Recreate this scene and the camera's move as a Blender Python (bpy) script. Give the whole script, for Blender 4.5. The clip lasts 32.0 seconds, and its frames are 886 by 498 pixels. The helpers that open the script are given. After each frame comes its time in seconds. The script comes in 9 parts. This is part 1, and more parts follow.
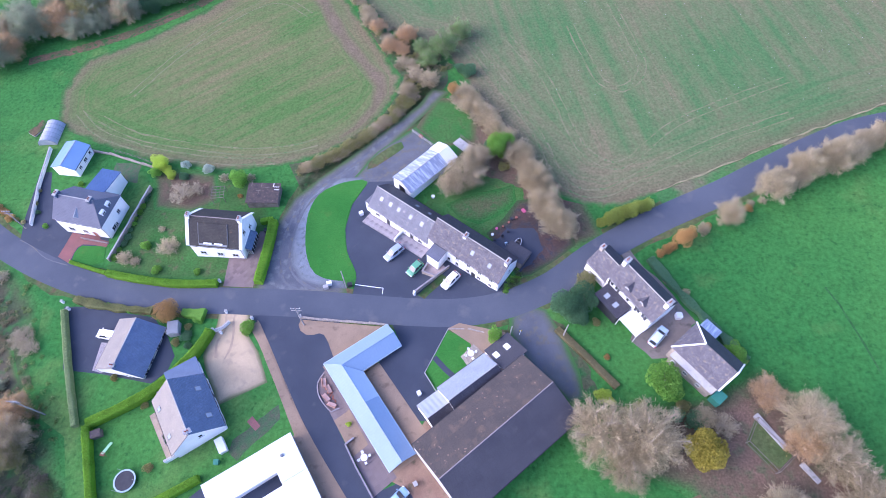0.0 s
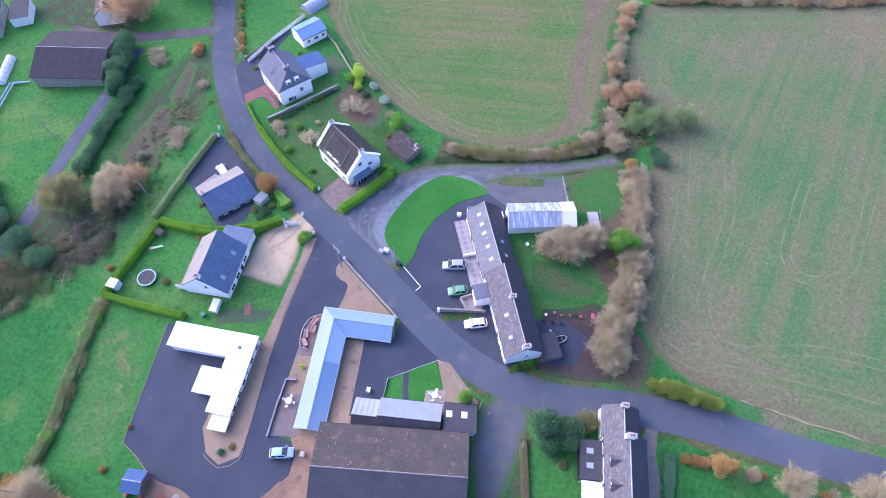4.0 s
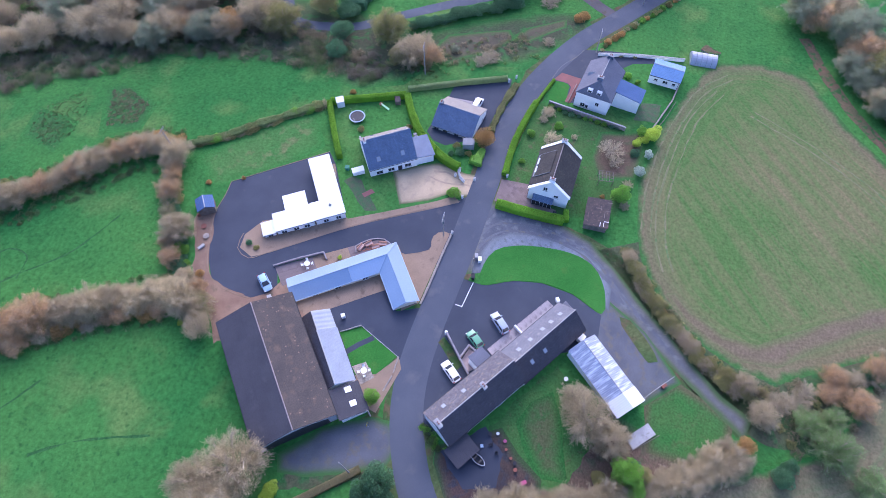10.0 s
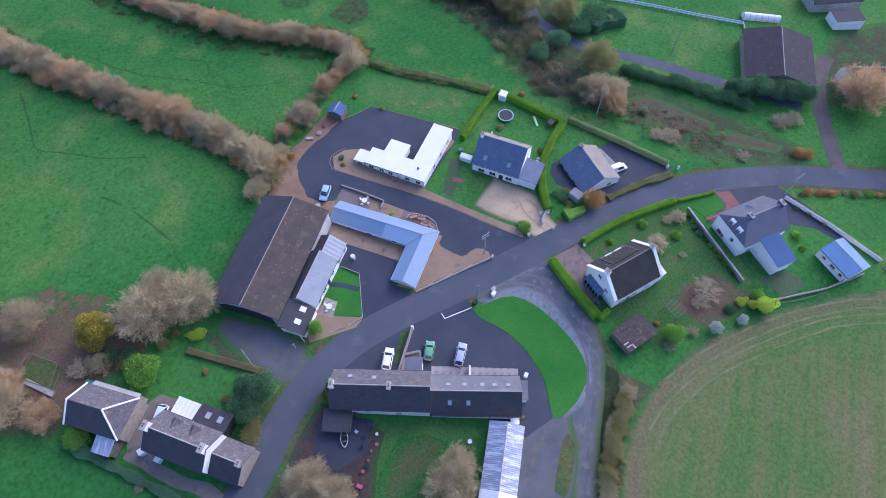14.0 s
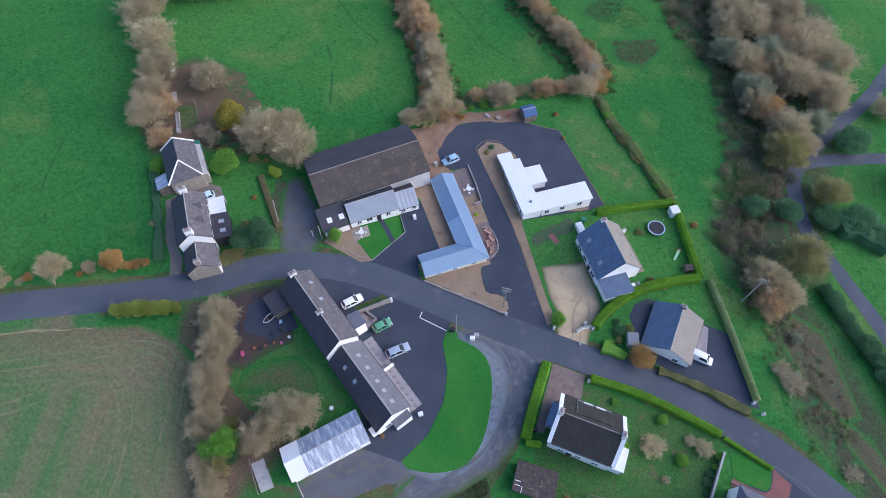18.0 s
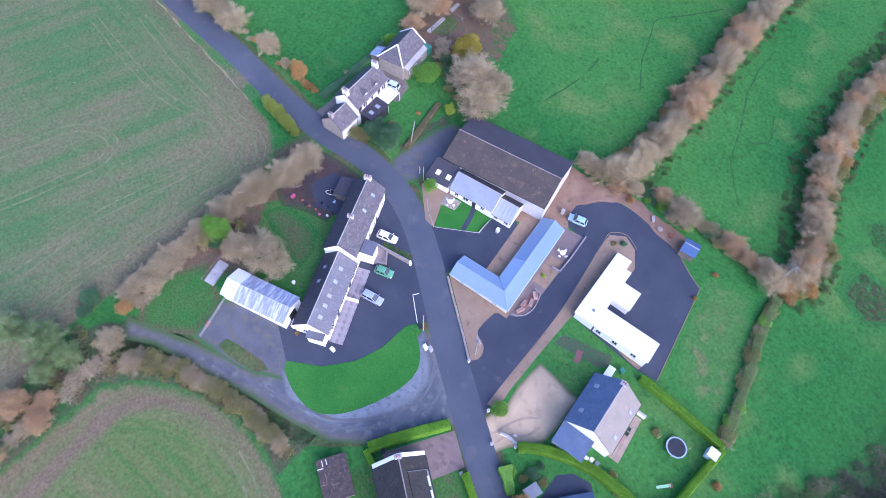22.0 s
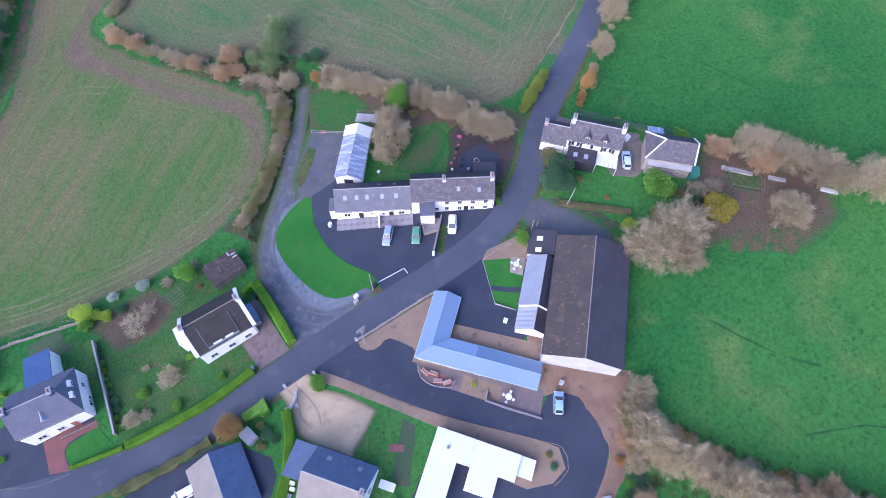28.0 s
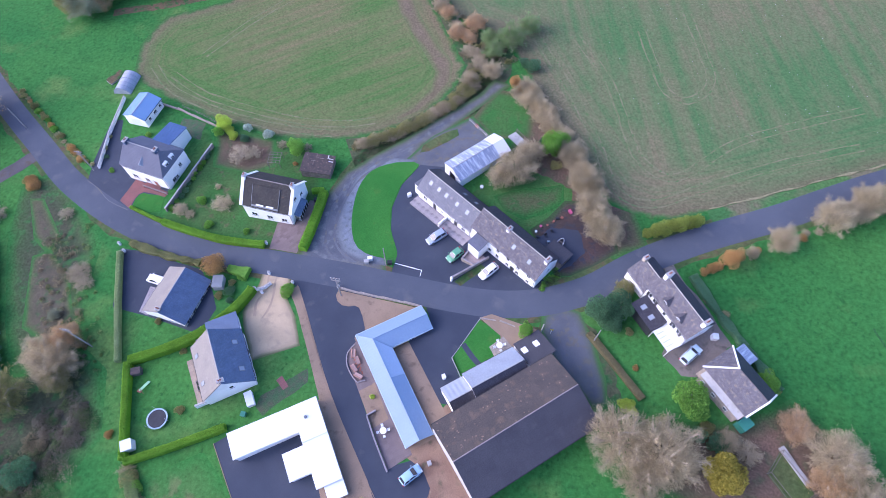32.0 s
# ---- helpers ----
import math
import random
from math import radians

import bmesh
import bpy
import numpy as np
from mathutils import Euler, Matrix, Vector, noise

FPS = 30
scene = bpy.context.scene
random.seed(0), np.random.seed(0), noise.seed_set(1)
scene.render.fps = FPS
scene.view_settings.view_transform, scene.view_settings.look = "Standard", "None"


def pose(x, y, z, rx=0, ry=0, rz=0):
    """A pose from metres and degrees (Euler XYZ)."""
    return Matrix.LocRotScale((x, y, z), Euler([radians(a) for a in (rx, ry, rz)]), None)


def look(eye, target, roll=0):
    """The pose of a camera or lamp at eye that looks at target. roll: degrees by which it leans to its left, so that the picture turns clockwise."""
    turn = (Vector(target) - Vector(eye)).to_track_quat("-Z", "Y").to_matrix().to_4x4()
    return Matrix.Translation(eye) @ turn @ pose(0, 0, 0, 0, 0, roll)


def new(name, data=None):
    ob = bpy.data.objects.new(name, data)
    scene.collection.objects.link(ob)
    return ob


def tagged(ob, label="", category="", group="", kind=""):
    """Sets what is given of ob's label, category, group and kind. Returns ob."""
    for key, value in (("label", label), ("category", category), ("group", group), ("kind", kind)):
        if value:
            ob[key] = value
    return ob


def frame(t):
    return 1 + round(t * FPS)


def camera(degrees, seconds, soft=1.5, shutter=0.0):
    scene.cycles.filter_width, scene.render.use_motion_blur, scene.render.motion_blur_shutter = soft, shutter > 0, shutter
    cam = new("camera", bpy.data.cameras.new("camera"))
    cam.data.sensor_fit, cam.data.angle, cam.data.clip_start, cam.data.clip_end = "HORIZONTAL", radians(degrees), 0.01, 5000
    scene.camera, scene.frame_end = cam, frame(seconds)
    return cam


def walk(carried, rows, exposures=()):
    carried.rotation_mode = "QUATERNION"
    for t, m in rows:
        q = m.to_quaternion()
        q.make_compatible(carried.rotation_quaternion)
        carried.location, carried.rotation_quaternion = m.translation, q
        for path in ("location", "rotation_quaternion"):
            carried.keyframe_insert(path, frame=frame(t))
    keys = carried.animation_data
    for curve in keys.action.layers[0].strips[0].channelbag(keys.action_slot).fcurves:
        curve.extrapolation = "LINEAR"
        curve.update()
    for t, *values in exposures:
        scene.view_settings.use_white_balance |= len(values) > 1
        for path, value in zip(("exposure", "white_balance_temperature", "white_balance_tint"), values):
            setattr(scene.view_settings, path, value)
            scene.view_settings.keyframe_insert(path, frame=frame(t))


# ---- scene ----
cam = camera(75.9, 32.0, soft=0.55)
METRES, EYE, TILT, LEAN, TURN = 285.0, 98.5, -60.4, 0.0, 0.0
ROWS = [
    (0.0, 0.0, 0.0, 0.0, 0.0, 0.0, -0.0),
    (0.5, 0.0121, 0.0024, 0.0023, 2.84, -0.04, -5.43),
    (1.0, 0.024, 0.0051, 0.0058, 5.32, -0.38, -10.08),
    (1.5, 0.0359, 0.0083, 0.0099, 8.16, -1.01, -15.26),
    (2.0, 0.0462, 0.0116, 0.0148, 10.99, -1.87, -20.3),
    (2.5, 0.0562, 0.0153, 0.0207, 13.52, -2.73, -24.19),
    (3.0, 0.0647, 0.0193, 0.0281, 15.91, -3.79, -27.44),
    (3.5, 0.0716, 0.0235, 0.0365, 19.3, -5.54, -31.82),
    (5.5, 0.0928, 0.041, 0.0722, 38.24, -18.28, -49.1),
    (6.0, 0.0976, 0.0463, 0.0821, 44.02, -22.73, -52.13),
    (6.5, 0.1016, 0.0516, 0.0921, 50.47, -27.83, -54.75),
    (7.0, 0.1049, 0.0577, 0.1023, 57.64, -33.77, -56.98),
    (7.5, 0.1068, 0.0636, 0.1125, 66.26, -41.11, -58.83),
    (8.0, 0.1075, 0.0703, 0.1231, 76.98, -50.38, -60.16),
    (8.5, 0.1068, 0.0763, 0.1339, 86.97, -59.2, -60.57),
    (9.0, 0.1054, 0.0826, 0.1448, 96.63, -67.72, -60.21),
    (9.5, 0.1039, 0.0888, 0.1563, 106.61, -76.34, -59.16),
    (10.0, 0.1016, 0.0952, 0.1676, 115.98, -84.33, -57.37),
    (10.5, 0.0983, 0.101, 0.1789, 124.7, -91.57, -54.92),
    (11.0, 0.0932, 0.1067, 0.1899, 131.01, -96.7, -52.36),
    (11.5, 0.087, 0.1131, 0.2006, 135.86, -100.51, -49.79),
    (12.0, 0.0801, 0.12, 0.2111, 140.79, -104.11, -46.69),
    (12.5, 0.0706, 0.1258, 0.2218, 146.21, -107.99, -42.71),
    (13.0, 0.0603, 0.1318, 0.2328, 151.05, -110.99, -38.52),
    (13.5, 0.0486, 0.1374, 0.2427, 155.39, -113.48, -34.14),
    (14.0, 0.0351, 0.1429, 0.2517, 159.56, -115.61, -29.27),
    (14.5, 0.02, 0.1483, 0.2594, 163.76, -117.43, -23.83),
    (16.5, -0.0488, 0.1567, 0.2756, 177.57, -120.49, -2.01),
    (17.0, -0.0662, 0.1568, 0.2755, 180.91, -120.35, 3.44),
    (17.5, -0.0832, 0.1557, 0.2737, 184.28, -119.92, 8.78),
    (18.0, -0.0999, 0.1531, 0.2702, 187.65, -119.27, 13.94),
    (18.5, -0.1158, 0.1507, 0.2653, 190.94, -118.23, 18.69),
    (19.0, -0.1316, 0.1473, 0.2587, 194.8, -116.72, 23.95),
    (19.5, -0.1457, 0.1426, 0.2501, 199.49, -114.63, 29.53),
    (20.0, -0.1585, 0.1374, 0.2403, 205.4, -111.44, 35.42),
    (20.5, -0.1709, 0.1311, 0.2293, 211.68, -107.51, 40.83),
    (21.0, -0.1809, 0.1229, 0.2169, 218.81, -102.76, 45.65),
    (21.5, -0.1894, 0.1149, 0.2038, 226.3, -97.32, 49.55),
    (22.0, -0.196, 0.1066, 0.1895, 234.83, -90.75, 52.94),
    (22.5, -0.2002, 0.0975, 0.1743, 243.96, -83.55, 55.57),
    (23.0, -0.204, 0.0894, 0.1584, 253.75, -75.31, 57.4),
    (23.5, -0.2049, 0.0803, 0.1426, 265.06, -65.82, 58.46),
    (24.0, -0.2043, 0.0708, 0.1259, 277.5, -55.21, 58.51),
    (24.5, -0.2014, 0.0622, 0.1104, 288.35, -46.0, 57.46),
    (25.0, -0.1968, 0.0536, 0.095, 297.9, -38.0, 55.65),
    (25.5, -0.1903, 0.0453, 0.0803, 306.45, -30.98, 53.25),
    (27.5, -0.1477, 0.0165, 0.0272, 332.54, -11.37, 38.18),
    (28.0, -0.1334, 0.011, 0.018, 337.13, -8.61, 33.61),
    (28.5, -0.1176, 0.0062, 0.0103, 341.57, -6.24, 28.41),
    (29.0, -0.1016, 0.0024, 0.0043, 345.34, -4.49, 23.24),
    (29.5, -0.0845, -0.0007, 0.0, 348.73, -3.21, 18.28),
    (30.0, -0.0674, -0.0031, -0.003, 352.11, -2.21, 12.97),
    (30.5, -0.0502, -0.0046, -0.0043, 355.35, -1.59, 7.62),
    (31.0, -0.0334, -0.0053, -0.0051, 358.39, -1.17, 2.35),
    (31.5, -0.0174, -0.0052, -0.0045, 361.31, -1.0, -2.84),
    (32.0, -0.0022, -0.0044, -0.0028, 363.9, -1.09, -7.3),
]
walk(cam, [(t, pose(0, 0, EYE, TILT, LEAN, TURN) @ pose(METRES * x, METRES * y, METRES * z, 90 + pitch, roll, yaw)) for t, x, y, z, yaw, pitch, roll in ROWS],
     [(0.0, 0.84, 5000, 31), (3.0, 0.84, 5000, 31), (7.0, 0.70, 4980, 32), (9.0, 0.60, 4980, 31), (11.0, 0.62, 4980, 30), (13.0, 0.39, 4980, 29), (17.0, -0.02, 5170, 13), (20.0, 0.44, 5020, 26), (22.0, 0.66, 4830, 30), (24.0, 0.43, 4800, 30), (30.0, 0.49, 4950, 29), (32.0, 0.58, 4980, 30)])

# ---- light ----
world = bpy.data.worlds.new("sky")
scene.world = world
world.use_nodes = True
wn = world.node_tree.nodes
sky = wn.new("ShaderNodeTexSky")
sky.sky_type = "NISHITA"
sky.sun_disc = False
SUN_EL, SUN_AZ = radians(28), radians(258)  # azimuth clockwise from +y
sky.sun_elevation, sky.sun_rotation = SUN_EL, SUN_AZ
sky.dust_density = 3.0
world.node_tree.links.new(sky.outputs[0], wn["Background"].inputs[0])
wn["Background"].inputs[1].default_value = 0.235
sun = new("sun", bpy.data.lights.new("sun", "SUN"))
sun.data.energy, sun.data.angle, sun.data.color = 1.2, radians(95), (1.0, 0.82, 0.62)
SUN_DIR = Vector((math.sin(SUN_AZ) * math.cos(SUN_EL), math.cos(SUN_AZ) * math.cos(SUN_EL), math.sin(SUN_EL)))
sun.matrix_world = look((0, 0, 150), Vector((0, 0, 150)) - SUN_DIR)

# ---- materials ----
MATS = {}


def mat(name, c1, c2, scale=0.6, fine=8.0, rough=0.85, bump=0.25, metal=0.0, vary=0.12, rand=0.0, island=0.0, dist=0.02, spec=0.3, stain=None, stain_at=0.6):
    """A surface with two scales of variation: c1 to c2 over the coarse noise, lighter and darker over the fine one."""
    m = bpy.data.materials.new(name)
    m.use_nodes = True
    n, l = m.node_tree.nodes, m.node_tree.links
    b = n["Principled BSDF"]
    b.inputs["Roughness"].default_value, b.inputs["Metallic"].default_value = rough, metal
    b.inputs["Specular IOR Level"].default_value = spec
    tc = n.new("ShaderNodeTexCoord")
    a = n.new("ShaderNodeTexNoise")
    a.inputs["Scale"].default_value, a.inputs["Detail"].default_value = scale, 4
    f = n.new("ShaderNodeTexNoise")
    f.inputs["Scale"].default_value, f.inputs["Detail"].default_value = fine, 6
    f.inputs["Roughness"].default_value = 0.65
    l.new(tc.outputs["Object"], a.inputs["Vector"])
    l.new(tc.outputs["Object"], f.inputs["Vector"])
    ramp = n.new("ShaderNodeValToRGB")
    ramp.color_ramp.elements[0].position, ramp.color_ramp.elements[1].position = 0.35, 0.65
    ramp.color_ramp.elements[0].color, ramp.color_ramp.elements[1].color = (*c1, 1), (*c2, 1)
    l.new(a.outputs["Fac"], ramp.inputs[0])
    out = ramp.outputs[0]
    if stain:
        s = n.new("ShaderNodeTexNoise")
        s.inputs["Scale"].default_value, s.inputs["Detail"].default_value = scale * 2.7, 6
        l.new(tc.outputs["Object"], s.inputs["Vector"])
        sr = n.new("ShaderNodeMapRange")
        sr.inputs[1].default_value, sr.inputs[2].default_value = stain_at - 0.06, stain_at + 0.08
        l.new(s.outputs["Fac"], sr.inputs[0])
        mx = n.new("ShaderNodeMix")
        mx.data_type = "RGBA"
        l.new(sr.outputs[0], mx.inputs[0])
        l.new(out, mx.inputs[6])
        mx.inputs[7].default_value = (*stain, 1)
        out = mx.outputs[2]
    hsv = n.new("ShaderNodeHueSaturation")
    mr = n.new("ShaderNodeMapRange")
    mr.inputs[1].default_value, mr.inputs[2].default_value = 0.25, 0.75
    mr.inputs[3].default_value, mr.inputs[4].default_value = 1 - vary, 1 + vary
    l.new(f.outputs["Fac"], mr.inputs[0])
    val = mr.outputs[0]
    for amount, node, sock in ((rand, "ShaderNodeObjectInfo", "Random"), (island, "ShaderNodeNewGeometry", "Random Per Island")):
        if amount:
            oi = n.new(node)
            r2 = n.new("ShaderNodeMapRange")
            r2.inputs[3].default_value, r2.inputs[4].default_value = 1 - amount, 1 + amount
            l.new(oi.outputs[sock], r2.inputs[0])
            mu = n.new("ShaderNodeMath")
            mu.operation = "MULTIPLY"
            l.new(val, mu.inputs[0])
            l.new(r2.outputs[0], mu.inputs[1])
            val = mu.outputs[0]
    l.new(val, hsv.inputs["Value"])
    l.new(out, hsv.inputs["Color"])
    l.new(hsv.outputs[0], b.inputs["Base Color"])
    if bump:
        bp = n.new("ShaderNodeBump")
        bp.inputs["Strength"].default_value, bp.inputs["Distance"].default_value = bump, dist
        l.new(f.outputs["Fac"], bp.inputs["Height"])
        l.new(bp.outputs[0], b.inputs["Normal"])
    MATS[name] = m
    return m


def thin(m, share):
    """Lets part of the light through a leaf or twig."""
    n, l = m.node_tree.nodes, m.node_tree.links
    b = n["Principled BSDF"]
    t = n.new("ShaderNodeBsdfTranslucent")
    l.new(b.inputs["Base Color"].links[0].from_socket, t.inputs["Color"])
    mx = n.new("ShaderNodeMixShader")
    mx.inputs[0].default_value = share
    l.new(b.outputs[0], mx.inputs[1])
    l.new(t.outputs[0], mx.inputs[2])
    l.new(mx.outputs[0], n["Material Output"].inputs[0])


def ribbed(name, c1, c2, period, depth=0.03, rough=0.5, metal=0.0, axis="X", **kw):
    """A sheet with ribs along the slope, one each period metres."""
    m = mat(name, c1, c2, rough=rough, metal=metal, bump=0, **kw)
    n, l = m.node_tree.nodes, m.node_tree.links
    w = n.new("ShaderNodeTexWave")
    w.bands_direction = axis
    w.inputs["Scale"].default_value = 1 / period / 3.18
    w.inputs["Distortion"].default_value = 0
    l.new(n["Texture Coordinate"].outputs["Object"], w.inputs["Vector"])
    bp = n.new("ShaderNodeBump")
    bp.inputs["Strength"].default_value, bp.inputs["Distance"].default_value = 1.0, depth
    l.new(w.outputs["Fac"], bp.inputs["Height"])
    l.new(bp.outputs[0], n["Principled BSDF"].inputs["Normal"])
    return m


def slated(name, c1, c2, w=0.3, h=0.22, rough=0.8, contrast=0.2, joint=0.012, mortar=0.45, lichen=None, **kw):
    """Slates or tiles in courses on a roof slope: local x along the eave, y up the slope."""
    m = mat(name, c1, c2, rough=rough, bump=0, **kw)
    n, l = m.node_tree.nodes, m.node_tree.links
    br = n.new("ShaderNodeTexBrick")
    br.inputs["Scale"].default_value = 1
    br.inputs["Brick Width"].default_value, br.inputs["Row Height"].default_value = w, h
    br.inputs["Mortar Size"].default_value = joint
    br.inputs["Color1"].default_value, br.inputs["Color2"].default_value = (1, 1, 1, 1), (1 - contrast, 1 - contrast, 1 - contrast, 1)
    br.inputs["Mortar"].default_value = (mortar, mortar, mortar, 1)
    l.new(n["Texture Coordinate"].outputs["Object"], br.inputs["Vector"])
    b = n["Principled BSDF"]
    src = b.inputs["Base Color"].links[0].from_socket
    mx = n.new("ShaderNodeMix")
    mx.data_type, mx.blend_type = "RGBA", "MULTIPLY"
    mx.inputs[0].default_value = 1
    l.new(src, mx.inputs[6])
    l.new(br.outputs["Color"], mx.inputs[7])
    out = mx.outputs[2]
    if lichen:
        # small pale dots of lichen, thicker in some places than in others
        vo = n.new("ShaderNodeTexVoronoi")
        vo.inputs["Scale"].default_value = 1.15
        l.new(n["Texture Coordinate"].outputs["Object"], vo.inputs["Vector"])
        at = n.new("ShaderNodeMapRange")
        at.inputs[1].default_value, at.inputs[2].default_value = 0.1, 0.17
        at.inputs[3].default_value, at.inputs[4].default_value = 0.8, 0.0
        l.new(vo.outputs["Distance"], at.inputs[0])
        spot = n.new("ShaderNodeMix")
        spot.data_type = "RGBA"
        l.new(at.outputs[0], spot.inputs[0])
        l.new(out, spot.inputs[6])
        spot.inputs[7].default_value = (*lichen, 1)
        out = spot.outputs[2]
    l.new(out, b.inputs["Base Color"])
    bp = n.new("ShaderNodeBump")
    bp.inputs["Strength"].default_value, bp.inputs["Distance"].default_value = 0.6, 0.02
    l.new(br.outputs["Color"], bp.inputs["Height"])
    l.new(bp.outputs[0], b.inputs["Normal"])
    return m


def sown(name, c1, c2, angle, period, amount=0.14, rim=None, bare=None, **kw):
    """Sown ground: fine wandering drill lines across the noise, running at the angle."""
    m = mat(name, c1, c2, **kw)
    n, l = m.node_tree.nodes, m.node_tree.links
    mp = n.new("ShaderNodeMapping")
    mp.inputs["Rotation"].default_value = (0, 0, radians(-angle))
    l.new(n["Texture Coordinate"].outputs["Object"], mp.inputs["Vector"])
    b = n["Principled BSDF"]
    src = b.inputs["Base Color"].links[0].from_socket
    for per, amt, wob in ((period, amount, 9),):
        w = n.new("ShaderNodeTexWave")
        w.bands_direction = "Y"
        w.inputs["Scale"].default_value = 1 / per / 3.18
        w.inputs["Distortion"].default_value, w.inputs["Detail"].default_value = wob, 0
        w.inputs["Detail Scale"].default_value = 0.07
        l.new(mp.outputs[0], w.inputs["Vector"])
        mr = n.new("ShaderNodeMapRange")
        mr.inputs[3].default_value, mr.inputs[4].default_value = 1 - amt, 1 + amt
        l.new(w.outputs["Fac"], mr.inputs[0])
        hs = n.new("ShaderNodeHueSaturation")
        l.new(mr.outputs[0], hs.inputs["Value"])
        l.new(src, hs.inputs["Color"])
        src = hs.outputs[0]
    if rim:
        # towards the outline: a bare headland, then grass
        at = n.new("ShaderNodeAttribute")
        at.attribute_name = "inner"
        no = n.new("ShaderNodeTexNoise")
        no.inputs["Scale"].default_value, no.inputs["Detail"].default_value = 0.12, 5
        l.new(n["Texture Coordinate"].outputs["Object"], no.inputs["Vector"])
        ad = n.new("ShaderNodeMath")
        ad.operation = "MULTIPLY_ADD"
        l.new(no.outputs["Fac"], ad.inputs[0])
        ad.inputs[1].default_value = 1.0
        l.new(at.outputs["Fac"], ad.inputs[2])
        for colour, lo, hi, most in ((bare, 0.85, 1.45, 0.75), (rim, 0.55, 0.95, 1.0)):
            mr = n.new("ShaderNodeMapRange")
            mr.inputs[1].default_value, mr.inputs[2].default_value = lo, hi
            mr.inputs[3].default_value, mr.inputs[4].default_value = most, 0
            l.new(ad.outputs[0], mr.inputs[0])
            mx = n.new("ShaderNodeMix")
            mx.data_type = "RGBA"
            l.new(mr.outputs[0], mx.inputs[0])
            l.new(src, mx.inputs[6])
            hv = n.new("ShaderNodeHueSaturation")
            hv.inputs["Color"].default_value = (*colour, 1)
            l.new(n["Hue/Saturation/Value"].inputs["Value"].links[0].from_socket, hv.inputs["Value"])
            l.new(hv.outputs[0], mx.inputs[7])
            src = mx.outputs[2]
    l.new(src, b.inputs["Base Color"])
    return m


def crop(name, green, earth, rim, bare, angle, headland=13.0, share=0.0, fineness=0.5, **kw):
    """A drilled field: long streaks of new growth and bare earth along the drills, and round the edge along the headland."""
    m = mat(name, green, green, **kw)
    n, l = m.node_tree.nodes, m.node_tree.links
    b = n["Principled BSDF"]
    value = n["Hue/Saturation/Value"].inputs["Value"].links[0].from_socket
    tc = n["Texture Coordinate"].outputs["Object"]
    edge = n.new("ShaderNodeAttribute")
    edge.attribute_name = "edge"

    def noise_at(vector, scale, detail=3.0, rough=0.6):
        t = n.new("ShaderNodeTexNoise")
        t.inputs["Scale"].default_value, t.inputs["Detail"].default_value, t.inputs["Roughness"].default_value = scale, detail, rough
        l.new(vector, t.inputs["Vector"])
        return t.outputs["Fac"]

    def maths(op, a, c, d=None):
        t = n.new("ShaderNodeMath")
        t.operation = op
        for i, q in enumerate((a, c, d)):
            if q is None:
                continue
            if isinstance(q, (int, float)):
                t.inputs[i].default_value = q
            else:
                l.new(q, t.inputs[i])
        return t.outputs[0]

    def ranged(a, lo, hi, out0=0.0, out1=1.0):
        t = n.new("ShaderNodeMapRange")
        t.inputs[1].default_value, t.inputs[2].default_value, t.inputs[3].default_value, t.inputs[4].default_value = lo, hi, out0, out1
        l.new(a, t.inputs[0])
        return t.outputs[0]

    def mixed(f, a, c):
        t = n.new("ShaderNodeMix")
        t.data_type = "RGBA"
        l.new(f, t.inputs[0])
        for i, q in ((6, a), (7, c)):
            if isinstance(q, tuple):
                t.inputs[i].default_value = (*q, 1)
            else:
                l.new(q, t.inputs[i])
        return t.outputs[2]
    mp = n.new("ShaderNodeMapping")
    mp.inputs["Rotation"].default_value = (0, 0, radians(-angle))
    l.new(tc, mp.inputs["Vector"])
    sc = n.new("ShaderNodeMapping")
    sc.inputs["Scale"].default_value = (0.028, 1.0, 0.0)
    l.new(mp.outputs[0], sc.inputs["Vector"])
    wide = noise_at(tc, 0.016, 3.0)
    slow = noise_at(tc, 0.03, 1.0)
    ring = n.new("ShaderNodeCombineXYZ")
    l.new(maths("MULTIPLY_ADD", slow, 2.5, edge.outputs["Fac"]), ring.inputs[0])
    l.new(maths("MULTIPLY", slow, 1.5), ring.inputs[1])
    inner = maths("MULTIPLY_ADD", slow, 9.0, edge.outputs["Fac"])
    turn = ranged(inner, headland + 3.5, headland + 5.5)
    streak = n.new("ShaderNodeMix")
    l.new(turn, streak.inputs[0])
    l.new(noise_at(ring.outputs[0], 0.5, 4.0, 0.7), streak.inputs[2])
    l.new(noise_at(sc.outputs[0], fineness, 5.0, 0.66), streak.inputs[3])
    grain = noise_at(tc, 0.5, 4.0, 0.7)
    mixf = maths("ADD", maths("MULTIPLY", streak.outputs[0], 0.8), maths("ADD", maths("MULTIPLY", wide, 1.5), maths("MULTIPLY", grain, 0.3)))
    col = mixed(ranged(mixf, 1.16 - share, 1.56 - share), green, earth)
    rough_edge = maths("MULTIPLY_ADD", noise_at(tc, 0.25, 4.0), 4.0, edge.outputs["Fac"])
    col = mixed(ranged(rough_edge, 3.6, 7.5, 0.6, 0.0), col, bare)
    col = mixed(ranged(rough_edge, 2.2, 3.6, 1.0, 0.0), col, rim)
    hs = n.new("ShaderNodeHueSaturation")
    l.new(value, hs.inputs["Value"])
    l.new(col, hs.inputs["Color"])
    l.new(hs.outputs[0], b.inputs["Base Color"])
    return m


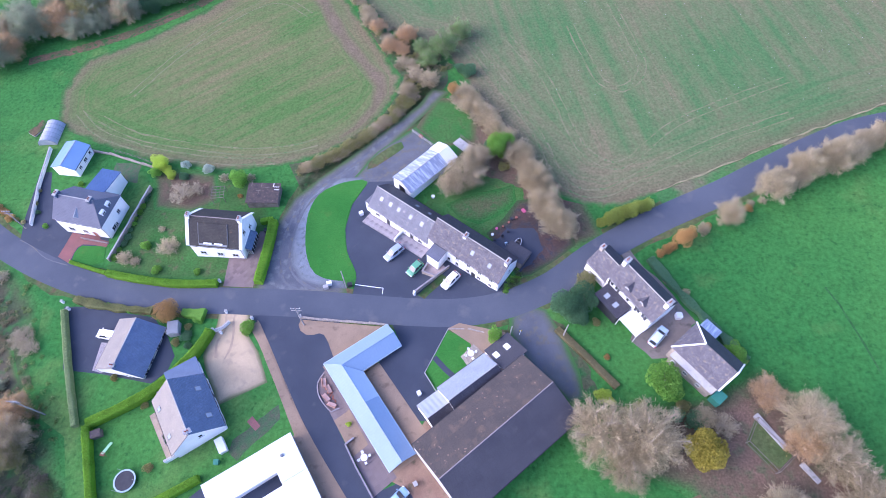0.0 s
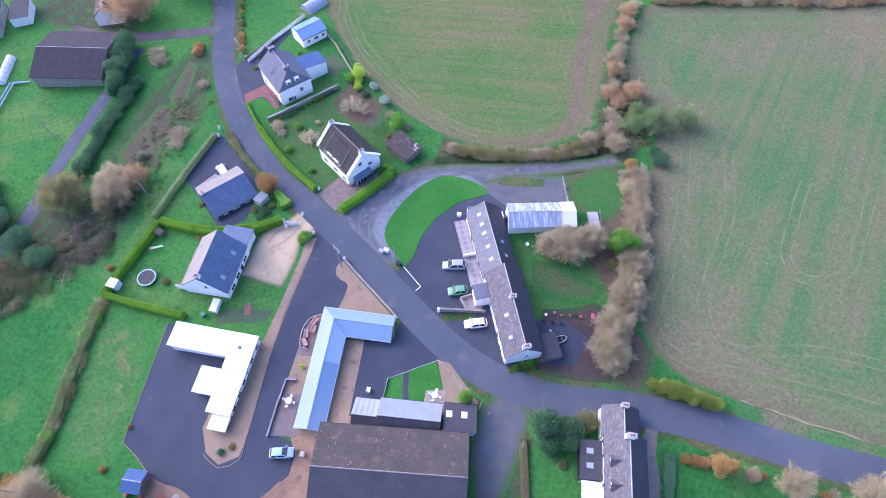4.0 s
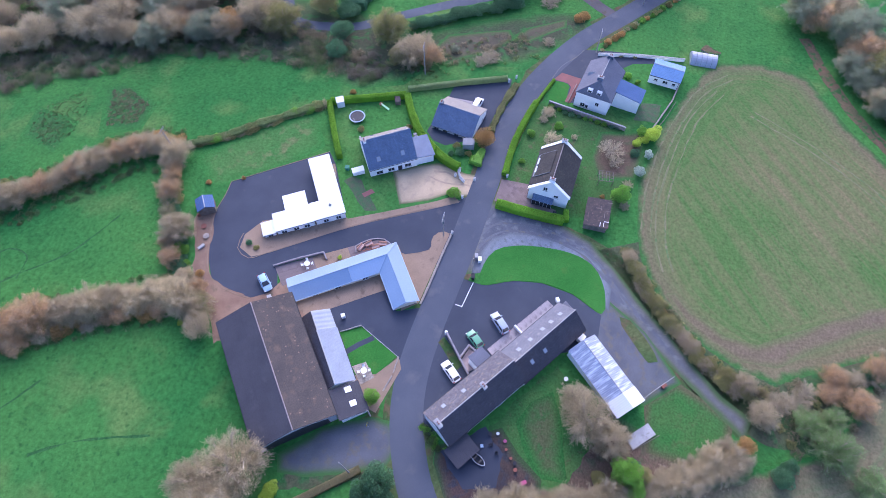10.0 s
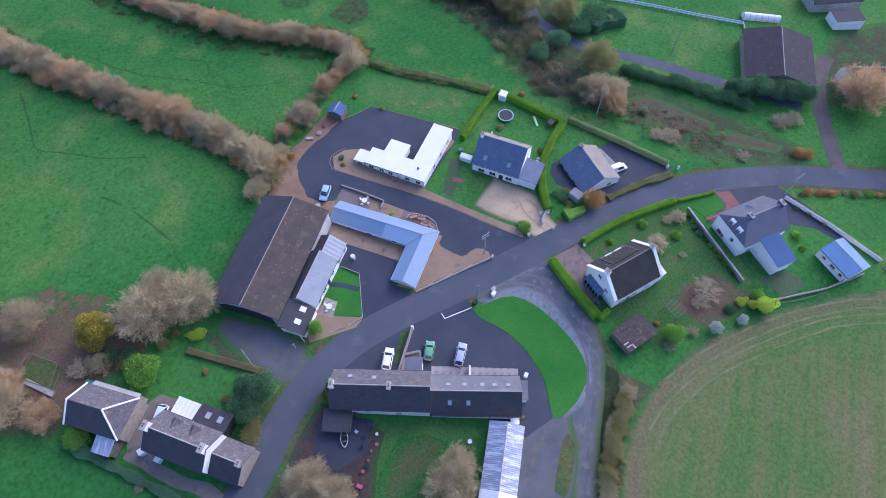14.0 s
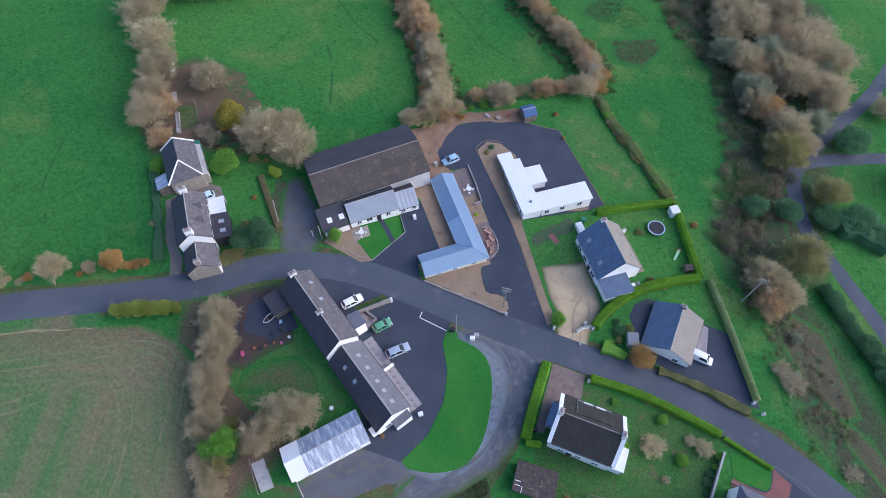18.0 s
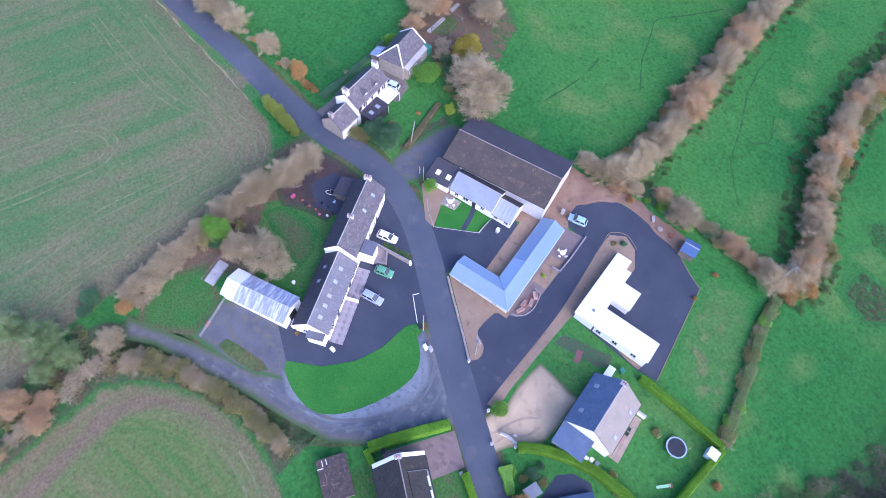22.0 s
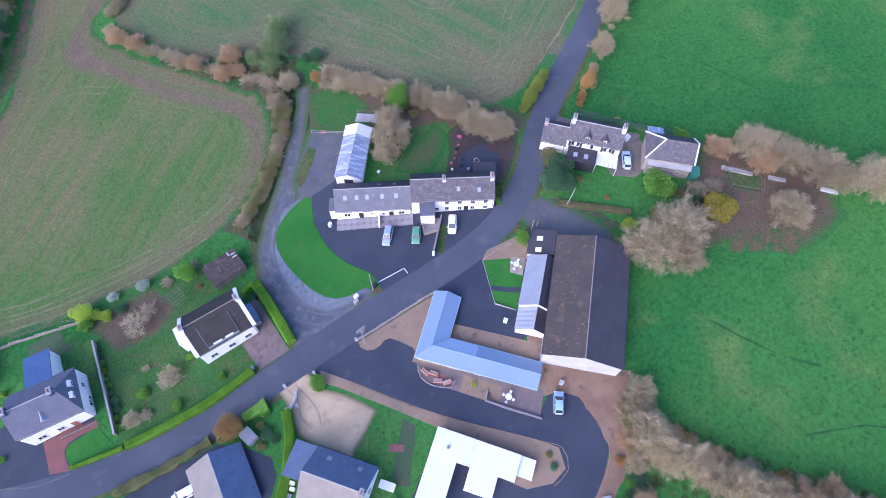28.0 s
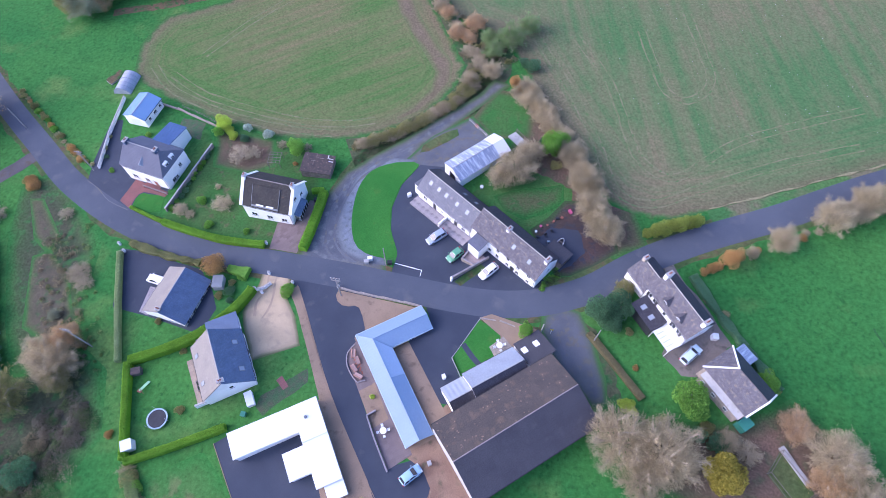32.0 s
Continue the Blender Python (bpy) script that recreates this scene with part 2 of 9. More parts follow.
def tufted(m, dark, amount):
    """Scatters small dark tufts over a grass."""
    n, l = m.node_tree.nodes, m.node_tree.links
    b = n["Principled BSDF"]
    src = b.inputs["Base Color"].links[0].from_socket
    tc = n["Texture Coordinate"].outputs["Object"]
    for scale, lo, hi, most in ((1.05, 0.6, 0.7, amount), (0.22, 0.56, 0.72, amount * 0.45)):
        t = n.new("ShaderNodeTexNoise")
        t.inputs["Scale"].default_value, t.inputs["Detail"].default_value = scale, 3
        l.new(tc, t.inputs["Vector"])
        r = n.new("ShaderNodeMapRange")
        r.inputs[1].default_value, r.inputs[2].default_value, r.inputs[4].default_value = lo, hi, most
        l.new(t.outputs["Fac"], r.inputs[0])
        mx = n.new("ShaderNodeMix")
        mx.data_type = "RGBA"
        l.new(r.outputs[0], mx.inputs[0])
        l.new(src, mx.inputs[6])
        mx.inputs[7].default_value = (*dark, 1)
        src = mx.outputs[2]
    l.new(src, b.inputs["Base Color"])


tufted(mat("meadow", (0.034, 0.142, 0.031), (0.064, 0.186, 0.038), scale=0.026, fine=1.3, vary=0.36, bump=0.9, dist=0.16, rough=1.0, stain=(0.1, 0.188, 0.047), stain_at=0.6, spec=0.1), (0.016, 0.08, 0.02), 0.5)
mat("lawn", (0.036, 0.15, 0.024), (0.052, 0.18, 0.03), scale=0.12, fine=4.0, vary=0.3, bump=0.5, dist=0.05, rough=1.0, stain=(0.075, 0.16, 0.03), stain_at=0.68, spec=0.1)
mat("rough_grass", (0.05, 0.1, 0.03), (0.1, 0.12, 0.045), scale=0.12, fine=1.5, vary=0.35, bump=0.9, dist=0.15, rough=1.0, stain=(0.12, 0.085, 0.05), stain_at=0.6, spec=0.1)
mat("leaf_litter", (0.16, 0.105, 0.065), (0.1, 0.1, 0.05), scale=0.25, fine=3.0, vary=0.4, bump=0.6, dist=0.08, rough=1.0, stain=(0.05, 0.12, 0.035), stain_at=0.54, spec=0.1)
mat("garden_grass", (0.045, 0.135, 0.032), (0.075, 0.15, 0.04), scale=0.2, fine=3.0, vary=0.4, bump=0.6, dist=0.08, rough=1.0, stain=(0.1, 0.1, 0.045), stain_at=0.66, spec=0.1)
mat("undergrowth", (0.06, 0.1, 0.04), (0.1, 0.095, 0.055), scale=0.15, fine=1.8, vary=0.35, bump=0.9, dist=0.15, rough=1.0, stain=(0.04, 0.12, 0.035), stain_at=0.58, spec=0.1)
crop("tilled", (0.078, 0.155, 0.054), (0.175, 0.155, 0.084), (0.04, 0.158, 0.032), (0.15, 0.118, 0.072), -78.5, share=0.09, fineness=0.32, scale=0.022, fine=1.8, vary=0.34, bump=0.8, dist=0.1, rough=1.0, spec=0.1)
crop("harrowed", (0.082, 0.152, 0.04), (0.185, 0.155, 0.078), (0.054, 0.138, 0.036), (0.165, 0.125, 0.08), 33, headland=9.0, share=0.08, scale=0.03, fine=1.8, vary=0.34, bump=0.8, dist=0.1, rough=1.0, spec=0.1)
sown("bare_soil", (0.185, 0.14, 0.092), (0.15, 0.118, 0.076), 60, 5, 0.03, rim=(0.13, 0.145, 0.062), bare=(0.155, 0.135, 0.072), scale=0.2, fine=2, vary=0.32, bump=0.8, dist=0.1, rough=1.0, stain=(0.12, 0.13, 0.06), stain_at=0.66, spec=0.1)
mat("field_margin", (0.06, 0.155, 0.045), (0.085, 0.165, 0.05), scale=0.05, fine=1.8, vary=0.4, bump=0.8, dist=0.15, rough=1.0, stain=(0.15, 0.14, 0.08), stain_at=0.56, spec=0.1)
mat("dry_grass", (0.3, 0.26, 0.15), (0.22, 0.21, 0.11), scale=0.5, fine=3, vary=0.35, bump=0.8, dist=0.1, rough=1.0, spec=0.1)
mat("trodden", (0.032, 0.108, 0.031), (0.042, 0.118, 0.034), scale=0.3, fine=1.8, vary=0.45, bump=1.0, dist=0.2, rough=1.0, stain=(0.04, 0.12, 0.034), stain_at=0.58, spec=0.1)
mat("wheel_mark", (0.195, 0.182, 0.1), (0.145, 0.163, 0.074), scale=0.3, fine=4, vary=0.3, rough=1.0, stain=(0.1, 0.165, 0.06), stain_at=0.58, spec=0.1)
mat("tarmac", (0.068, 0.078, 0.1), (0.09, 0.1, 0.122), scale=0.1, fine=14, vary=0.2, bump=0.3, dist=0.01, rough=0.9, stain=(0.108, 0.113, 0.125), stain_at=0.64)
mat("tarmac_new", (0.04, 0.048, 0.068), (0.052, 0.06, 0.081), scale=0.15, fine=14, vary=0.15, bump=0.3, dist=0.01, rough=0.85, stain=(0.075, 0.076, 0.088), stain_at=0.7)
mat("grey_gravel", (0.13, 0.135, 0.15), (0.1, 0.105, 0.12), scale=0.2, fine=12, vary=0.3, bump=0.5, rough=0.95, stain=(0.145, 0.135, 0.115), stain_at=0.58)
mat("brown_gravel", (0.29, 0.21, 0.14), (0.24, 0.175, 0.118), scale=0.3, fine=12, vary=0.25, bump=0.5, rough=0.95, stain=(0.17, 0.12, 0.08), stain_at=0.66)
mat("leafy_gravel", (0.2, 0.125, 0.085), (0.26, 0.175, 0.115), scale=0.25, fine=7, vary=0.35, bump=0.5, rough=0.95, stain=(0.12, 0.1, 0.06), stain_at=0.64)
mat("paving", (0.34, 0.27, 0.25), (0.28, 0.24, 0.23), scale=0.6, fine=6, vary=0.2, bump=0.3, rough=0.85, rand=0.12)
mat("grey_brown_gravel", (0.2, 0.17, 0.145), (0.16, 0.14, 0.125), scale=0.3, fine=9, vary=0.28, bump=0.5, rough=0.95, stain=(0.11, 0.1, 0.08), stain_at=0.62)
mat("lane_brown", (0.115, 0.1, 0.1), (0.09, 0.08, 0.082), scale=0.2, fine=8, vary=0.25, bump=0.4, rough=0.95, stain=(0.1, 0.08, 0.06), stain_at=0.58)
mat("rattan", (0.5, 0.28, 0.2), (0.42, 0.24, 0.17), scale=2, fine=20, vary=0.2, rough=0.8)
mat("salmon_cloth", (0.62, 0.42, 0.34), (0.56, 0.37, 0.3), scale=1, fine=10, vary=0.12, rough=0.9)
mat("drive_mud", (0.38, 0.29, 0.195), (0.32, 0.245, 0.17), scale=0.5, fine=8, vary=0.25, bump=0.4, rough=0.95)
mat("terrace_slab", (0.19, 0.15, 0.14), (0.16, 0.13, 0.125), scale=0.6, fine=6, vary=0.2, bump=0.3, rough=0.9, rand=0.08)
mat("sandy_slab", (0.33, 0.26, 0.19), (0.27, 0.215, 0.165), scale=0.4, fine=6, vary=0.2, bump=0.3, rough=0.9, rand=0.1)
mat("block_paving", (0.2, 0.15, 0.135), (0.165, 0.128, 0.118), scale=0.6, fine=6, vary=0.2, bump=0.3, rough=0.9, rand=0.16)
mat("red_paving", (0.24, 0.1, 0.09), (0.19, 0.09, 0.08), scale=0.6, fine=6, vary=0.2, rough=0.85, rand=0.12)
mat("concrete", (0.42, 0.41, 0.39), (0.33, 0.32, 0.31), scale=0.5, fine=6, vary=0.15, rough=0.9, stain=(0.22, 0.22, 0.18), stain_at=0.64)
mat("white_render", (0.88, 0.87, 0.85), (0.82, 0.81, 0.79), scale=0.5, fine=10, vary=0.05, bump=0.2, rough=0.9, stain=(0.7, 0.68, 0.64), stain_at=0.72)
mat("cream_render", (0.72, 0.66, 0.52), (0.66, 0.6, 0.47), scale=0.5, fine=10, vary=0.05, bump=0.2, rough=0.9)
mat("stone_wall", (0.36, 0.31, 0.25), (0.26, 0.23, 0.2), scale=1.5, fine=4, vary=0.35, bump=0.8, dist=0.06, rough=0.95)
mat("white_paint", (0.8, 0.8, 0.8), (0.76, 0.76, 0.76), scale=1, fine=12, vary=0.04, rough=0.5)
mat("dark_paint", (0.03, 0.03, 0.035), (0.04, 0.04, 0.045), scale=1, fine=12, vary=0.1, rough=0.5)
mat("grey_plastic", (0.22, 0.23, 0.24), (0.18, 0.19, 0.2), rough=0.5, vary=0.06)
mat("glass", (0.03, 0.035, 0.045), (0.05, 0.055, 0.065), scale=0.8, rough=0.06, bump=0, vary=0.05, spec=0.7)
mat("roof_glass", (0.36, 0.39, 0.43), (0.32, 0.35, 0.39), scale=0.8, rough=0.15, bump=0, vary=0.05, spec=0.7)
# Blue of shade and reflected sky is put into this slate's colour.
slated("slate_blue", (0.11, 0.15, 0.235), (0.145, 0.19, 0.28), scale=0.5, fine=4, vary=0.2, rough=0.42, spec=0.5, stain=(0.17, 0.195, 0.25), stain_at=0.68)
slated("slate_plain", (0.1, 0.135, 0.21), (0.12, 0.16, 0.24), scale=0.5, fine=4, vary=0.1, contrast=0.05, mortar=0.85, rough=0.5)
# Dark slate; on slopes turned from the sun it puts shade into colour.
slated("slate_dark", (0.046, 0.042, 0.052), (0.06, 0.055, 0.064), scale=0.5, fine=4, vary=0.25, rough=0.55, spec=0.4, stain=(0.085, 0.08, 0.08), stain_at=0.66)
# Tan slate of the west slopes, their sunlight put into the colour.
slated("slate_sunlit", (0.26, 0.235, 0.2), (0.23, 0.208, 0.182), scale=0.4, fine=4, vary=0.1, contrast=0.04, mortar=0.86, rough=0.8, stain=(0.3, 0.265, 0.235), stain_at=0.66)
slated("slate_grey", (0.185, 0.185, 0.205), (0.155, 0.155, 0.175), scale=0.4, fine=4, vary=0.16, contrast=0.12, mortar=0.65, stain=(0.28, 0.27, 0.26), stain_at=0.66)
# Moss patches on a brown base that has the sun's warmth in it.
slated("slate_mossy_lit", (0.16, 0.148, 0.16), (0.118, 0.11, 0.122), scale=0.6, fine=3, vary=0.3, stain=(0.24, 0.2, 0.17), stain_at=0.6)
slated("tile_brown", (0.066, 0.06, 0.052), (0.05, 0.047, 0.044), w=0.33, h=0.3, scale=0.35, fine=3, vary=0.2, rough=0.85, stain=(0.13, 0.09, 0.066), stain_at=0.68)
slated("tile_lead", (0.16, 0.165, 0.2), (0.138, 0.142, 0.175), w=0.33, h=0.3, scale=0.4, fine=3, vary=0.08, contrast=0.05)
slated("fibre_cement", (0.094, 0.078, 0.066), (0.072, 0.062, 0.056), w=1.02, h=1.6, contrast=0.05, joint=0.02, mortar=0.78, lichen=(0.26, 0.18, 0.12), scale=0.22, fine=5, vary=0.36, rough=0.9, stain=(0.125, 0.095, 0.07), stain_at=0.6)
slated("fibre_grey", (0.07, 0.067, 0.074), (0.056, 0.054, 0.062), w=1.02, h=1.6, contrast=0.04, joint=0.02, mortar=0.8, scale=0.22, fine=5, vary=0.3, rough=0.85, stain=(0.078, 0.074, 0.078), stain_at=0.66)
mat("terrace_stone", (0.31, 0.28, 0.285), (0.25, 0.23, 0.24), scale=0.5, fine=5, vary=0.22, bump=0.3, rough=0.9, rand=0.05, stain=(0.16, 0.15, 0.155), stain_at=0.62)
mat("pale_wood", (0.36, 0.34, 0.31), (0.28, 0.26, 0.24), scale=1.5, fine=8, vary=0.2, rough=0.85)
mat("limb", (0.44, 0.37, 0.27), (0.34, 0.29, 0.21), scale=2, fine=9, vary=0.25, rough=0.95)
sown("leaf_floor", (0.15, 0.1, 0.07), (0.11, 0.085, 0.055), 0, 5, 0.02, rim=(0.05, 0.15, 0.035), bare=(0.09, 0.11, 0.05), scale=0.2, fine=3, vary=0.45, bump=0.6, dist=0.08, rough=1.0, stain=(0.1, 0.1, 0.055), stain_at=0.58, spec=0.1)
sown("red_leaf_floor", (0.088, 0.058, 0.05), (0.065, 0.05, 0.045), 0, 5, 0.02, rim=(0.05, 0.085, 0.034), bare=(0.075, 0.07, 0.045), scale=0.3, fine=4, vary=0.4, bump=0.5, dist=0.06, rough=1.0, stain=(0.05, 0.052, 0.062), stain_at=0.56, spec=0.1)
sown("worn_floor", (0.1, 0.095, 0.05), (0.085, 0.1, 0.045), 0, 5, 0.02, rim=(0.036, 0.13, 0.028), bare=(0.06, 0.115, 0.036), scale=0.3, fine=3, vary=0.4, bump=0.6, dist=0.08, rough=1.0, stain=(0.05, 0.115, 0.035), stain_at=0.54, spec=0.1)
sown("scrub_floor", (0.06, 0.08, 0.04), (0.075, 0.07, 0.045), 0, 5, 0.02, rim=(0.046, 0.156, 0.034), bare=(0.07, 0.13, 0.04), scale=0.15, fine=2, vary=0.45, bump=0.9, dist=0.15, rough=1.0, stain=(0.05, 0.13, 0.04), stain_at=0.56, spec=0.1)
sown("mud_floor", (0.118, 0.1, 0.066), (0.085, 0.077, 0.05), 0, 5, 0.02, rim=(0.055, 0.15, 0.036), bare=(0.1, 0.115, 0.05), scale=0.25, fine=3, vary=0.4, bump=0.6, dist=0.08, rough=1.0, stain=(0.07, 0.11, 0.045), stain_at=0.62, spec=0.1)
sown("track_floor", (0.13, 0.135, 0.15), (0.1, 0.105, 0.12), 0, 5, 0.02, rim=(0.06, 0.14, 0.04), bare=(0.1, 0.115, 0.08), scale=0.25, fine=9, vary=0.3, bump=0.4, dist=0.03, rough=0.95, stain=(0.14, 0.13, 0.11), stain_at=0.58, spec=0.1)
sown("lane_floor", (0.112, 0.12, 0.138), (0.092, 0.099, 0.115), 0, 5, 0.02, rim=(0.075, 0.12, 0.045), bare=(0.125, 0.12, 0.095), scale=0.25, fine=9, vary=0.3, bump=0.5, dist=0.03, rough=0.95, stain=(0.155, 0.16, 0.165), stain_at=0.56, spec=0.2)
sown("pale_floor", (0.21, 0.232, 0.262), (0.16, 0.178, 0.2), 0, 5, 0.02, rim=(0.115, 0.122, 0.138), bare=(0.16, 0.17, 0.175), scale=0.35, fine=9, vary=0.32, bump=0.5, dist=0.03, rough=0.95, stain=(0.13, 0.14, 0.14), stain_at=0.58, spec=0.2)
sown("sand_floor", (0.5, 0.385, 0.24), (0.43, 0.335, 0.21), 0, 5, 0.02, rim=(0.12, 0.14, 0.06), bare=(0.34, 0.265, 0.17), scale=0.2, fine=9, vary=0.2, bump=0.4, dist=0.02, rough=0.95, stain=(0.38, 0.3, 0.2), stain_at=0.6, spec=0.2)
sown("bog_floor", (0.05, 0.105, 0.034), (0.06, 0.115, 0.036), 0, 5, 0.02, rim=(0.048, 0.16, 0.034), bare=(0.042, 0.14, 0.036), scale=0.3, fine=1.8, vary=0.45, bump=1.0, dist=0.2, rough=1.0, stain=(0.05, 0.165, 0.038), stain_at=0.52, spec=0.1)
sown("tired_grass", (0.085, 0.165, 0.045), (0.06, 0.165, 0.038), 60, 5, 0.03, rim=(0.046, 0.167, 0.034), bare=(0.06, 0.17, 0.038), scale=0.12, fine=1.6, vary=0.36, bump=0.9, dist=0.15, rough=1.0, stain=(0.14, 0.16, 0.065), stain_at=0.58, spec=0.1)
sown("garden_floor", (0.046, 0.128, 0.03), (0.066, 0.125, 0.036), 0, 5, 0.02, rim=(0.05, 0.145, 0.034), bare=(0.055, 0.13, 0.034), scale=0.2, fine=2.4, vary=0.42, bump=0.7, dist=0.1, rough=1.0, stain=(0.1, 0.105, 0.05), stain_at=0.62, spec=0.1)
sown("paddock_floor", (0.042, 0.14, 0.03), (0.06, 0.135, 0.034), 0, 5, 0.02, rim=(0.1, 0.1, 0.048), bare=(0.06, 0.13, 0.036), scale=0.2, fine=3, vary=0.4, bump=0.6, dist=0.08, rough=1.0, stain=(0.07, 0.125, 0.036), stain_at=0.6, spec=0.1)
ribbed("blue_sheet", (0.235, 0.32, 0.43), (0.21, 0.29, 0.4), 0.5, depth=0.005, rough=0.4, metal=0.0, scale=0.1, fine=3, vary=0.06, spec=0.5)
def streaked(m, colour, along, across, lo, hi):
    """Lays uneven streaks of a second colour up the slope of a sheet."""
    n, l = m.node_tree.nodes, m.node_tree.links
    b = n["Principled BSDF"]
    mp = n.new("ShaderNodeMapping")
    mp.inputs["Scale"].default_value = (along, across, 0.3)
    l.new(n["Texture Coordinate"].outputs["Object"], mp.inputs["Vector"])
    t = n.new("ShaderNodeTexNoise")
    t.inputs["Scale"].default_value, t.inputs["Detail"].default_value, t.inputs["Roughness"].default_value = 1.0, 4, 0.7
    l.new(mp.outputs[0], t.inputs["Vector"])
    r = n.new("ShaderNodeMapRange")
    r.inputs[1].default_value, r.inputs[2].default_value = lo, hi
    l.new(t.outputs["Fac"], r.inputs[0])
    mx = n.new("ShaderNodeMix")
    mx.data_type = "RGBA"
    l.new(r.outputs[0], mx.inputs[0])
    l.new(b.inputs["Base Color"].links[0].from_socket, mx.inputs[6])
    mx.inputs[7].default_value = (*colour, 1)
    l.new(mx.outputs[2], b.inputs["Base Color"])


# Darker copy of the blue sheet, lowered to offset sunlight on one slope.
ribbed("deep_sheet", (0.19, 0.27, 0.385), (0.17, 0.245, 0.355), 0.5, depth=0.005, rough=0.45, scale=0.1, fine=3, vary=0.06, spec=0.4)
ribbed("pale_blue_sheet", (0.36, 0.45, 0.56), (0.33, 0.42, 0.53), 0.5, depth=0.005, rough=0.4, scale=0.1, fine=3, vary=0.06, spec=0.5)
streaked(ribbed("tin_sheet", (0.33, 0.36, 0.44), (0.27, 0.29, 0.36), 0.3, depth=0.03, rough=0.5, metal=0.2, scale=0.3, fine=5, vary=0.15), (0.62, 0.66, 0.7), 1.6, 0.22, 0.46, 0.62)
ribbed("white_sheet", (0.78, 0.78, 0.78), (0.74, 0.74, 0.75), 0.35, depth=0.015, rough=0.45, scale=0.3, fine=3, vary=0.04)
slated("blue_tile", (0.075, 0.13, 0.26), (0.09, 0.15, 0.29), w=0.4, h=0.35, scale=0.4, fine=3, vary=0.06, contrast=0.05)
slated("blue_bright", (0.2, 0.32, 0.5), (0.23, 0.35, 0.53), w=0.4, h=0.35, scale=0.4, fine=3, vary=0.06, contrast=0.04)
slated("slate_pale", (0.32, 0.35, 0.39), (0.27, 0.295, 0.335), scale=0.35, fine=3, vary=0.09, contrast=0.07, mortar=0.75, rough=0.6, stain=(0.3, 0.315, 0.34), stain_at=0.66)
ribbed("pale_sheet", (0.34, 0.365, 0.4), (0.29, 0.315, 0.355), 0.9, depth=0.04, rough=0.5, scale=0.3, fine=3, vary=0.08)
ribbed("barn_wall", (0.5, 0.5, 0.5), (0.42, 0.42, 0.43), 0.2, depth=0.03, rough=0.7, scale=0.4, fine=4, vary=0.1)
mat("green_plastic", (0.05, 0.2, 0.14), (0.06, 0.22, 0.16), rough=0.5, vary=0.06)
mat("toy_pink", (0.5, 0.12, 0.22), (0.45, 0.1, 0.2), rough=0.5, vary=0.05)
mat("pale_blue", (0.4, 0.5, 0.6), (0.36, 0.46, 0.56), rough=0.5, vary=0.05)
mat("lime_plastic", (0.45, 0.75, 0.4), (0.42, 0.7, 0.38), rough=0.5, vary=0.05)
mat("poly_film", (0.36, 0.38, 0.42), (0.3, 0.32, 0.36), scale=0.8, rough=0.35, vary=0.12, spec=0.4)
mat("veg_soil", (0.09, 0.1, 0.06), (0.06, 0.12, 0.05), scale=0.9, fine=5, vary=0.35, rough=1.0, bump=0.6, dist=0.08)
for nm, a, b in (("twig_brown", (0.57, 0.49, 0.3), (0.48, 0.41, 0.255)), ("twig_grey", (0.52, 0.44, 0.27), (0.44, 0.375, 0.235)), ("twig_rust", (0.66, 0.48, 0.28), (0.55, 0.41, 0.24)), ("twig_olive", (0.5, 0.45, 0.24), (0.4, 0.36, 0.19)),
                 ("leaf_green", (0.25, 0.46, 0.075), (0.19, 0.37, 0.06)), ("leaf_dark", (0.12, 0.235, 0.12), (0.14, 0.265, 0.125)), ("leaf_lime", (0.55, 0.68, 0.1), (0.45, 0.57, 0.08)), ("leaf_yellow", (0.5, 0.43, 0.07), (0.39, 0.34, 0.06)),
                 ("leaf_golden", (0.4, 0.46, 0.1), (0.31, 0.37, 0.08)), ("leaf_red", (0.3, 0.12, 0.11), (0.22, 0.1, 0.09)), ("leaf_beech", (0.3, 0.26, 0.13), (0.23, 0.205, 0.1)), ("scrub_brown", (0.34, 0.29, 0.18), (0.26, 0.23, 0.14)), ("scrub_green", (0.19, 0.25, 0.1), (0.145, 0.2, 0.085)), ("scrub_dark", (0.26, 0.23, 0.165), (0.2, 0.185, 0.135)), ("leaf_willow", (0.27, 0.38, 0.15), (0.21, 0.31, 0.12)), ("leaf_pale", (0.38, 0.46, 0.22), (0.3, 0.38, 0.17)), ("leaf_olive", (0.25, 0.25, 0.1), (0.19, 0.2, 0.08)), ("leaf_orange", (0.54, 0.35, 0.13), (0.44, 0.29, 0.12)), ("leaf_silver", (0.62, 0.7, 0.58), (0.52, 0.6, 0.5)), ("leaf_hedge", (0.22, 0.42, 0.035), (0.17, 0.34, 0.03)), ("leaf_sage", (0.34, 0.38, 0.25), (0.27, 0.31, 0.2)), ("leaf_moss", (0.25, 0.32, 0.12), (0.19, 0.25, 0.09)), ("leaf_dull", (0.36, 0.34, 0.13), (0.27, 0.27, 0.11))):
    thin(mat(nm, a, b, scale=0.4, fine=3, vary=0.2, bump=0, rough=0.9, island=0.36, rand=0.16, spec=0.15), 0.5)
mat("bark", (0.24, 0.2, 0.16), (0.32, 0.27, 0.22), scale=2, fine=12, vary=0.25, rough=0.95)
mat("white_membrane", (0.8, 0.8, 0.81), (0.76, 0.76, 0.77), scale=0.25, fine=3, vary=0.03, bump=0.1, rough=0.6)
mat("felt_roof", (0.09, 0.07, 0.06), (0.06, 0.05, 0.05), scale=0.8, fine=5, vary=0.2, rough=0.9, stain=(0.17, 0.12, 0.09), stain_at=0.62)
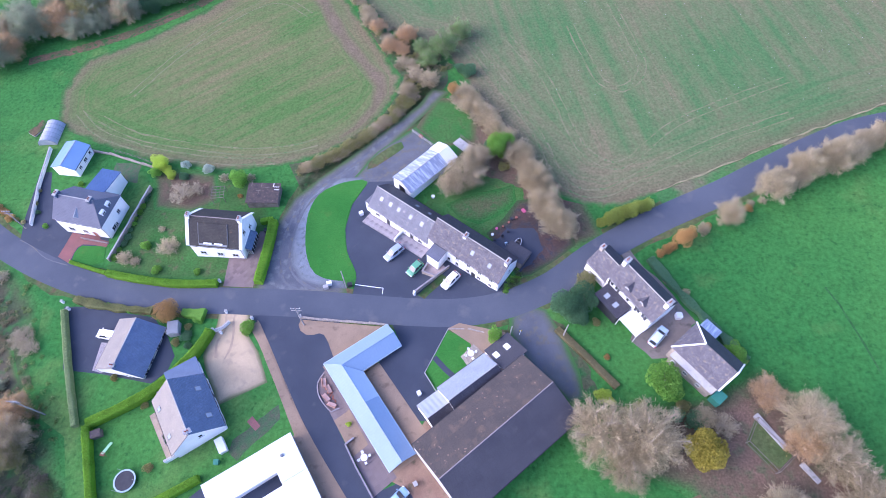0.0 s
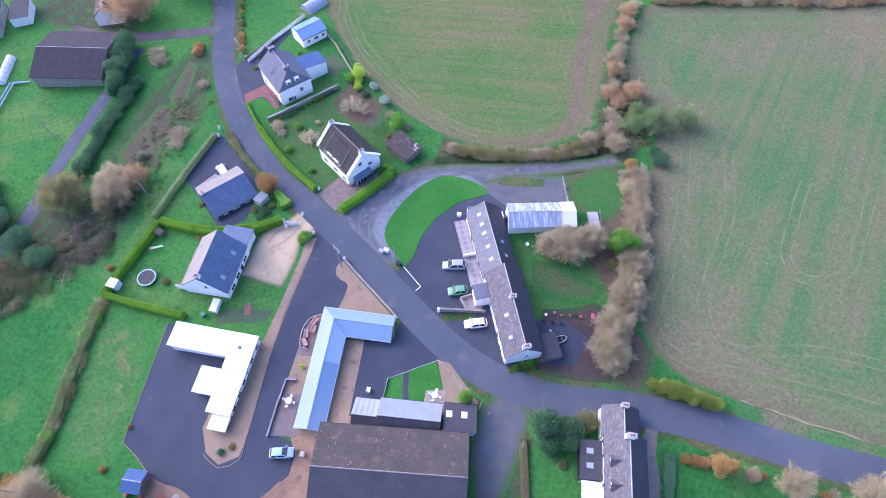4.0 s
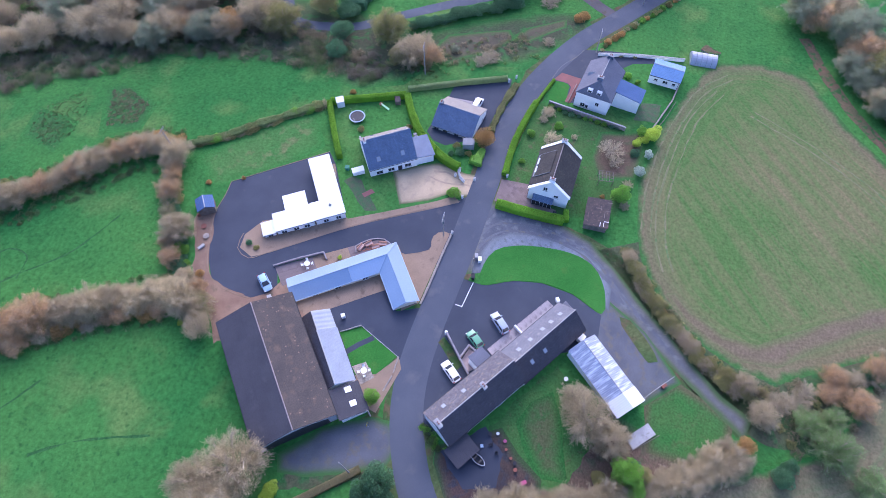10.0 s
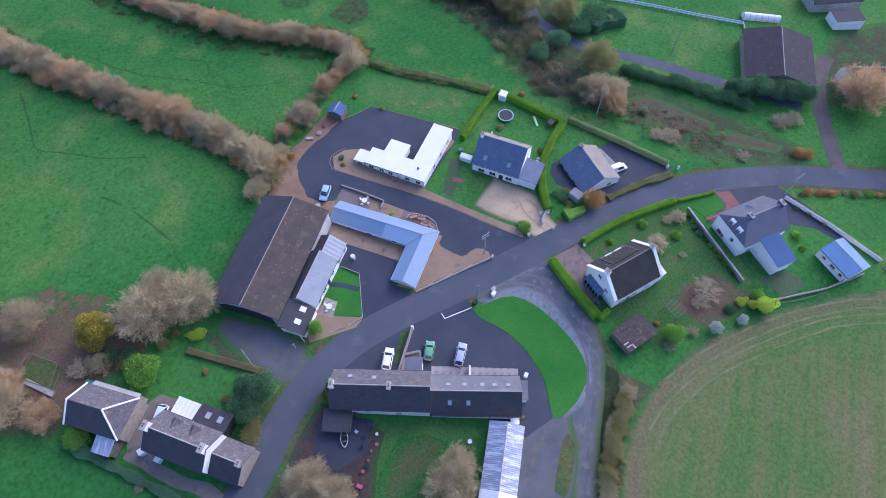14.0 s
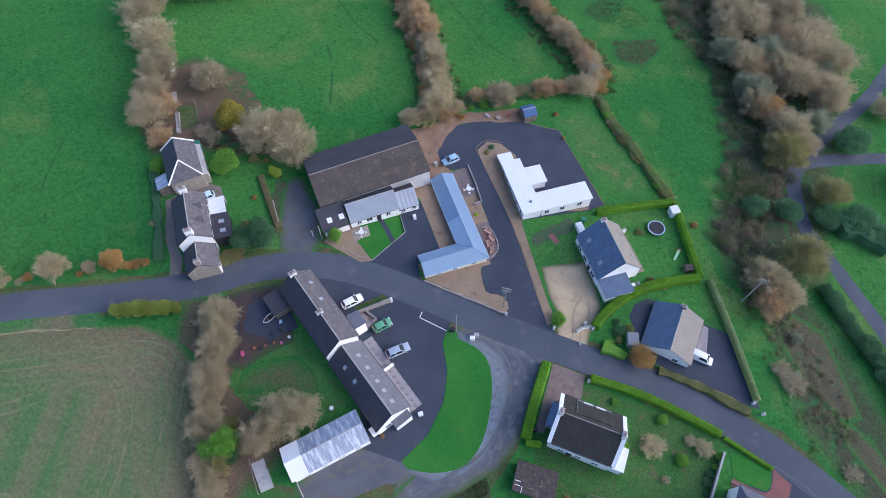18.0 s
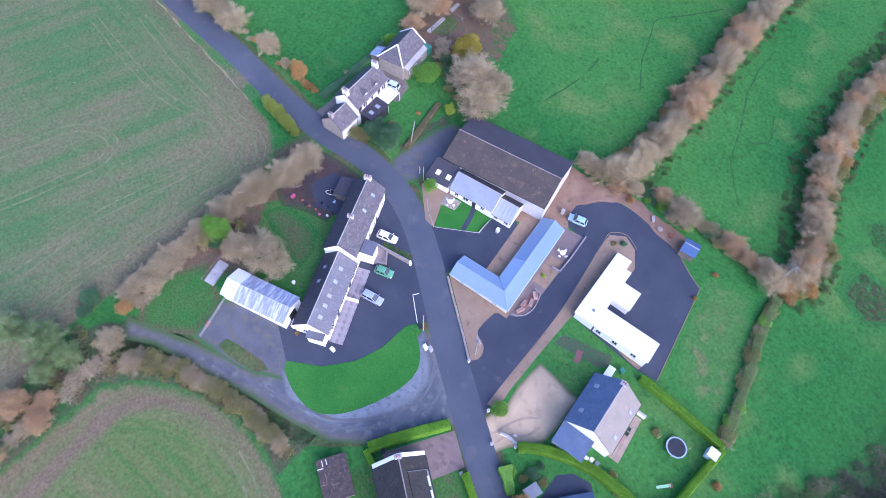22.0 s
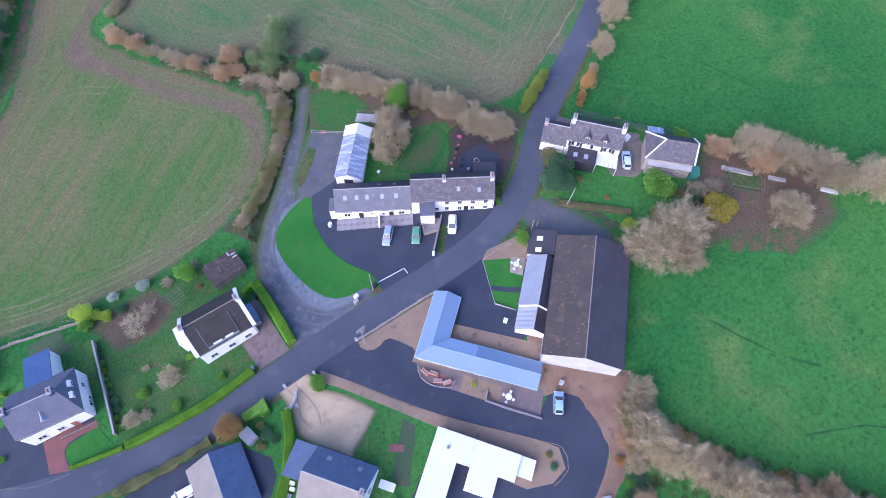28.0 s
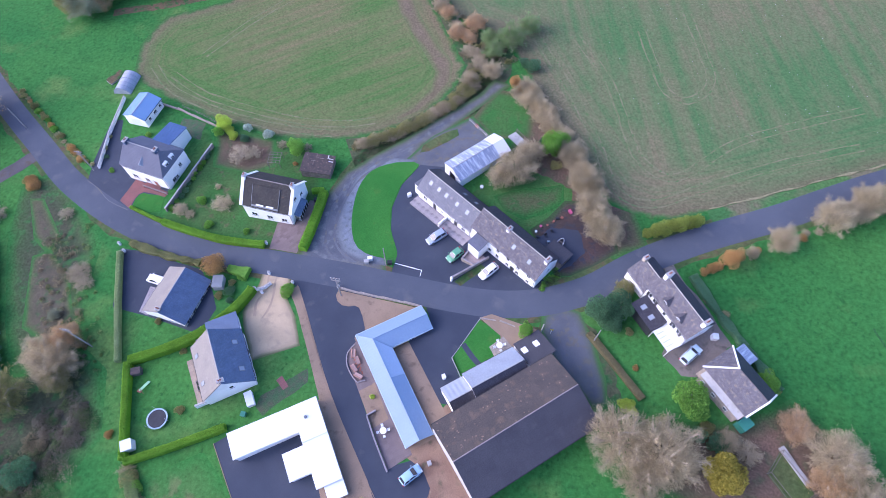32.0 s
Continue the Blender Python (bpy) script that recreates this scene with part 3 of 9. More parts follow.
mat("felt_dark", (0.05, 0.042, 0.05), (0.04, 0.035, 0.042), scale=0.4, fine=5, vary=0.2, rough=0.9, stain=(0.075, 0.062, 0.062), stain_at=0.64)
mat("weathered_wood", (0.2, 0.17, 0.14), (0.13, 0.11, 0.09), scale=1.5, fine=8, vary=0.25, rough=0.85, rand=0.12)
mat("red_brick", (0.3, 0.12, 0.08), (0.24, 0.1, 0.07), scale=1, fine=8, vary=0.2, rough=0.9, rand=0.15)

# ---- helpers for building ----


def ground_z(x, y):
    x = max(-230.0, min(230.0, x))
    return -0.9 + 0.082 * x


def mesh_of(bm, name, material, smooth=False):
    bmesh.ops.recalc_face_normals(bm, faces=bm.faces)
    me = bpy.data.meshes.new(name)
    bm.to_mesh(me)
    bm.free()
    me.materials.append(MATS[material])
    if smooth:
        me.polygons.foreach_set("use_smooth", [True] * len(me.polygons))
    return me


def part(name, bm, material, parent=None, label="", m=None, smooth=False):
    ob = new(name, bm if isinstance(bm, bpy.types.Mesh) else mesh_of(bm, name, material, smooth))
    if parent:
        ob.parent = parent
    if m is not None:
        ob.matrix_basis = m
    if label:
        ob["label"] = label
    return ob


def thing(name, label, category, m, group="", kind=""):
    return_ob = tagged(new(name), label, category, group, kind)
    return_ob.matrix_basis = m
    return return_ob


def box(bm, x0, x1, y0, y1, z0, z1, m=None):
    v = [bm.verts.new((x, y, z)) for z in (z0, z1) for x, y in ((x0, y0), (x1, y0), (x1, y1), (x0, y1))]
    if m is not None:
        for q in v:
            q.co = m @ q.co
    for f in ((3, 2, 1, 0), (4, 5, 6, 7), (0, 1, 5, 4), (1, 2, 6, 5), (2, 3, 7, 6), (3, 0, 4, 7)):
        bm.faces.new([v[i] for i in f])
    return v


def prism(bm, pts, z0, z1):
    """A prism over a plan outline, between two heights."""
    n = len(pts)
    a = [bm.verts.new((x, y, z0)) for x, y in pts]
    b = [bm.verts.new((x, y, z1)) for x, y in pts]
    for i in range(n):
        j = (i + 1) % n
        bm.faces.new((a[i], a[j], b[j], b[i]))
    bm.faces.new(b)
    bm.faces.new(a[::-1])


def tube(bm, a, b, r0, r1=None, n=6):
    """A tapered round bar from a to b."""
    a, b = Vector(a), Vector(b)
    r1 = r0 if r1 is None else r1
    q = (b - a).to_track_quat("Z", "Y")
    rings = [[bm.verts.new(p + q @ Vector((r * math.cos(6.2832 * i / n), r * math.sin(6.2832 * i / n), 0))) for i in range(n)] for p, r in ((a, r0), (b, r1))]
    for i in range(n):
        j = (i + 1) % n
        bm.faces.new((rings[0][i], rings[0][j], rings[1][j], rings[1][i]))
    bm.faces.new(rings[0][::-1])
    bm.faces.new(rings[1])


def loft(bm, rows, close=True):
    """Skin through cross rows of equal length."""
    vs = [[bm.verts.new(p) for p in row] for row in rows]
    n = len(rows[0])
    for a, b in zip(vs, vs[1:]):
        for i in range(n if close else n - 1):
            j = (i + 1) % n
            bm.faces.new((a[i], a[j], b[j], b[i]))
    if close:
        bm.faces.new(vs[0][::-1])
        bm.faces.new(vs[-1])


def smooth_line(pts, step=2.0):
    """A curve through plan points, cut into short steps."""
    out = []
    n = len(pts)
    for i in range(n - 1):
        p = [Vector(pts[max(0, min(n - 1, k))]) for k in (i - 1, i, i + 1, i + 2)]
        cuts = max(1, int((p[2] - p[1]).length / step))
        for k in range(cuts):
            t = k / cuts
            out.append(0.5 * (2 * p[1] + (p[2] - p[0]) * t + (2 * p[0] - 5 * p[1] + 4 * p[2] - p[3]) * t * t + (3 * p[1] - p[0] - 3 * p[2] + p[3]) * t ** 3))
    out.append(Vector(pts[-1]))
    return out


def rounded(pts, step=1.5):
    """A closed plan outline with rounded turns."""
    n = len(pts)
    ring = [pts[(i - 1) % n] for i in range(n + 3)]
    line = smooth_line(ring, step)
    lo = next(i for i, p in enumerate(line) if (p - Vector(pts[0])).length < 1e-6)
    hi = max(i for i, p in enumerate(line) if (p - Vector(pts[0])).length < 1e-6)
    return [tuple(p) for p in line[lo:hi]]


def area(name, pts, lift, material, label="", category="", soft=0.0, kind="structure"):
    """A patch of ground cover on the sloping ground, with a thin edge. soft: ragged outline in metres."""
    bm = bmesh.new()
    if soft:
        fine = []
        for (xa, ya), (xb, yb) in zip(pts, pts[1:] + pts[:1]):
            k = max(1, int(math.hypot(xb - xa, yb - ya) / 1.2))
            fine += [(xa + (xb - xa) * i / k, ya + (yb - ya) * i / k) for i in range(k)]
        small, freq = min(soft, 1.0), 0.35 * min(1.0, 1.2 / soft)
        pts = [(x + 0.6 * small * noise.noise((x * 1.1, y * 1.1, 4)), y + 0.6 * small * noise.noise((x * 1.1, y * 1.1, 6))) for x, y in fine]
        pts = [(x + soft * noise.noise((x * freq, y * freq, 3)), y + soft * noise.noise((x * freq, y * freq, 9))) for x, y in pts]
    top = [bm.verts.new((x, y, ground_z(x, y) + lift)) for x, y in pts]
    low = [bm.verts.new((x, y, ground_z(x, y) - 0.15)) for x, y in pts]
    f = bm.faces.new(top)
    for i in range(len(pts)):
        j = (i + 1) % len(pts)
        bm.faces.new((low[i], low[j], top[j], top[i]))
    bmesh.ops.triangulate(bm, faces=[f])
    ob = part(name, bm, material)
    return tagged(ob, label, category, kind=kind)


def ribbon(bm, pts, width, lift, step=2.0, thick=0.15, ragged=0.0):
    line = smooth_line(pts, step)
    rows = []
    for i, p in enumerate(line):
        d = (line[min(i + 1, len(line) - 1)] - line[max(i - 1, 0)]).normalized()
        s = Vector((-d.y, d.x))
        w = width[0] + (width[1] - width[0]) * i / (len(line) - 1) if isinstance(width, tuple) else width
        wl = w / 2 + ragged * noise.noise((p.x * 0.3, p.y * 0.3, 5))
        wr = w / 2 + ragged * noise.noise((p.x * 0.3, p.y * 0.3, 8))
        rows.append([bm.verts.new((q.x, q.y, ground_z(q.x, q.y) + z)) for q, z in ((p + s * wl, lift - thick), (p + s * wl, lift), (p - s * wr, lift), (p - s * wr, lift - thick))])
    for a, b in zip(rows, rows[1:]):
        for k in range(3):
            bm.faces.new((a[k], a[k + 1], b[k + 1], b[k]))


def strip(name, pts, width, lift, material, label="", category="", kind="structure", ragged=0.0, step=2.0):
    bm = bmesh.new()
    ribbon(bm, pts, width, lift, step, ragged=ragged)
    return tagged(part(name, bm, material), label, category, kind=kind)


def slope(name, pts, material, parent, thick=0.14, label=""):
    """A roof slope as a slab: points in the parent's frame, the eave's two first; its own x runs along the eave and y up."""
    p = [Vector(q) for q in pts]
    x = (p[1] - p[0]).normalized()
    z = x.cross(p[2] - p[1]).normalized()
    if z.z < 0:
        z = -z
    y = z.cross(x)
    m = Matrix((x, y, z)).transposed().to_4x4()
    m.translation = p[0]
    inv = m.inverted()
    bm = bmesh.new()
    prism(bm, [(inv @ q).xy[:] for q in p], -thick, 0.0)
    return part(name, bm, material, parent, label, m)


def window(parent, m, w=1.1, h=1.2, frame_mat="white_paint", sill=True, bars=1):
    """A window on a wall: m has x along the wall, y out of it, z up, at the window's foot."""
    bm = bmesh.new()
    t, d = 0.07, 0.07
    box(bm, -w / 2, -w / 2 + t, -0.05, d, 0, h)
    box(bm, w / 2 - t, w / 2, -0.05, d, 0, h)
    box(bm, -w / 2 + t, w / 2 - t, -0.05, d, 0, t)
    box(bm, -w / 2 + t, w / 2 - t, -0.05, d, h - t, h)
    for i in range(bars):
        u = -w / 2 + (i + 1) * w / (bars + 1)
        box(bm, u - 0.03, u + 0.03, -0.05, d - 0.015, t, h - t)
    fr = part("window", bm, frame_mat, parent, m=m)
    bm = bmesh.new()
    box(bm, -w / 2 + t, w / 2 - t, -0.04, 0.025, t, h - t)
    part("pane", bm, "glass", fr)
    if sill:
        bm = bmesh.new()
        box(bm, -w / 2 - 0.08, w / 2 + 0.08, -0.05, 0.14, -0.09, 0)
        part("sill", bm, "concrete", fr)
    return fr


def door(parent, m, w=0.95, h=2.05, material="dark_paint", label=""):
    bm = bmesh.new()
    box(bm, -w / 2, w / 2, -0.05, 0.05, 0.0, h)
    d = part("door", bm, material, parent, label, m)
    bm = bmesh.new()
    box(bm, -w / 2 - 0.08, -w / 2, -0.05, 0.08, 0, h + 0.08)
    box(bm, w / 2, w / 2 + 0.08, -0.05, 0.08, 0, h + 0.08)
    box(bm, -w / 2, w / 2, -0.05, 0.08, h, h + 0.08)
    part("door_frame", bm, "white_paint", d)
    bm = bmesh.new()
    box(bm, w / 2 - 0.16, w / 2 - 0.1, 0.05, 0.1, 0.98, 1.06)
    part("handle", bm, "tin_sheet", d)
    return d


def chimney(parent, x, y, z0, z1, w=0.9, d=0.6, material="white_render", pots=2):
    bm = bmesh.new()
    box(bm, x - w / 2, x + w / 2, y - d / 2, y + d / 2, z0, z1)
    c = part("chimney", bm, material, parent)
    bm = bmesh.new()
    box(bm, x - w / 2 - 0.07, x + w / 2 + 0.07, y - d / 2 - 0.07, y + d / 2 + 0.07, z1, z1 + 0.12)
    dark = material == "dark_paint"
    part("cap", bm, "dark_paint" if dark else "concrete", c)
    for i in range(pots):
        u = (i - (pots - 1) / 2) * 0.36
        px, py = (x + u, y) if w >= d else (x, y + u)
        bm = bmesh.new()
        tube(bm, (px, py, z1 + 0.12), (px, py, z1 + 0.5), 0.13, 0.1, 8)
        part("chimney_pot", bm, "grey_plastic" if dark else "red_brick", c)
    return c


def skylight(slope_ob, u, v, w=0.8, h=1.0):
    """A roof window on a slope, at u along the eave and v up it."""
    bm = bmesh.new()
    t = 0.08
    box(bm, u - w / 2, u - w / 2 + t, v, v + h, 0, 0.09)
    box(bm, u + w / 2 - t, u + w / 2, v, v + h, 0, 0.09)
    box(bm, u - w / 2 + t, u + w / 2 - t, v, v + t, 0, 0.09)
    box(bm, u - w / 2 + t, u + w / 2 - t, v + h - t, v + h, 0, 0.09)
    fr = part("skylight", bm, "grey_plastic", slope_ob)
    bm = bmesh.new()
    box(bm, u - w / 2 + t, u + w / 2 - t, v + t, v + h - t, 0.01, 0.06)
    part("pane", bm, "roof_glass", fr)


FACES = {"F": (0, -1), "B": (0, 1), "L": (-1, 0), "R": (1, 0)}


def face_m(side, u, z, L, W):
    """The frame of a place on a wall: u along the wall, z up."""
    nx, ny = FACES[side]
    if nx:
        return Matrix(((0, nx, 0, nx * L / 2), (-nx, 0, 0, u), (0, 0, 1, z), (0, 0, 0, 1)))
    return Matrix(((-ny, 0, 0, u), (0, ny, 0, ny * W / 2), (0, 0, 1, z), (0, 0, 0, 1)))


def gable_house(name, label, a, b, W, base, eave, ridge, wall="white_render", roof="slate_grey", over=0.25, verge=0.12, windows=(), doors=(), coping="", gutter=True,
                category="house", front_roof=None, ridge_mat="", hip=0.0, cope=0.16, sink=1.6, group=""):
    """A house under a gabled roof. a, b: the ridge's ends in plan; base, eave, ridge: heights in the world; windows: (side, u, z, w, h). Returns the thing, its two slopes, length."""
    a, b = Vector(a), Vector(b)
    L = (b - a).length
    mid = (a + b) / 2
    yaw = math.degrees(math.atan2(b.y - a.y, b.x - a.x))
    ob = thing(name, label, category, pose(mid.x, mid.y, base, 0, 0, yaw), group)
    e, r = eave - base, ridge - base
    bm = bmesh.new()
    prof = [(-W / 2, -sink), (W / 2, -sink), (W / 2, e), (0, r), (-W / 2, e)]
    v = [[bm.verts.new((x, y, z)) for y, z in prof] for x in (-L / 2, L / 2)]
    if hip:
        v[1][3].co.x -= hip
    bm.faces.new(v[0])
    if hip:
        bm.faces.new([v[1][i] for i in (4, 2, 1, 0)])
        bm.faces.new([v[1][i] for i in (4, 3, 2)])
    else:
        bm.faces.new(v[1][::-1])
    for i in range(5):
        j = (i + 1) % 5
        bm.faces.new((v[0][i], v[0][j], v[1][j], v[1][i]))
    part("wall", bm, wall, ob)
    k = (r - e) / (W / 2)
    h = 0.14
    oy, oz = W / 2 + over, e - over * k + h
    x0, x1 = -L / 2 - verge, L / 2 + verge
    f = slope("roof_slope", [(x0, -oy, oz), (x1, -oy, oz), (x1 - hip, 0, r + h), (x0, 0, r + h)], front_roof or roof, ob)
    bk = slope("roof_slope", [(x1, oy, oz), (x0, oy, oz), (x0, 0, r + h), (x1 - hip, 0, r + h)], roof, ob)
    if hip:
        slope("hip_slope", [(x1, -oy, oz), (x1, oy, oz), (x1 - hip, 0, r + h)], roof, ob)
    bm = bmesh.new()
    tube(bm, (x0, 0, r + h - 0.03), (x1 - hip, 0, r + h - 0.03), 0.1, n=8)
    part("ridge_cap", bm, ridge_mat or ("concrete" if not coping else wall), ob)
    if gutter:
        for s in (-1, 1):
            bm = bmesh.new()
            tube(bm, (x0, s * (oy + 0.05), oz - 0.1), (x1, s * (oy + 0.05), oz - 0.1), 0.06, n=6)
            part("gutter", bm, "dark_paint", ob)
        bm = bmesh.new()
        tube(bm, (L / 2 - 0.2, -W / 2 - 0.05, oz - 0.1), (L / 2 - 0.2, -W / 2 - 0.05, -0.2), 0.045, n=6)
        part("downpipe", bm, "dark_paint", ob)
    if coping:
        for x in (x0, x1):
            bm = bmesh.new()
            for s in (-1, 1):
                q = [(x, s * oy, oz - 0.05), (x, s * oy, oz + 0.1), (x, 0, r + h + 0.1), (x, 0, r + h - 0.05)]
                va = [bm.verts.new((px - cope, py, pz)) for px, py, pz in q]
                vb = [bm.verts.new((px + cope, py, pz)) for px, py, pz in q]
                bm.faces.new(va)
                bm.faces.new(vb[::-1])
                for i in range(4):
                    j = (i + 1) % 4
                    bm.faces.new((va[i], va[j], vb[j], vb[i]))
            part("verge", bm, coping, ob)
    for side, u, z, w, hh in windows:
        window(ob, face_m(side, u, z, L, W), w, hh, bars=1 if w > 0.8 else 0)
    for side, u, z, w, hh, dm in doors:
        door(ob, face_m(side, u, z, L, W), w, hh, dm)
    return ob, f, bk, L

# ---- ground ----
bm = bmesh.new()
xs = [-2500, -230] + [x for x in range(-220, 221, 20)] + [230, 2500]
ys = [-2500, -200] + [y for y in range(-180, 261, 20)] + [280, 2500]
gv = [[bm.verts.new((x, y, ground_z(x, y))) for y in ys] for x in xs]
for i in range(len(xs) - 1):
    for j in range(len(ys) - 1):
        bm.faces.new((gv[i][j], gv[i + 1][j], gv[i + 1][j + 1], gv[i][j + 1]))
tagged(part("ground", bm, "meadow"), "sloping green meadow grass with darker tufts", "grass", kind="structure")

def inside(p, outline):
    x, y = p
    hit = False
    for (ax, ay), (bx, by) in zip(outline, outline[1:] + outline[:1]):
        if (ay > y) != (by > y) and x < (bx - ax) * (y - ay) / (by - ay) + ax:
            hit = not hit
    return hit


def pave(parent, outline, w, d, angle, material, lift, bond=0.5):
    """Slabs laid in courses inside an outline, one object each on one shared mesh."""
    bm = bmesh.new()
    g = 0.012
    box(bm, g, w - g, g, d - g, -0.12, 0.0)
    bmesh.ops.bevel(bm, geom=[e for e in bm.edges if all(v.co.z > -0.01 for v in e.verts)], offset=0.012, segments=1, affect="EDGES")
    me = mesh_of(bm, "slab", material)
    a = radians(angle)
    c, s = math.cos(a), math.sin(a)
    us = [x * c + y * s for x, y in outline]
    vs = [-x * s + y * c for x, y in outline]
    lay = random.Random(11)
    tilt = Matrix.Rotation(-math.atan(0.082), 4, "Y")
    for j in range(int((max(vs) - min(vs)) / d) + 1):
        for i in range(-1, int((max(us) - min(us)) / w) + 1):
            u, v = min(us) + (i + bond * (j % 2)) * w, min(vs) + j * d
            corners = [((u + p * w) * c - (v + q * d) * s, (u + p * w) * s + (v + q * d) * c) for p in (0, 1) for q in (0, 1)]
            if not all(inside(k, outline) for k in corners):
                continue
            x, y = u * c - v * s, u * s + v * c
            part("slab", me, "", parent, m=Matrix.Translation((x, y, ground_z(x, y) + lift + lay.uniform(0, 0.008))) @ tilt @ Matrix.Rotation(a, 4, "Z"))


ROAD = [(-165, 118), (-129.2, 87.4), (-108.7, 71.6), (-96.7, 62.6), (-82.9, 55.2), (-68.5, 50.0), (-54.8, 47.5), (-43, 46.7), (-26.5, 45.4), (-15.7, 44.1), (-5.1, 42.9), (3.8, 42.6), (12, 43.9),
        (20.9, 47.6), (29, 53.4), (36.5, 57.8), (44.9, 62.0), (57.5, 67.5), (68, 72.8), (78, 77.6), (89, 81.8), (103, 83.4), (125, 80), (165, 70)]
strip("road_verge", ROAD, 8.0, 0.004, "rough_grass", "rough grass verge along the road", "verge", ragged=0.9)
strip("road", ROAD, 5.7, 0.03, "tarmac", "worn grey tarmac country road", "road")
strip("side_road", [(-108.8, 69.2), (-112.6, 64.6), (-117.4, 59.4), (-123.2, 53.2), (-131.5, 46.9), (-141, 43)], 3.8, 0.026, "lane_brown", "narrow muddy brown side road", "road", ragged=0.4, step=1.0)
area("house_yard", [(-3.0, 45.0), (-17.7, 46.5), (-17.2, 50.7), (-19.6, 56.9), (-20.4, 62.2), (-19.4, 68.3), (-16.2, 74.1), (-9.5, 73.9), (-5.9, 65.5), (2.8, 55.9), (13.0, 48.2), (12.5, 45.0), (6, 44)], 0.022, "tarmac_new", "dark smooth tarmac parking yard", "yard")
area("lawn_crescent", rounded([(-16.5, 74.1), (-19.4, 68.3), (-20.4, 62.2), (-19.6, 56.9), (-17.2, 50.7), (-21.6, 50.3), (-25.6, 51.9), (-27.7, 55.6), (-28.7, 60.8), (-28.7, 66.8), (-27.0, 71.3), (-23.7, 73.6), (-19.9, 74.6)]), 0.06, "lawn", "crescent of mown bright green lawn", "lawn")
strip("lane_verge", [(-32.3, 51), (-32.3, 60.8), (-31.4, 67.0), (-28.6, 72.9), (-22.7, 77.8), (-16.5, 82.5), (-10, 88.8), (-4.5, 95.5), (-1.5, 101)], 6.4, 0.007, "rough_grass", "rough grass verge along the lane", "verge", ragged=1.0)
area("grass_patch", rounded([(-9.4, 84.9), (-8.8, 83.2), (-15.1, 78.0), (-16.8, 77.5), (-16.5, 79.5), (-12.7, 83.1)]), 0.05, "rough_grass", "narrow strip of rough grass in gravel", "grass")
area("back_garden", [(16.6, 70.6), (17.3, 64.1), (9.6, 57.6), (3.5, 61.5), (-4.2, 67.5), (4.8, 76.6)], 0.012, "garden_grass", "rough back garden grass", "lawn", soft=0.8)
area("back_patio", [(18.4, 60.5), (19.8, 55.2), (14.8, 50.7), (9.4, 57.0), (13.2, 60.6)], 0.03, "tarmac_new", "dark tarmac yard behind the long house", "yard", soft=0.5)
area("gravel_base", [(-9.5, 14), (-2.6, 23.2), (4, 12), (6, 6), (1, 2.6), (-5.4, -3), (-5.6, 1), (-4, 8.6), (-6.4, 13)], 0.01, "leafy_gravel", "leaf strewn gravel between the houses", "gravel")
area("drive", [(-29, 43.6), (-20, 42.6), (-18.4, 36.4), (-19.6, 33.4), (-21.7, 27.4), (-11.8, 10.8), (-6.5, 13.0), (-3.8, 8.7), (-4.4, 3.4), (-6.0, -0.5), (-10.5, -3.4), (-20.7, -6.8), (-25.4, -6.6), (-28.9, -7.0), (-42.4, 10.7), (-39.2, 13.3), (-24.7, 20.9), (-32.9, 36.6), (-35.8, 41.6), (-38.8, 44.8)], 0.02, "tarmac_new", "wide dark tarmac driveway", "driveway")
area("gravel_island", rounded([(-12.3, 5.0), (-13.8, 1.9), (-17.0, 1.6), (-20.9, 3.7), (-27.3, 14.7), (-38.5, 10.6), (-39.4, 13.0), (-25.5, 21.1), (-34.9, 40.1), (-36.5, 41.6), (-35.6, 42.2), (-32.8, 37.4), (-24.2, 22.3), (-14.2, 8.3)], 3.0), 0.045, "brown_gravel", "brown gravel border round the white bungalow", "gravel")
area("cottage_yard", [(3.5, 41.6), (1.0, 39.0), (-3.3, 31.0), (-0.9, 26.7), (-2.0, 22.5), (-4.2, 22.6), (-11.8, 33.4), (-7.7, 36.4), (-10.2, 42.0)], 0.018, "tarmac_new", "dark tarmac forecourt", "yard")
area("barn_gravel", [(-4.0, 19.5), (2.5, 9.0), (6.5, 6.0), (1.1, 2.7), (-5.3, -4.0), (-19, -10.5), (-21.2, -6.9), (-10.5, -3.2), (-5.7, -0.3), (-3.4, 8.9), (-6.3, 13.2), (-5, 16.6)], 0.03, "leafy_gravel", "reddish brown gravel under fallen leaves", "gravel", soft=0.5)
area("front_gravel", [(-10.4, 40.0), (-8, 37.2), (-20.6, 32.4), (-20.2, 34.6), (-21.4, 37.4), (-22.4, 39.0), (-23.4, 39.3), (-24.6, 39.0), (-25.9, 39.1), (-27.0, 39.9), (-27.5, 41.0), (-27.2, 42.1), (-20, 41.2)], 0.05, "brown_gravel", "brown gravel bed in front of the bungalow", "gravel")
area("terrace", [(-21.4, 32.2), (-22.4, 30.6), (-22.4, 28.4), (-21.2, 26.4), (-11.3, 10.5), (-7.6, 13.5)], 0.07, "terrace_slab", "brown paved terrace", "terrace")
pave(bpy.data.objects["terrace"], [(-21.4, 32.2), (-22.4, 30.6), (-22.4, 28.4), (-21.2, 26.4), (-18.8, 22.6), (-16.3, 24.8)], 0.9, 0.9, -55.3, "terrace_slab", 0.1, 0.0)
pave(bpy.data.objects["terrace"], [(-15.2, 16.8), (-11.3, 10.5), (-7.6, 13.5), (-12.6, 18.8)], 0.9, 0.9, -55.3, "terrace_slab", 0.1, 0.0)
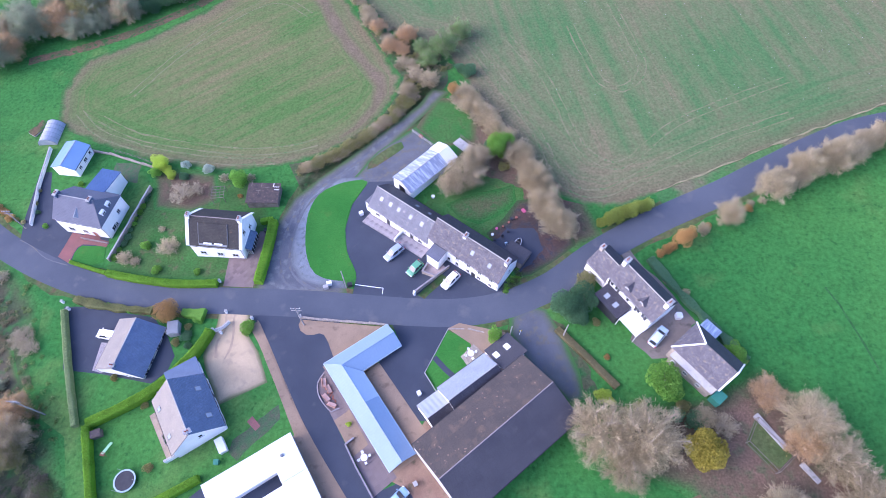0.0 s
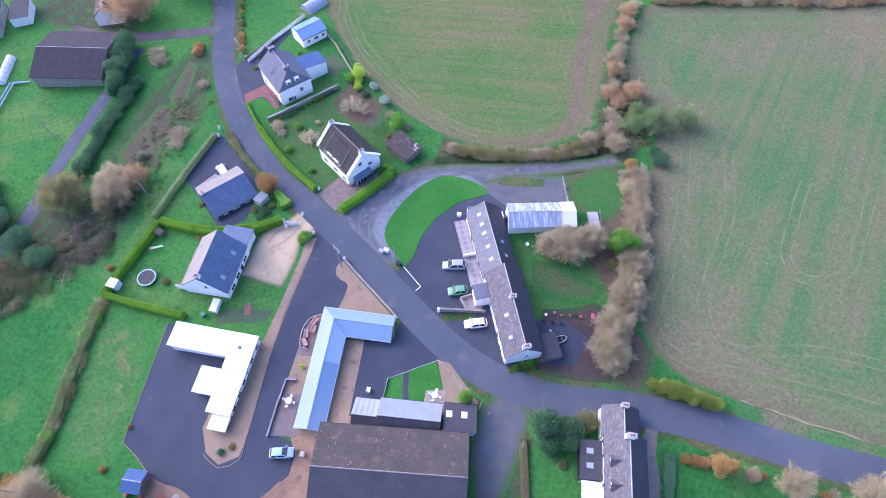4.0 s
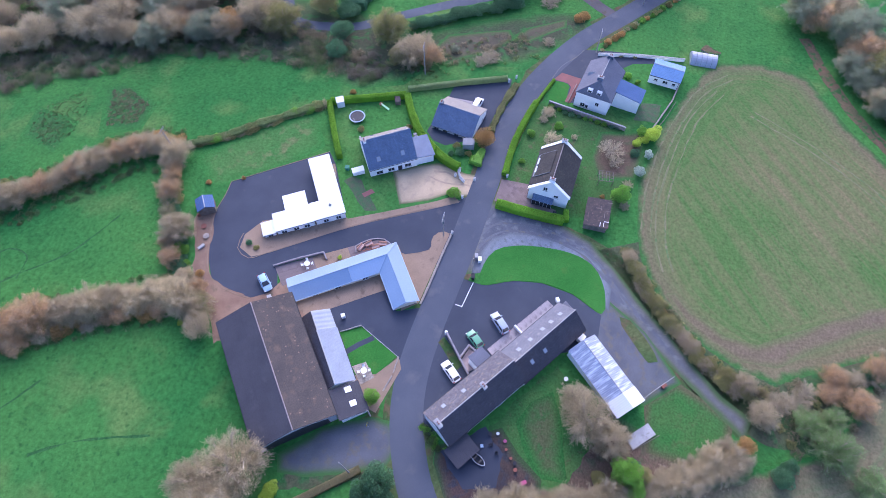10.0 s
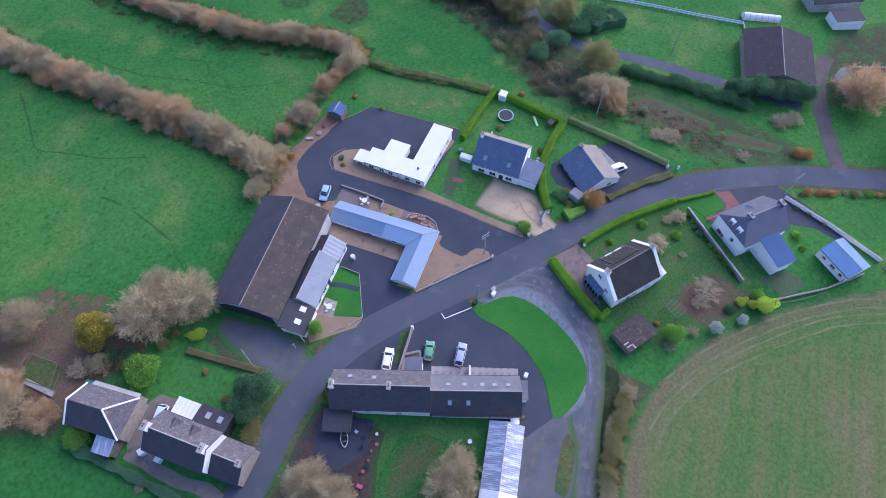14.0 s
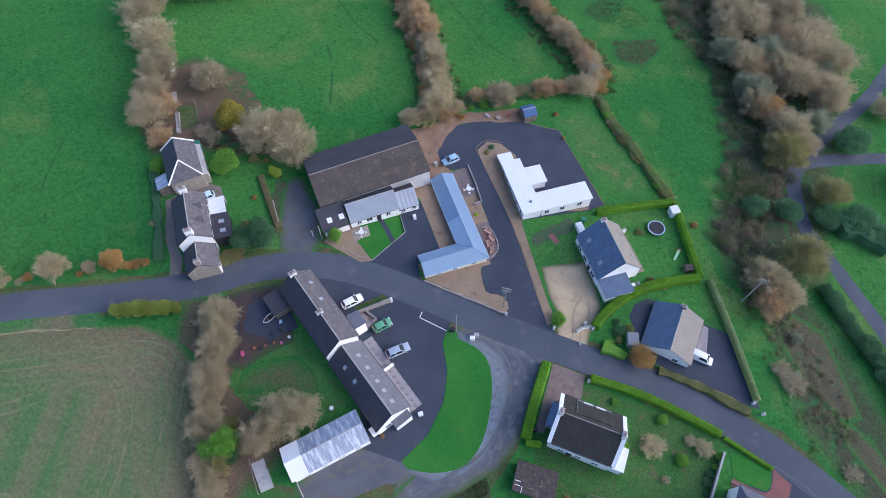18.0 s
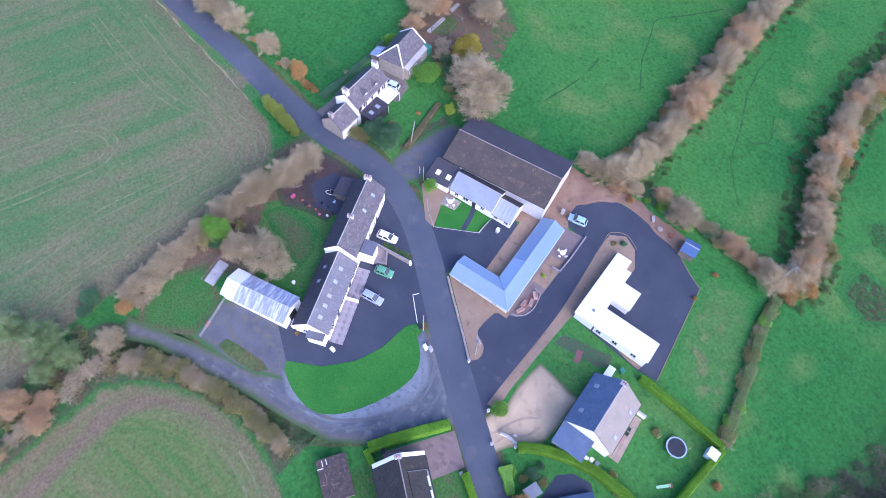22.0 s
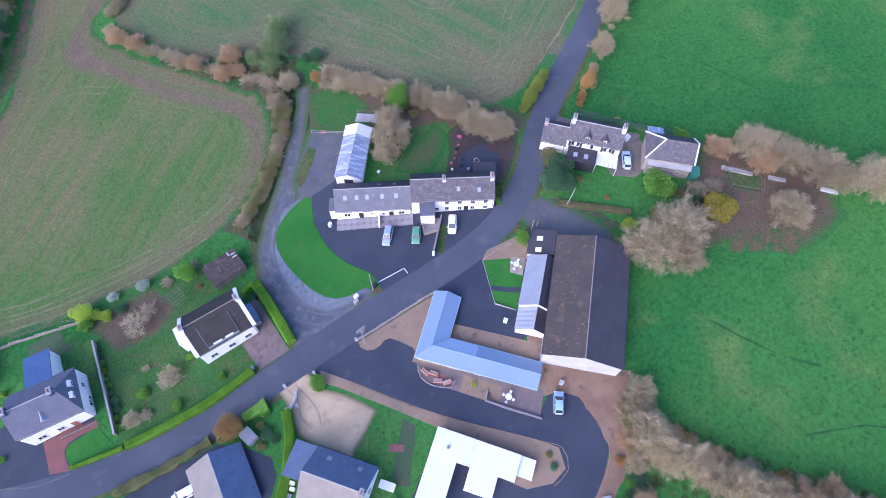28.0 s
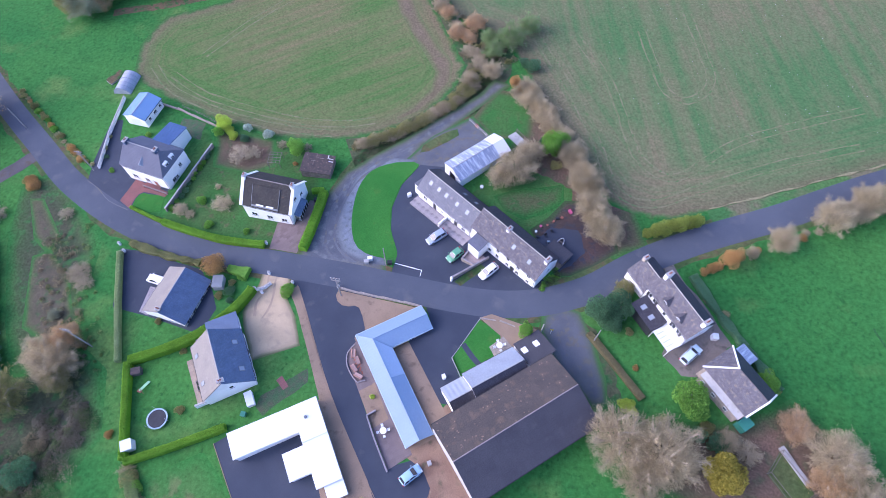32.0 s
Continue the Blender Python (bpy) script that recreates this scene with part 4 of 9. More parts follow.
area("cottage_lawn", [(0.9, 39.0), (5.0, 36.3), (6.1, 32.3), (-0.6, 26.9), (-3.1, 31.1)], 0.06, "lawn", "small mown lawn before the cottage", "lawn")
area("cottage_gravel", [(11.5, 38.3), (10.3, 33.4), (6.1, 32.0), (5.0, 36.3), (0.9, 39.4), (3, 40.4)], 0.05, "brown_gravel", "brown gravel bed at the road", "gravel")
area("brick_drive", [(-44.2, 49.9), (-44.2, 56.3), (-40.6, 56.6), (-38.6, 62.5), (-37.2, 62.5), (-38.0, 49.4)], 0.03, "block_paving", "brown block paved driveway", "driveway")
pave(bpy.data.objects["brick_drive"], [(-44.2, 49.9), (-44.2, 56.3), (-40.6, 56.6), (-38.6, 62.5), (-37.2, 62.5), (-38.0, 49.4)], 0.9, 0.6, 48, "block_paving", 0.045)
area("slate_house_drive", [(-92.4, 63.2), (-93.5, 69), (-94.6, 81.6), (-91.6, 81.4), (-89.9, 75.6), (-86.2, 71.8), (-80, 71), (-71.8, 62.6), (-72.0, 60.6), (-77.6, 60.8), (-79.0, 56.4), (-84.7, 58.2)], 0.016, "tarmac_new", "grey tarmac driveway", "driveway")
strip("drive_kerb", [(-92.4, 63.0), (-88.9, 61.2), (-84.7, 58.1), (-79.2, 56.2)], 0.2, 0.05, "grey_gravel", "pale concrete kerb across the drive", "kerb", step=1.5)
area("red_path", [(-79.0, 56.6), (-82.1, 58.4), (-81.4, 61.4), (-80.8, 64.4), (-71.6, 61.6), (-71.9, 60.3), (-75.2, 61.0), (-77.4, 61.2), (-78.4, 60.5), (-78.8, 59.0)], 0.035, "red_paving", "red block paved path", "path")
area("van_drive", [(-76.6, 46.6), (-70.5, 46.4), (-63.0, 44.7), (-57.0, 43.6), (-53.2, 39.6), (-50.8, 35.5), (-51.6, 32.5), (-54.1, 30.3), (-64.1, 32.3), (-72.3, 33.4)], 0.016, "tarmac_new", "dark tarmac driveway", "driveway")
EAST = [(-4, 117), (2, 112), (8.5, 98.5), (14.5, 86), (19.8, 75.5), (25, 68.6), (33.5, 65.6), (46, 68.6), (58.4, 73.8), (74.7, 80.4), (89.2, 85.7), (99.2, 88.7), (118, 90), (200, 75), (230, 160), (180, 260), (60, 226), (38, 206), (8, 179), (-8, 165), (-17, 157.5), (-23.5, 152.6), (-24.5, 148), (-22, 139), (-17.5, 129), (-11, 120)]
NORTH = [(-95, 96), (-98, 108), (-95, 119.5), (-88, 122.4), (-77.8, 127.6), (-65, 136.8), (-56, 144.6), (-48.5, 155.6), (-40, 170), (-30, 188), (-8, 222), (60, 262), (42, 212), (10, 183.5), (-6, 170.5), (-15, 165), (-22, 159), (-28, 155.5), (-31, 150.5), (-27.5, 139), (-22.5, 128), (-17, 118), (-13.6, 111.6), (-10.6, 106.4), (-11.2, 100.2), (-14, 94.4), (-17.6, 89.8), (-21.2, 86.2), (-26, 83.2), (-31, 81.2), (-37, 80.2), (-50, 79.6), (-60, 82), (-70, 84.6), (-82, 89.5)]


def field(name, outline, material, label, lift=0.01, cell=2.0, reach=9.0, grow_by=3.0):
    """A sown field on a grid of cells; the attribute "inner" rises from 0 at its outline to 1 a few metres in."""
    o = np.array(outline, float)
    mid = o.mean(axis=0)
    o = mid + (o - mid) * (1 + grow_by / np.linalg.norm(o - mid, axis=1))[:, None]
    a, b = o, np.roll(o, -1, axis=0)
    gx = np.arange(o[:, 0].min(), o[:, 0].max() + cell, cell)
    gy = np.arange(o[:, 1].min(), o[:, 1].max() + cell, cell)
    p = np.stack(np.meshgrid(gx, gy, indexing="ij"), -1).reshape(-1, 2)
    inside = np.zeros(len(p), bool)
    dist = np.full(len(p), 1e9)
    near = p.copy()
    for (ax, ay), (bx, by) in zip(a, b):
        hit = ((ay > p[:, 1]) != (by > p[:, 1])) & (p[:, 0] < (bx - ax) * (p[:, 1] - ay) / (by - ay + 1e-12) + ax)
        inside ^= hit
        e = np.array([bx - ax, by - ay])
        t = np.clip(((p - (ax, ay)) @ e) / (e @ e), 0, 1)
        foot = np.array([ax, ay]) + t[:, None] * e
        far = np.linalg.norm(p - foot, axis=1)
        near = np.where((far < dist)[:, None], foot, near)
        dist = np.minimum(dist, far)
    inner = np.where(inside, np.clip(dist / reach, 0, 1), 0)
    edge = np.where(inside, np.minimum(dist, 60.0), 0)
    ny = len(gy)
    faces = []
    for i in range(len(gx) - 1):
        for j in range(ny - 1):
            k = (i * ny + j, (i + 1) * ny + j, (i + 1) * ny + j + 1, i * ny + j + 1)
            if any(inside[q] for q in k):
                faces.append(k)
    p = np.where(inside[:, None], p, near)
    me = bpy.data.meshes.new(name)
    me.from_pydata([(x, y, ground_z(x, y) + lift) for x, y in p], [], faces)
    me.attributes.new("inner", "FLOAT", "POINT").data.foreach_set("value", inner.astype(np.float32))
    me.attributes.new("edge", "FLOAT", "POINT").data.foreach_set("value", edge.astype(np.float32))
    me.materials.append(MATS[material])
    me.update()
    me.validate()
    return tagged(new(name, me), label, "field", kind="structure")


field("field_east", EAST, "tilled", "sown field with bare earth showing between pale green rows", cell=1.0, grow_by=1.5)
field("field_north", NORTH, "harrowed", "harrowed field with thin new growth", cell=1.5, reach=7.0, grow_by=0.5)
field("bare_headland", [(-13.2, 100), (-15.5, 94.6), (-19.4, 89.6), (-24, 86.4), (-24.6, 88.2), (-20.8, 91.6), (-17.6, 97), (-17.2, 103), (-22.5, 111.8), (-29.4, 123.9), (-33.3, 133.2), (-39.3, 141.9), (-41, 149), (-36, 154), (-30, 158.5), (-22, 168), (-17, 172), (-15, 169.5), (-24, 160), (-31, 154), (-33.5, 150), (-32.5, 142.6), (-29, 133.6), (-24.5, 123.8), (-17.8, 112.4), (-13.6, 106.5)], "bare_soil", "bare brown headland worn by wheels", 0.016, 0.8, 2.4, 0.5)
LANE_OUT = [(-38.4, 46.8), (-37.2, 50.0), (-36.6, 56.0), (-35.6, 63.4), (-32.3, 70.7), (-26.6, 76.3), (-21.2, 80.9), (-15.5, 86.5), (-10.4, 91.2), (-5.6, 96.0), (-2.6, 101)]
LANE_IN = [(1.4, 99.5), (-0.6, 97.2), (-6.4, 90.2), (-11.2, 85.0), (-16.6, 79.6), (-18.6, 74.2), (-22.6, 72.4), (-26.0, 69.6), (-26.8, 62), (-25.6, 54), (-20, 50.0), (-18.4, 46.8)]
field("lane", LANE_OUT + LANE_IN, "lane_floor", "grey gravel farm lane with ragged grassy edges", 0.016, 0.5, 2.2, 0.0)
field("gravel_band", [(-19.0, 48.4), (-24.5, 48.9), (-28.6, 50.6), (-30.6, 54), (-31.3, 59), (-31.2, 64), (-29.8, 69.6), (-26.8, 73.6), (-22.4, 75.6), (-17.4, 75.4), (-20.5, 72.5), (-25.0, 69.0), (-26.0, 62), (-25.0, 54), (-20, 50.4)], "pale_floor", "band of pale gravel along the lawn", 0.02, 0.5, 1.5, 0.0)
for pts in ([(-22, 48.2), (-27, 49.3), (-30.6, 52.6), (-31.6, 58.0), (-30.8, 64.2), (-28.4, 69.8), (-24.2, 74.4), (-19.6, 78.2)], [(-27, 47.6), (-31.6, 50.4), (-33.2, 55), (-33.1, 61), (-31.4, 67), (-27.8, 72.3), (-22.4, 76.8), (-16.6, 82)]):
    strip("wheel_rut", pts, 0.55, 0.024, "grey_gravel", "darker wheel rut in the pale gravel", "track", ragged=0.4, step=0.8)
field("garden_ground", [(-70, 54.8), (-62, 53.2), (-46, 51.6), (-39, 51), (-37.4, 64), (-41, 75), (-52, 79), (-64, 81), (-67.6, 70), (-69, 60)], "garden_floor", "rough garden grass round the dormer house", 0.006, 1.0, 2.5, 0.5)
strip("lane_bank", [(-34, 78.5), (-27.5, 82), (-22, 86.5), (-14.5, 93.5), (-9, 101), (-7, 110), (-12, 121), (-19, 133)], 17.0, 0.007, "undergrowth", "brown and green bank under the lane hedge", "verge", ragged=1.4, step=0.8)
field("paddock_lawn", [(-1.6, 97.5), (8.0, 95.7), (6.8, 84.0), (-1.4, 83.2), (-6.0, 88.4)], "paddock_floor", "small rough browned lawn behind the shed", 0.012, 0.7, 3.0, 0.5)
field("sand_drive", [(-32.2, 30.2), (-34.8, 35.8), (-37.8, 39.6), (-37.6, 42.0), (-38.6, 45.0), (-43.8, 45.4), (-43.6, 41.4), (-44.6, 38.5), (-45.0, 35.5), (-44.0, 32.8), (-40.6, 26.2)], "sand_floor", "sandy gravel driveway with worn edges", 0.016, 0.5, 1.8, 0.3)
for pts in ([(-42.4, 45.0), (-42.2, 43.3), (-41.7, 40.7), (-42.9, 38.2), (-42.9, 34.9)], [(-40.2, 44.8), (-40.6, 42.9), (-40.2, 40.2), (-40.1, 37.3), (-41.0, 34.6)]):
    strip("wheel_rut", pts, 0.5, 0.022, "drive_mud", "brown wheel rut in the sandy drive", "track", ragged=0.5, step=0.8)
field("rough_strip", [(-27.5, -9.6), (-33.5, -17), (-43.9, -8.5), (-52.5, 2.6), (-43.5, 8.3), (-34.8, 0.2)], "tired_grass", "yellowed rough grass between drive and hedge", 0.006, 1.0, 5.0, 1.0)
for pts in ([(-47.5, -47.6), (-50, -44.6), (-46.3, -35.5), (-39, -34.9), (-35.6, -42.1)], [(-38, -60), (-30, -58), (-28, -50), (-36, -50)]):
    field("bog_patch", pts, "bog_floor", "dark rushy wet patch in the meadow", 0.009, 0.7, 4.5, 1.5)
strip("drive_border", [(-24.8, 20.6), (-29.4, 29.4), (-33.0, 36.0), (-36.4, 41.4)], 1.7, 0.03, "brown_gravel", "tan gravel border along the driveway", "gravel", ragged=0.2)
field("shed_yard", [(-6.6, 88.4), (-1.4, 82.6), (-5, 74.5), (-14.5, 73.0), (-19.0, 75.5), (-14, 82)], "track_floor", "grey gravel yard beside the tin shed", 0.019, 0.5, 1.6, 0.8)
H_M = pose(-21.4, 32.5, 0, 0, 0, -55.3)
area("house_apron", [(H_M @ Vector((x, y, 0))).xy[:] for x, y in ((-0.5, -0.4), (22.8, -0.4), (22.8, 5.2), (20.2, 8.6), (5.2, 8.4), (5.2, 4.6), (-0.5, 4.6))], 0.034, "brown_gravel", "brown gravel round the metal roofed bungalow", "gravel")
area("barn_apron", [(-10.5, 13.8), (-8.2, 17.0), (-4.0, 20.5), (0.5, 20.5), (-2.5, 14.0), (-5.5, 11.5)], 0.027, "leafy_gravel", "leaf strewn gravel at the barn gable", "gravel")
for pts in ([(37.3, -54.7), (38.0, -45.4), (38.9, -35.5), (34.7, -31.2), (28.2, -25.1), (20, -20)], [(20.5, -59.1), (16.7, -52.3), (10.4, -44.3), (3.0, -37.8), (-3.8, -30.7), (-9, -28), (-15, -25.5)], [(31.6, -14.5), (27.9, -8.5), (25.6, -1.9), (24.0, 3.2)], [(3.3, -36.8), (-1.5, -37.9), (-2.3, -42.2), (3.3, -47.5)], [(69.9, 45.2), (71.6, 39.8), (72.8, 34.1), (74, 27)]):
    strip("cattle_track", pts, 0.34, 0.012, "trodden", "narrow dark cattle track worn in the meadow", "track", ragged=0.35, step=0.8)

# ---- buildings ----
# long white farmhouse and its lower wing; back slopes use darker slate as shade
lh, lf, lb, LL = gable_house("long_house", "long white two-storey farmhouse under a mossy slate roof", (-0.95, 59.2), (12.25, 49.25), 6.4, -0.9, 3.55, 6.3, roof="slate_dark", front_roof="slate_mossy_lit",
    windows=[("F", u, z, 0.85, 1.15) for u in (-1.2, 1.4, 4.0, 6.6) for z in (0.8, 2.9)] + [("F", -4.6, 2.9, 1.0, 0.9), ("F", -3.2, 0.9, 0.8, 1.0), ("B", -3, 1, 1, 1.1), ("B", 2, 2.9, 0.9, 1.0), ("R", 0.5, 3.2, 0.7, 0.9)],
    doors=[("F", 2.7, 0.05, 0.95, 2.05, "dark_paint"), ("B", 4.5, 0.0, 0.95, 2.05, "weathered_wood")])
chimney(lh, 7.85, 0, 6.2, 7.75, 0.7, 1.4, pots=2)
chimney(lh, -1.65, 0, 6.4, 7.5, 0.6, 1.2, pots=2)
for u, v in ((9.5, 1.9), (13.6, 1.6)):
    skylight(lf, u, v, 0.75, 0.95)
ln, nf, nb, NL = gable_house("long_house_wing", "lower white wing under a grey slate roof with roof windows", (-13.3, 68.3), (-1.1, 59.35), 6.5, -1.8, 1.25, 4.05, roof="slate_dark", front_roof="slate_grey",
    windows=[("F", -5.4, 0.9, 1.2, 1.1), ("F", -0.4, 1.2, 0.7, 0.6), ("F", 1.9, 1.2, 0.7, 0.6), ("F", 5.6, 0.9, 1.2, 1.1), ("L", 1.2, 0.9, 0.9, 1.1)], doors=[("F", -2.6, 0.05, 0.95, 2.05, "dark_paint"), ("F", 3.5, 0.05, 0.95, 2.05, "dark_paint")])
for u in (2.2, 4.5, 6.6, 9.6, 12.4):
    skylight(nf, u, 2.3, 0.8, 1.0)
for u in (3.3, 6.4):
    skylight(nb, u, 2.0, 0.7, 0.9)

def lean_to(parent, x0, x1, y_wall, y_out, z_wall, z_out, wall, roof, name="porch", sink=1.5, label=""):
    """A lean-to in the parent's frame: wall block with a single slope."""
    bm = bmesh.new()
    lo, hi = min(y_wall, y_out), max(y_wall, y_out)
    vs = []
    for x in (x0, x1):
        vs.append([bm.verts.new((x, y, z)) for y, z in ((y_wall, -sink), (y_out, -sink), (y_out, z_out), (y_wall, z_wall))])
    bm.faces.new(vs[0])
    bm.faces.new(vs[1][::-1])
    for i in range(4):
        j = (i + 1) % 4
        bm.faces.new((vs[0][i], vs[0][j], vs[1][j], vs[1][i]))
    p = part(name, bm, wall, parent, label)
    s = 1 if y_out > y_wall else -1
    k = (z_wall - z_out) / abs(y_out - y_wall)
    a, b = (x0 - 0.15, x1 + 0.15) if s < 0 else (x1 + 0.15, x0 - 0.15)
    r = slope("porch_roof", [(a, y_out + s * 0.2, z_out - 0.2 * k + 0.12), (b, y_out + s * 0.2, z_out - 0.2 * k + 0.12), (b, y_wall, z_wall + 0.12), (a, y_wall, z_wall + 0.12)], roof, p, 0.12)
    return p, r


lean_to(lh, -6.6, -3.8, -3.2, -5.9, 3.75, 3.45, "white_render", "tile_lead", "porch", label="white flat porch with lead roof")
lean_to(ln, -8.9, -7.15, -2.9, 0.3, 2.6, 2.2, "white_render", "slate_grey", "outhouse")
lean_to(lh, 4.9, 9.3, 3.2, 6.6, 3.3, 3.0, "weathered_wood", "fibre_grey", "back_shed", label="dark roofed lean-to shed behind the house")
# raised terrace before the wing, in paving slabs
ter = thing("front_terrace", "raised terrace of grey slabs before the white wing", "terrace", pose(0, 0, 0))
wd = Vector((-12.2, 8.95)).normalized()
wn2 = Vector((-wd.y, wd.x))
for i in range(12):
    for j in range(2):
        p = Vector((-3.02, 56.73)) + wd * (1.3 * i + 0.35) + wn2 * (1.26 * j + 0.66)
        bm = bmesh.new()
        box(bm, -0.648, 0.648, -0.628, 0.628, -0.6, 0.24 + 0.003 * ((i * 7 + j * 3) % 3))
        part("slab", bm, "terrace_stone", ter, m=pose(p.x, p.y, ground_z(p.x, p.y), 0, 4.2, math.degrees(math.atan2(wd.y, wd.x))))
p = Vector((-3.02, 56.73)) + wd * 6.6
bm = bmesh.new()
box(bm, -0.15, 0.15, 0.05, 2.6, -0.6, 1.1)
part("dividing_wall", bm, "white_render", ter, m=pose(p.x, p.y, ground_z(p.x, p.y), 0, 0, math.degrees(math.atan2(wd.y, wd.x))))
# garden wall by the porch
gw = thing("garden_wall", "low rendered garden wall with a round end pillar", "wall", pose(0, 0, 0))
for x0, y0, x1, y1 in ((1.2, 52.2, -5.4, 46.7), (-1.2, 50.0, -4.1, 51.2), (-4.1, 51.2, -3.0, 53.2)):
    a, b = Vector((x0, y0)), Vector((x1, y1))
    m = pose(x0, y0, ground_z(x0, y0), 0, 0, math.degrees(math.atan2(y1 - y0, x1 - x0)))
    bm = bmesh.new()
    box(bm, 0, (b - a).length, -0.13, 0.13, -0.8, 0.85)
    part("wall_run", bm, "stone_wall", gw, m=m)
    bm = bmesh.new()
    box(bm, 0, (b - a).length, -0.15, 0.15, 0.85, 0.93)
    part("coping", bm, "terrace_stone", gw, m=m)
bm = bmesh.new()
tube(bm, (-5.5, 46.6, -2), (-5.5, 46.6, 0.0), 0.28, n=12)
part("pillar", bm, "white_render", gw)
area("porch_court", [(0.8, 51.9), (-0.9, 50.3), (-3.8, 51.3), (-2.9, 53.3), (-1.0, 54)], 0.05, "paving", "small paved court beside the porch", "paving")

area("yard_grass", [(-3.6, 45.6), (-5.0, 46.3), (-0.4, 50.8), (0.9, 50.0)], 0.05, "rough_grass", "narrow strip of rough grass beside the court wall", "grass", soft=0.3)

# tin shed with a white new end
sh, sf, sb, SL = gable_house("tin_shed", "long tin shed with rusty corrugated roof and white gable", (-8.6, 70.7), (0.9, 80.0), 5.4, -1.4, 1.3, 2.5, roof="tin_sheet", gutter=False, category="shed",
    windows=[("B", u, 1.1, 0.9, 0.6) for u in (-4.5, -1.5, 1.5, 4.5)], doors=[("L", 0, 0, 1.9, 2.2, "dark_paint")])
for s in (1, -1):
    slope("roof_sheet", [(SL / 2 - 2.6, s * 3.0, 2.83), (SL / 2 + 0.3, s * 3.0, 2.83), (SL / 2 + 0.3, 0, 4.13), (SL / 2 - 2.6, 0, 4.13)], "white_sheet", sh, 0.05, "newer white roof sheets")
area("shed_slab", [(2.2, 83.6), (5.6, 80.0), (7.2, 81.4), (3.8, 85.0)], 0.25, "concrete", "concrete slab behind the shed", "slab")

# dormer house with a brown tiled roof
ch, cf, cb, CL = gable_house("dormer_house", "white dormer house with dark brown tiled roof", (-50.6, 61.3), (-40.0, 60.25), 8.4, -4.6, 0.0, 4.0, roof="tile_brown", coping="white_render", cope=0.34, ridge_mat="paving",
    windows=[("F", u, 1.0, 1.3, 1.1) for u in (-3.3, 0.2, 3.4)] + [("B", u, 1.0, 1.2, 1.1) for u in (-3, 0, 3)] + [("R", -0.9, 4.9, 0.9, 1.1), ("R", 1.6, 3.3, 1.0, 0.9), ("R", 0.2, 1.0, 0.8, 1.2)], doors=[("B", 1.5, 0.05, 0.95, 2.05, "dark_paint")])
chimney(ch, -5.2, 0, 7.6, 9.2, 0.6, 1.1)
chimney(ch, 5.2, 0, 7.6, 9.2, 0.6, 1.1)
bm = bmesh.new()
box(bm, 2.3, 8.2, 0.7, 4.9, -0.02, 0.13)
fd = part("flat_dormer", bm, "tile_brown", cf, "low flat dormer panel in the roof")
for u in (2.26, 8.18):
    bm = bmesh.new()
    box(bm, u, u + 0.07, 0.7, 4.9, 0.0, 0.17)
    part("flashing", bm, "grey_plastic", fd)
bm = bmesh.new()
box(bm, 2.33, 8.17, 0.3, 0.68, 0.0, 0.12)
part("gutter_tray", bm, "grey_plastic", fd)
for u in (4.2, 6.4):
    bm = bmesh.new()
    box(bm, u - 0.8, u + 0.8, 0.62, 0.95, 0.0, 0.3)
    part("dormer_window", bm, "white_paint", fd)
lean_to(ch, -7.5, -5.15, 0.2, 4.0, 3.0, 2.6, "white_render", "white_sheet", "porch", label="white roofed side porch")
# Glass block with bars, a simple stand-in for an outside staircase.
bm = bmesh.new()
prism(bm, [(5.15, -3.0), (6.5, -3.0), (6.5, 1.2), (5.15, 1.2)], -1.2, 2.2)
stair = part("conservatory", bm, "glass", ch, "barred glass block in place of the outside staircase on the gable")
slope("glass_roof", [(6.6, -3.1, 2.2), (6.6, 1.3, 2.2), (5.15, 1.3, 2.9), (5.15, -3.1, 2.9)], "slate_blue", stair, 0.06)
for i in range(6):
    bm = bmesh.new()
    box(bm, 5.15, 6.55, -3.0 + i * 0.83, -2.95 + i * 0.83, -1.1, 2.24)
    part("glazing_bar", bm, "white_paint", stair)

# T-shaped slate house, its side wing, garage
dh, df, db, DL = gable_house("slate_house", "white house with lead grey tiled roof and two chimneys", (-81.2, 68.7), (-70.4, 66.4), 8.2, -7.2, -2.2, 0.9, roof="tile_lead", hip=2.4,
    windows=[("F", -3.2, 1.0, 1.4, 1.2), ("F", 0.0, 1.0, 1.2, 1.2), ("R", 1.3, 2.6, 0.9, 1.1), ("R", -1.0, 0.9, 0.9, 1.1), ("R", -1.9, 1.0, 1.3, 1.2), ("B", 3, 1.0, 1.2, 1.2)], doors=[("F", 2.2, 0.05, 1.0, 2.05, "red_brick")])
bm = bmesh.new()
va = [bm.verts.new(p) for p in ((-1.15, -3.4, 5.5), (0.55, -3.4, 5.5), (-0.3, -3.4, 6.35), (-0.3, -1.3, 7.16))]
for k in ((0, 1, 2), (1, 3, 2), (3, 0, 2), (0, 3, 1)):
    bm.faces.new([va[i] for i in k])
part("eyebrow_gable", bm, "slate_pale", dh, "small pointed pale roof gablet")
chimney(dh, -5.0, 0, 7.0, 8.7, 0.7, 1.4, "slate_blue")
chimney(dh, 2.6, 0, 7.0, 8.7, 0.7, 1.3, "slate_blue")
for v in (-1.2, 1.0):
    bm = bmesh.new()
    box(bm, 3.7, 5.1, v - 0.6, v + 0.6, 5.2, 6.5)
    d = part("dormer", bm, "white_render", dh, "small white box dormer")
    window(d, Matrix(((0, 1, 0, 5.1), (-1, 0, 0, v), (0, 0, 1, 5.5), (0, 0, 0, 1))), 0.9, 0.8, sill=False)
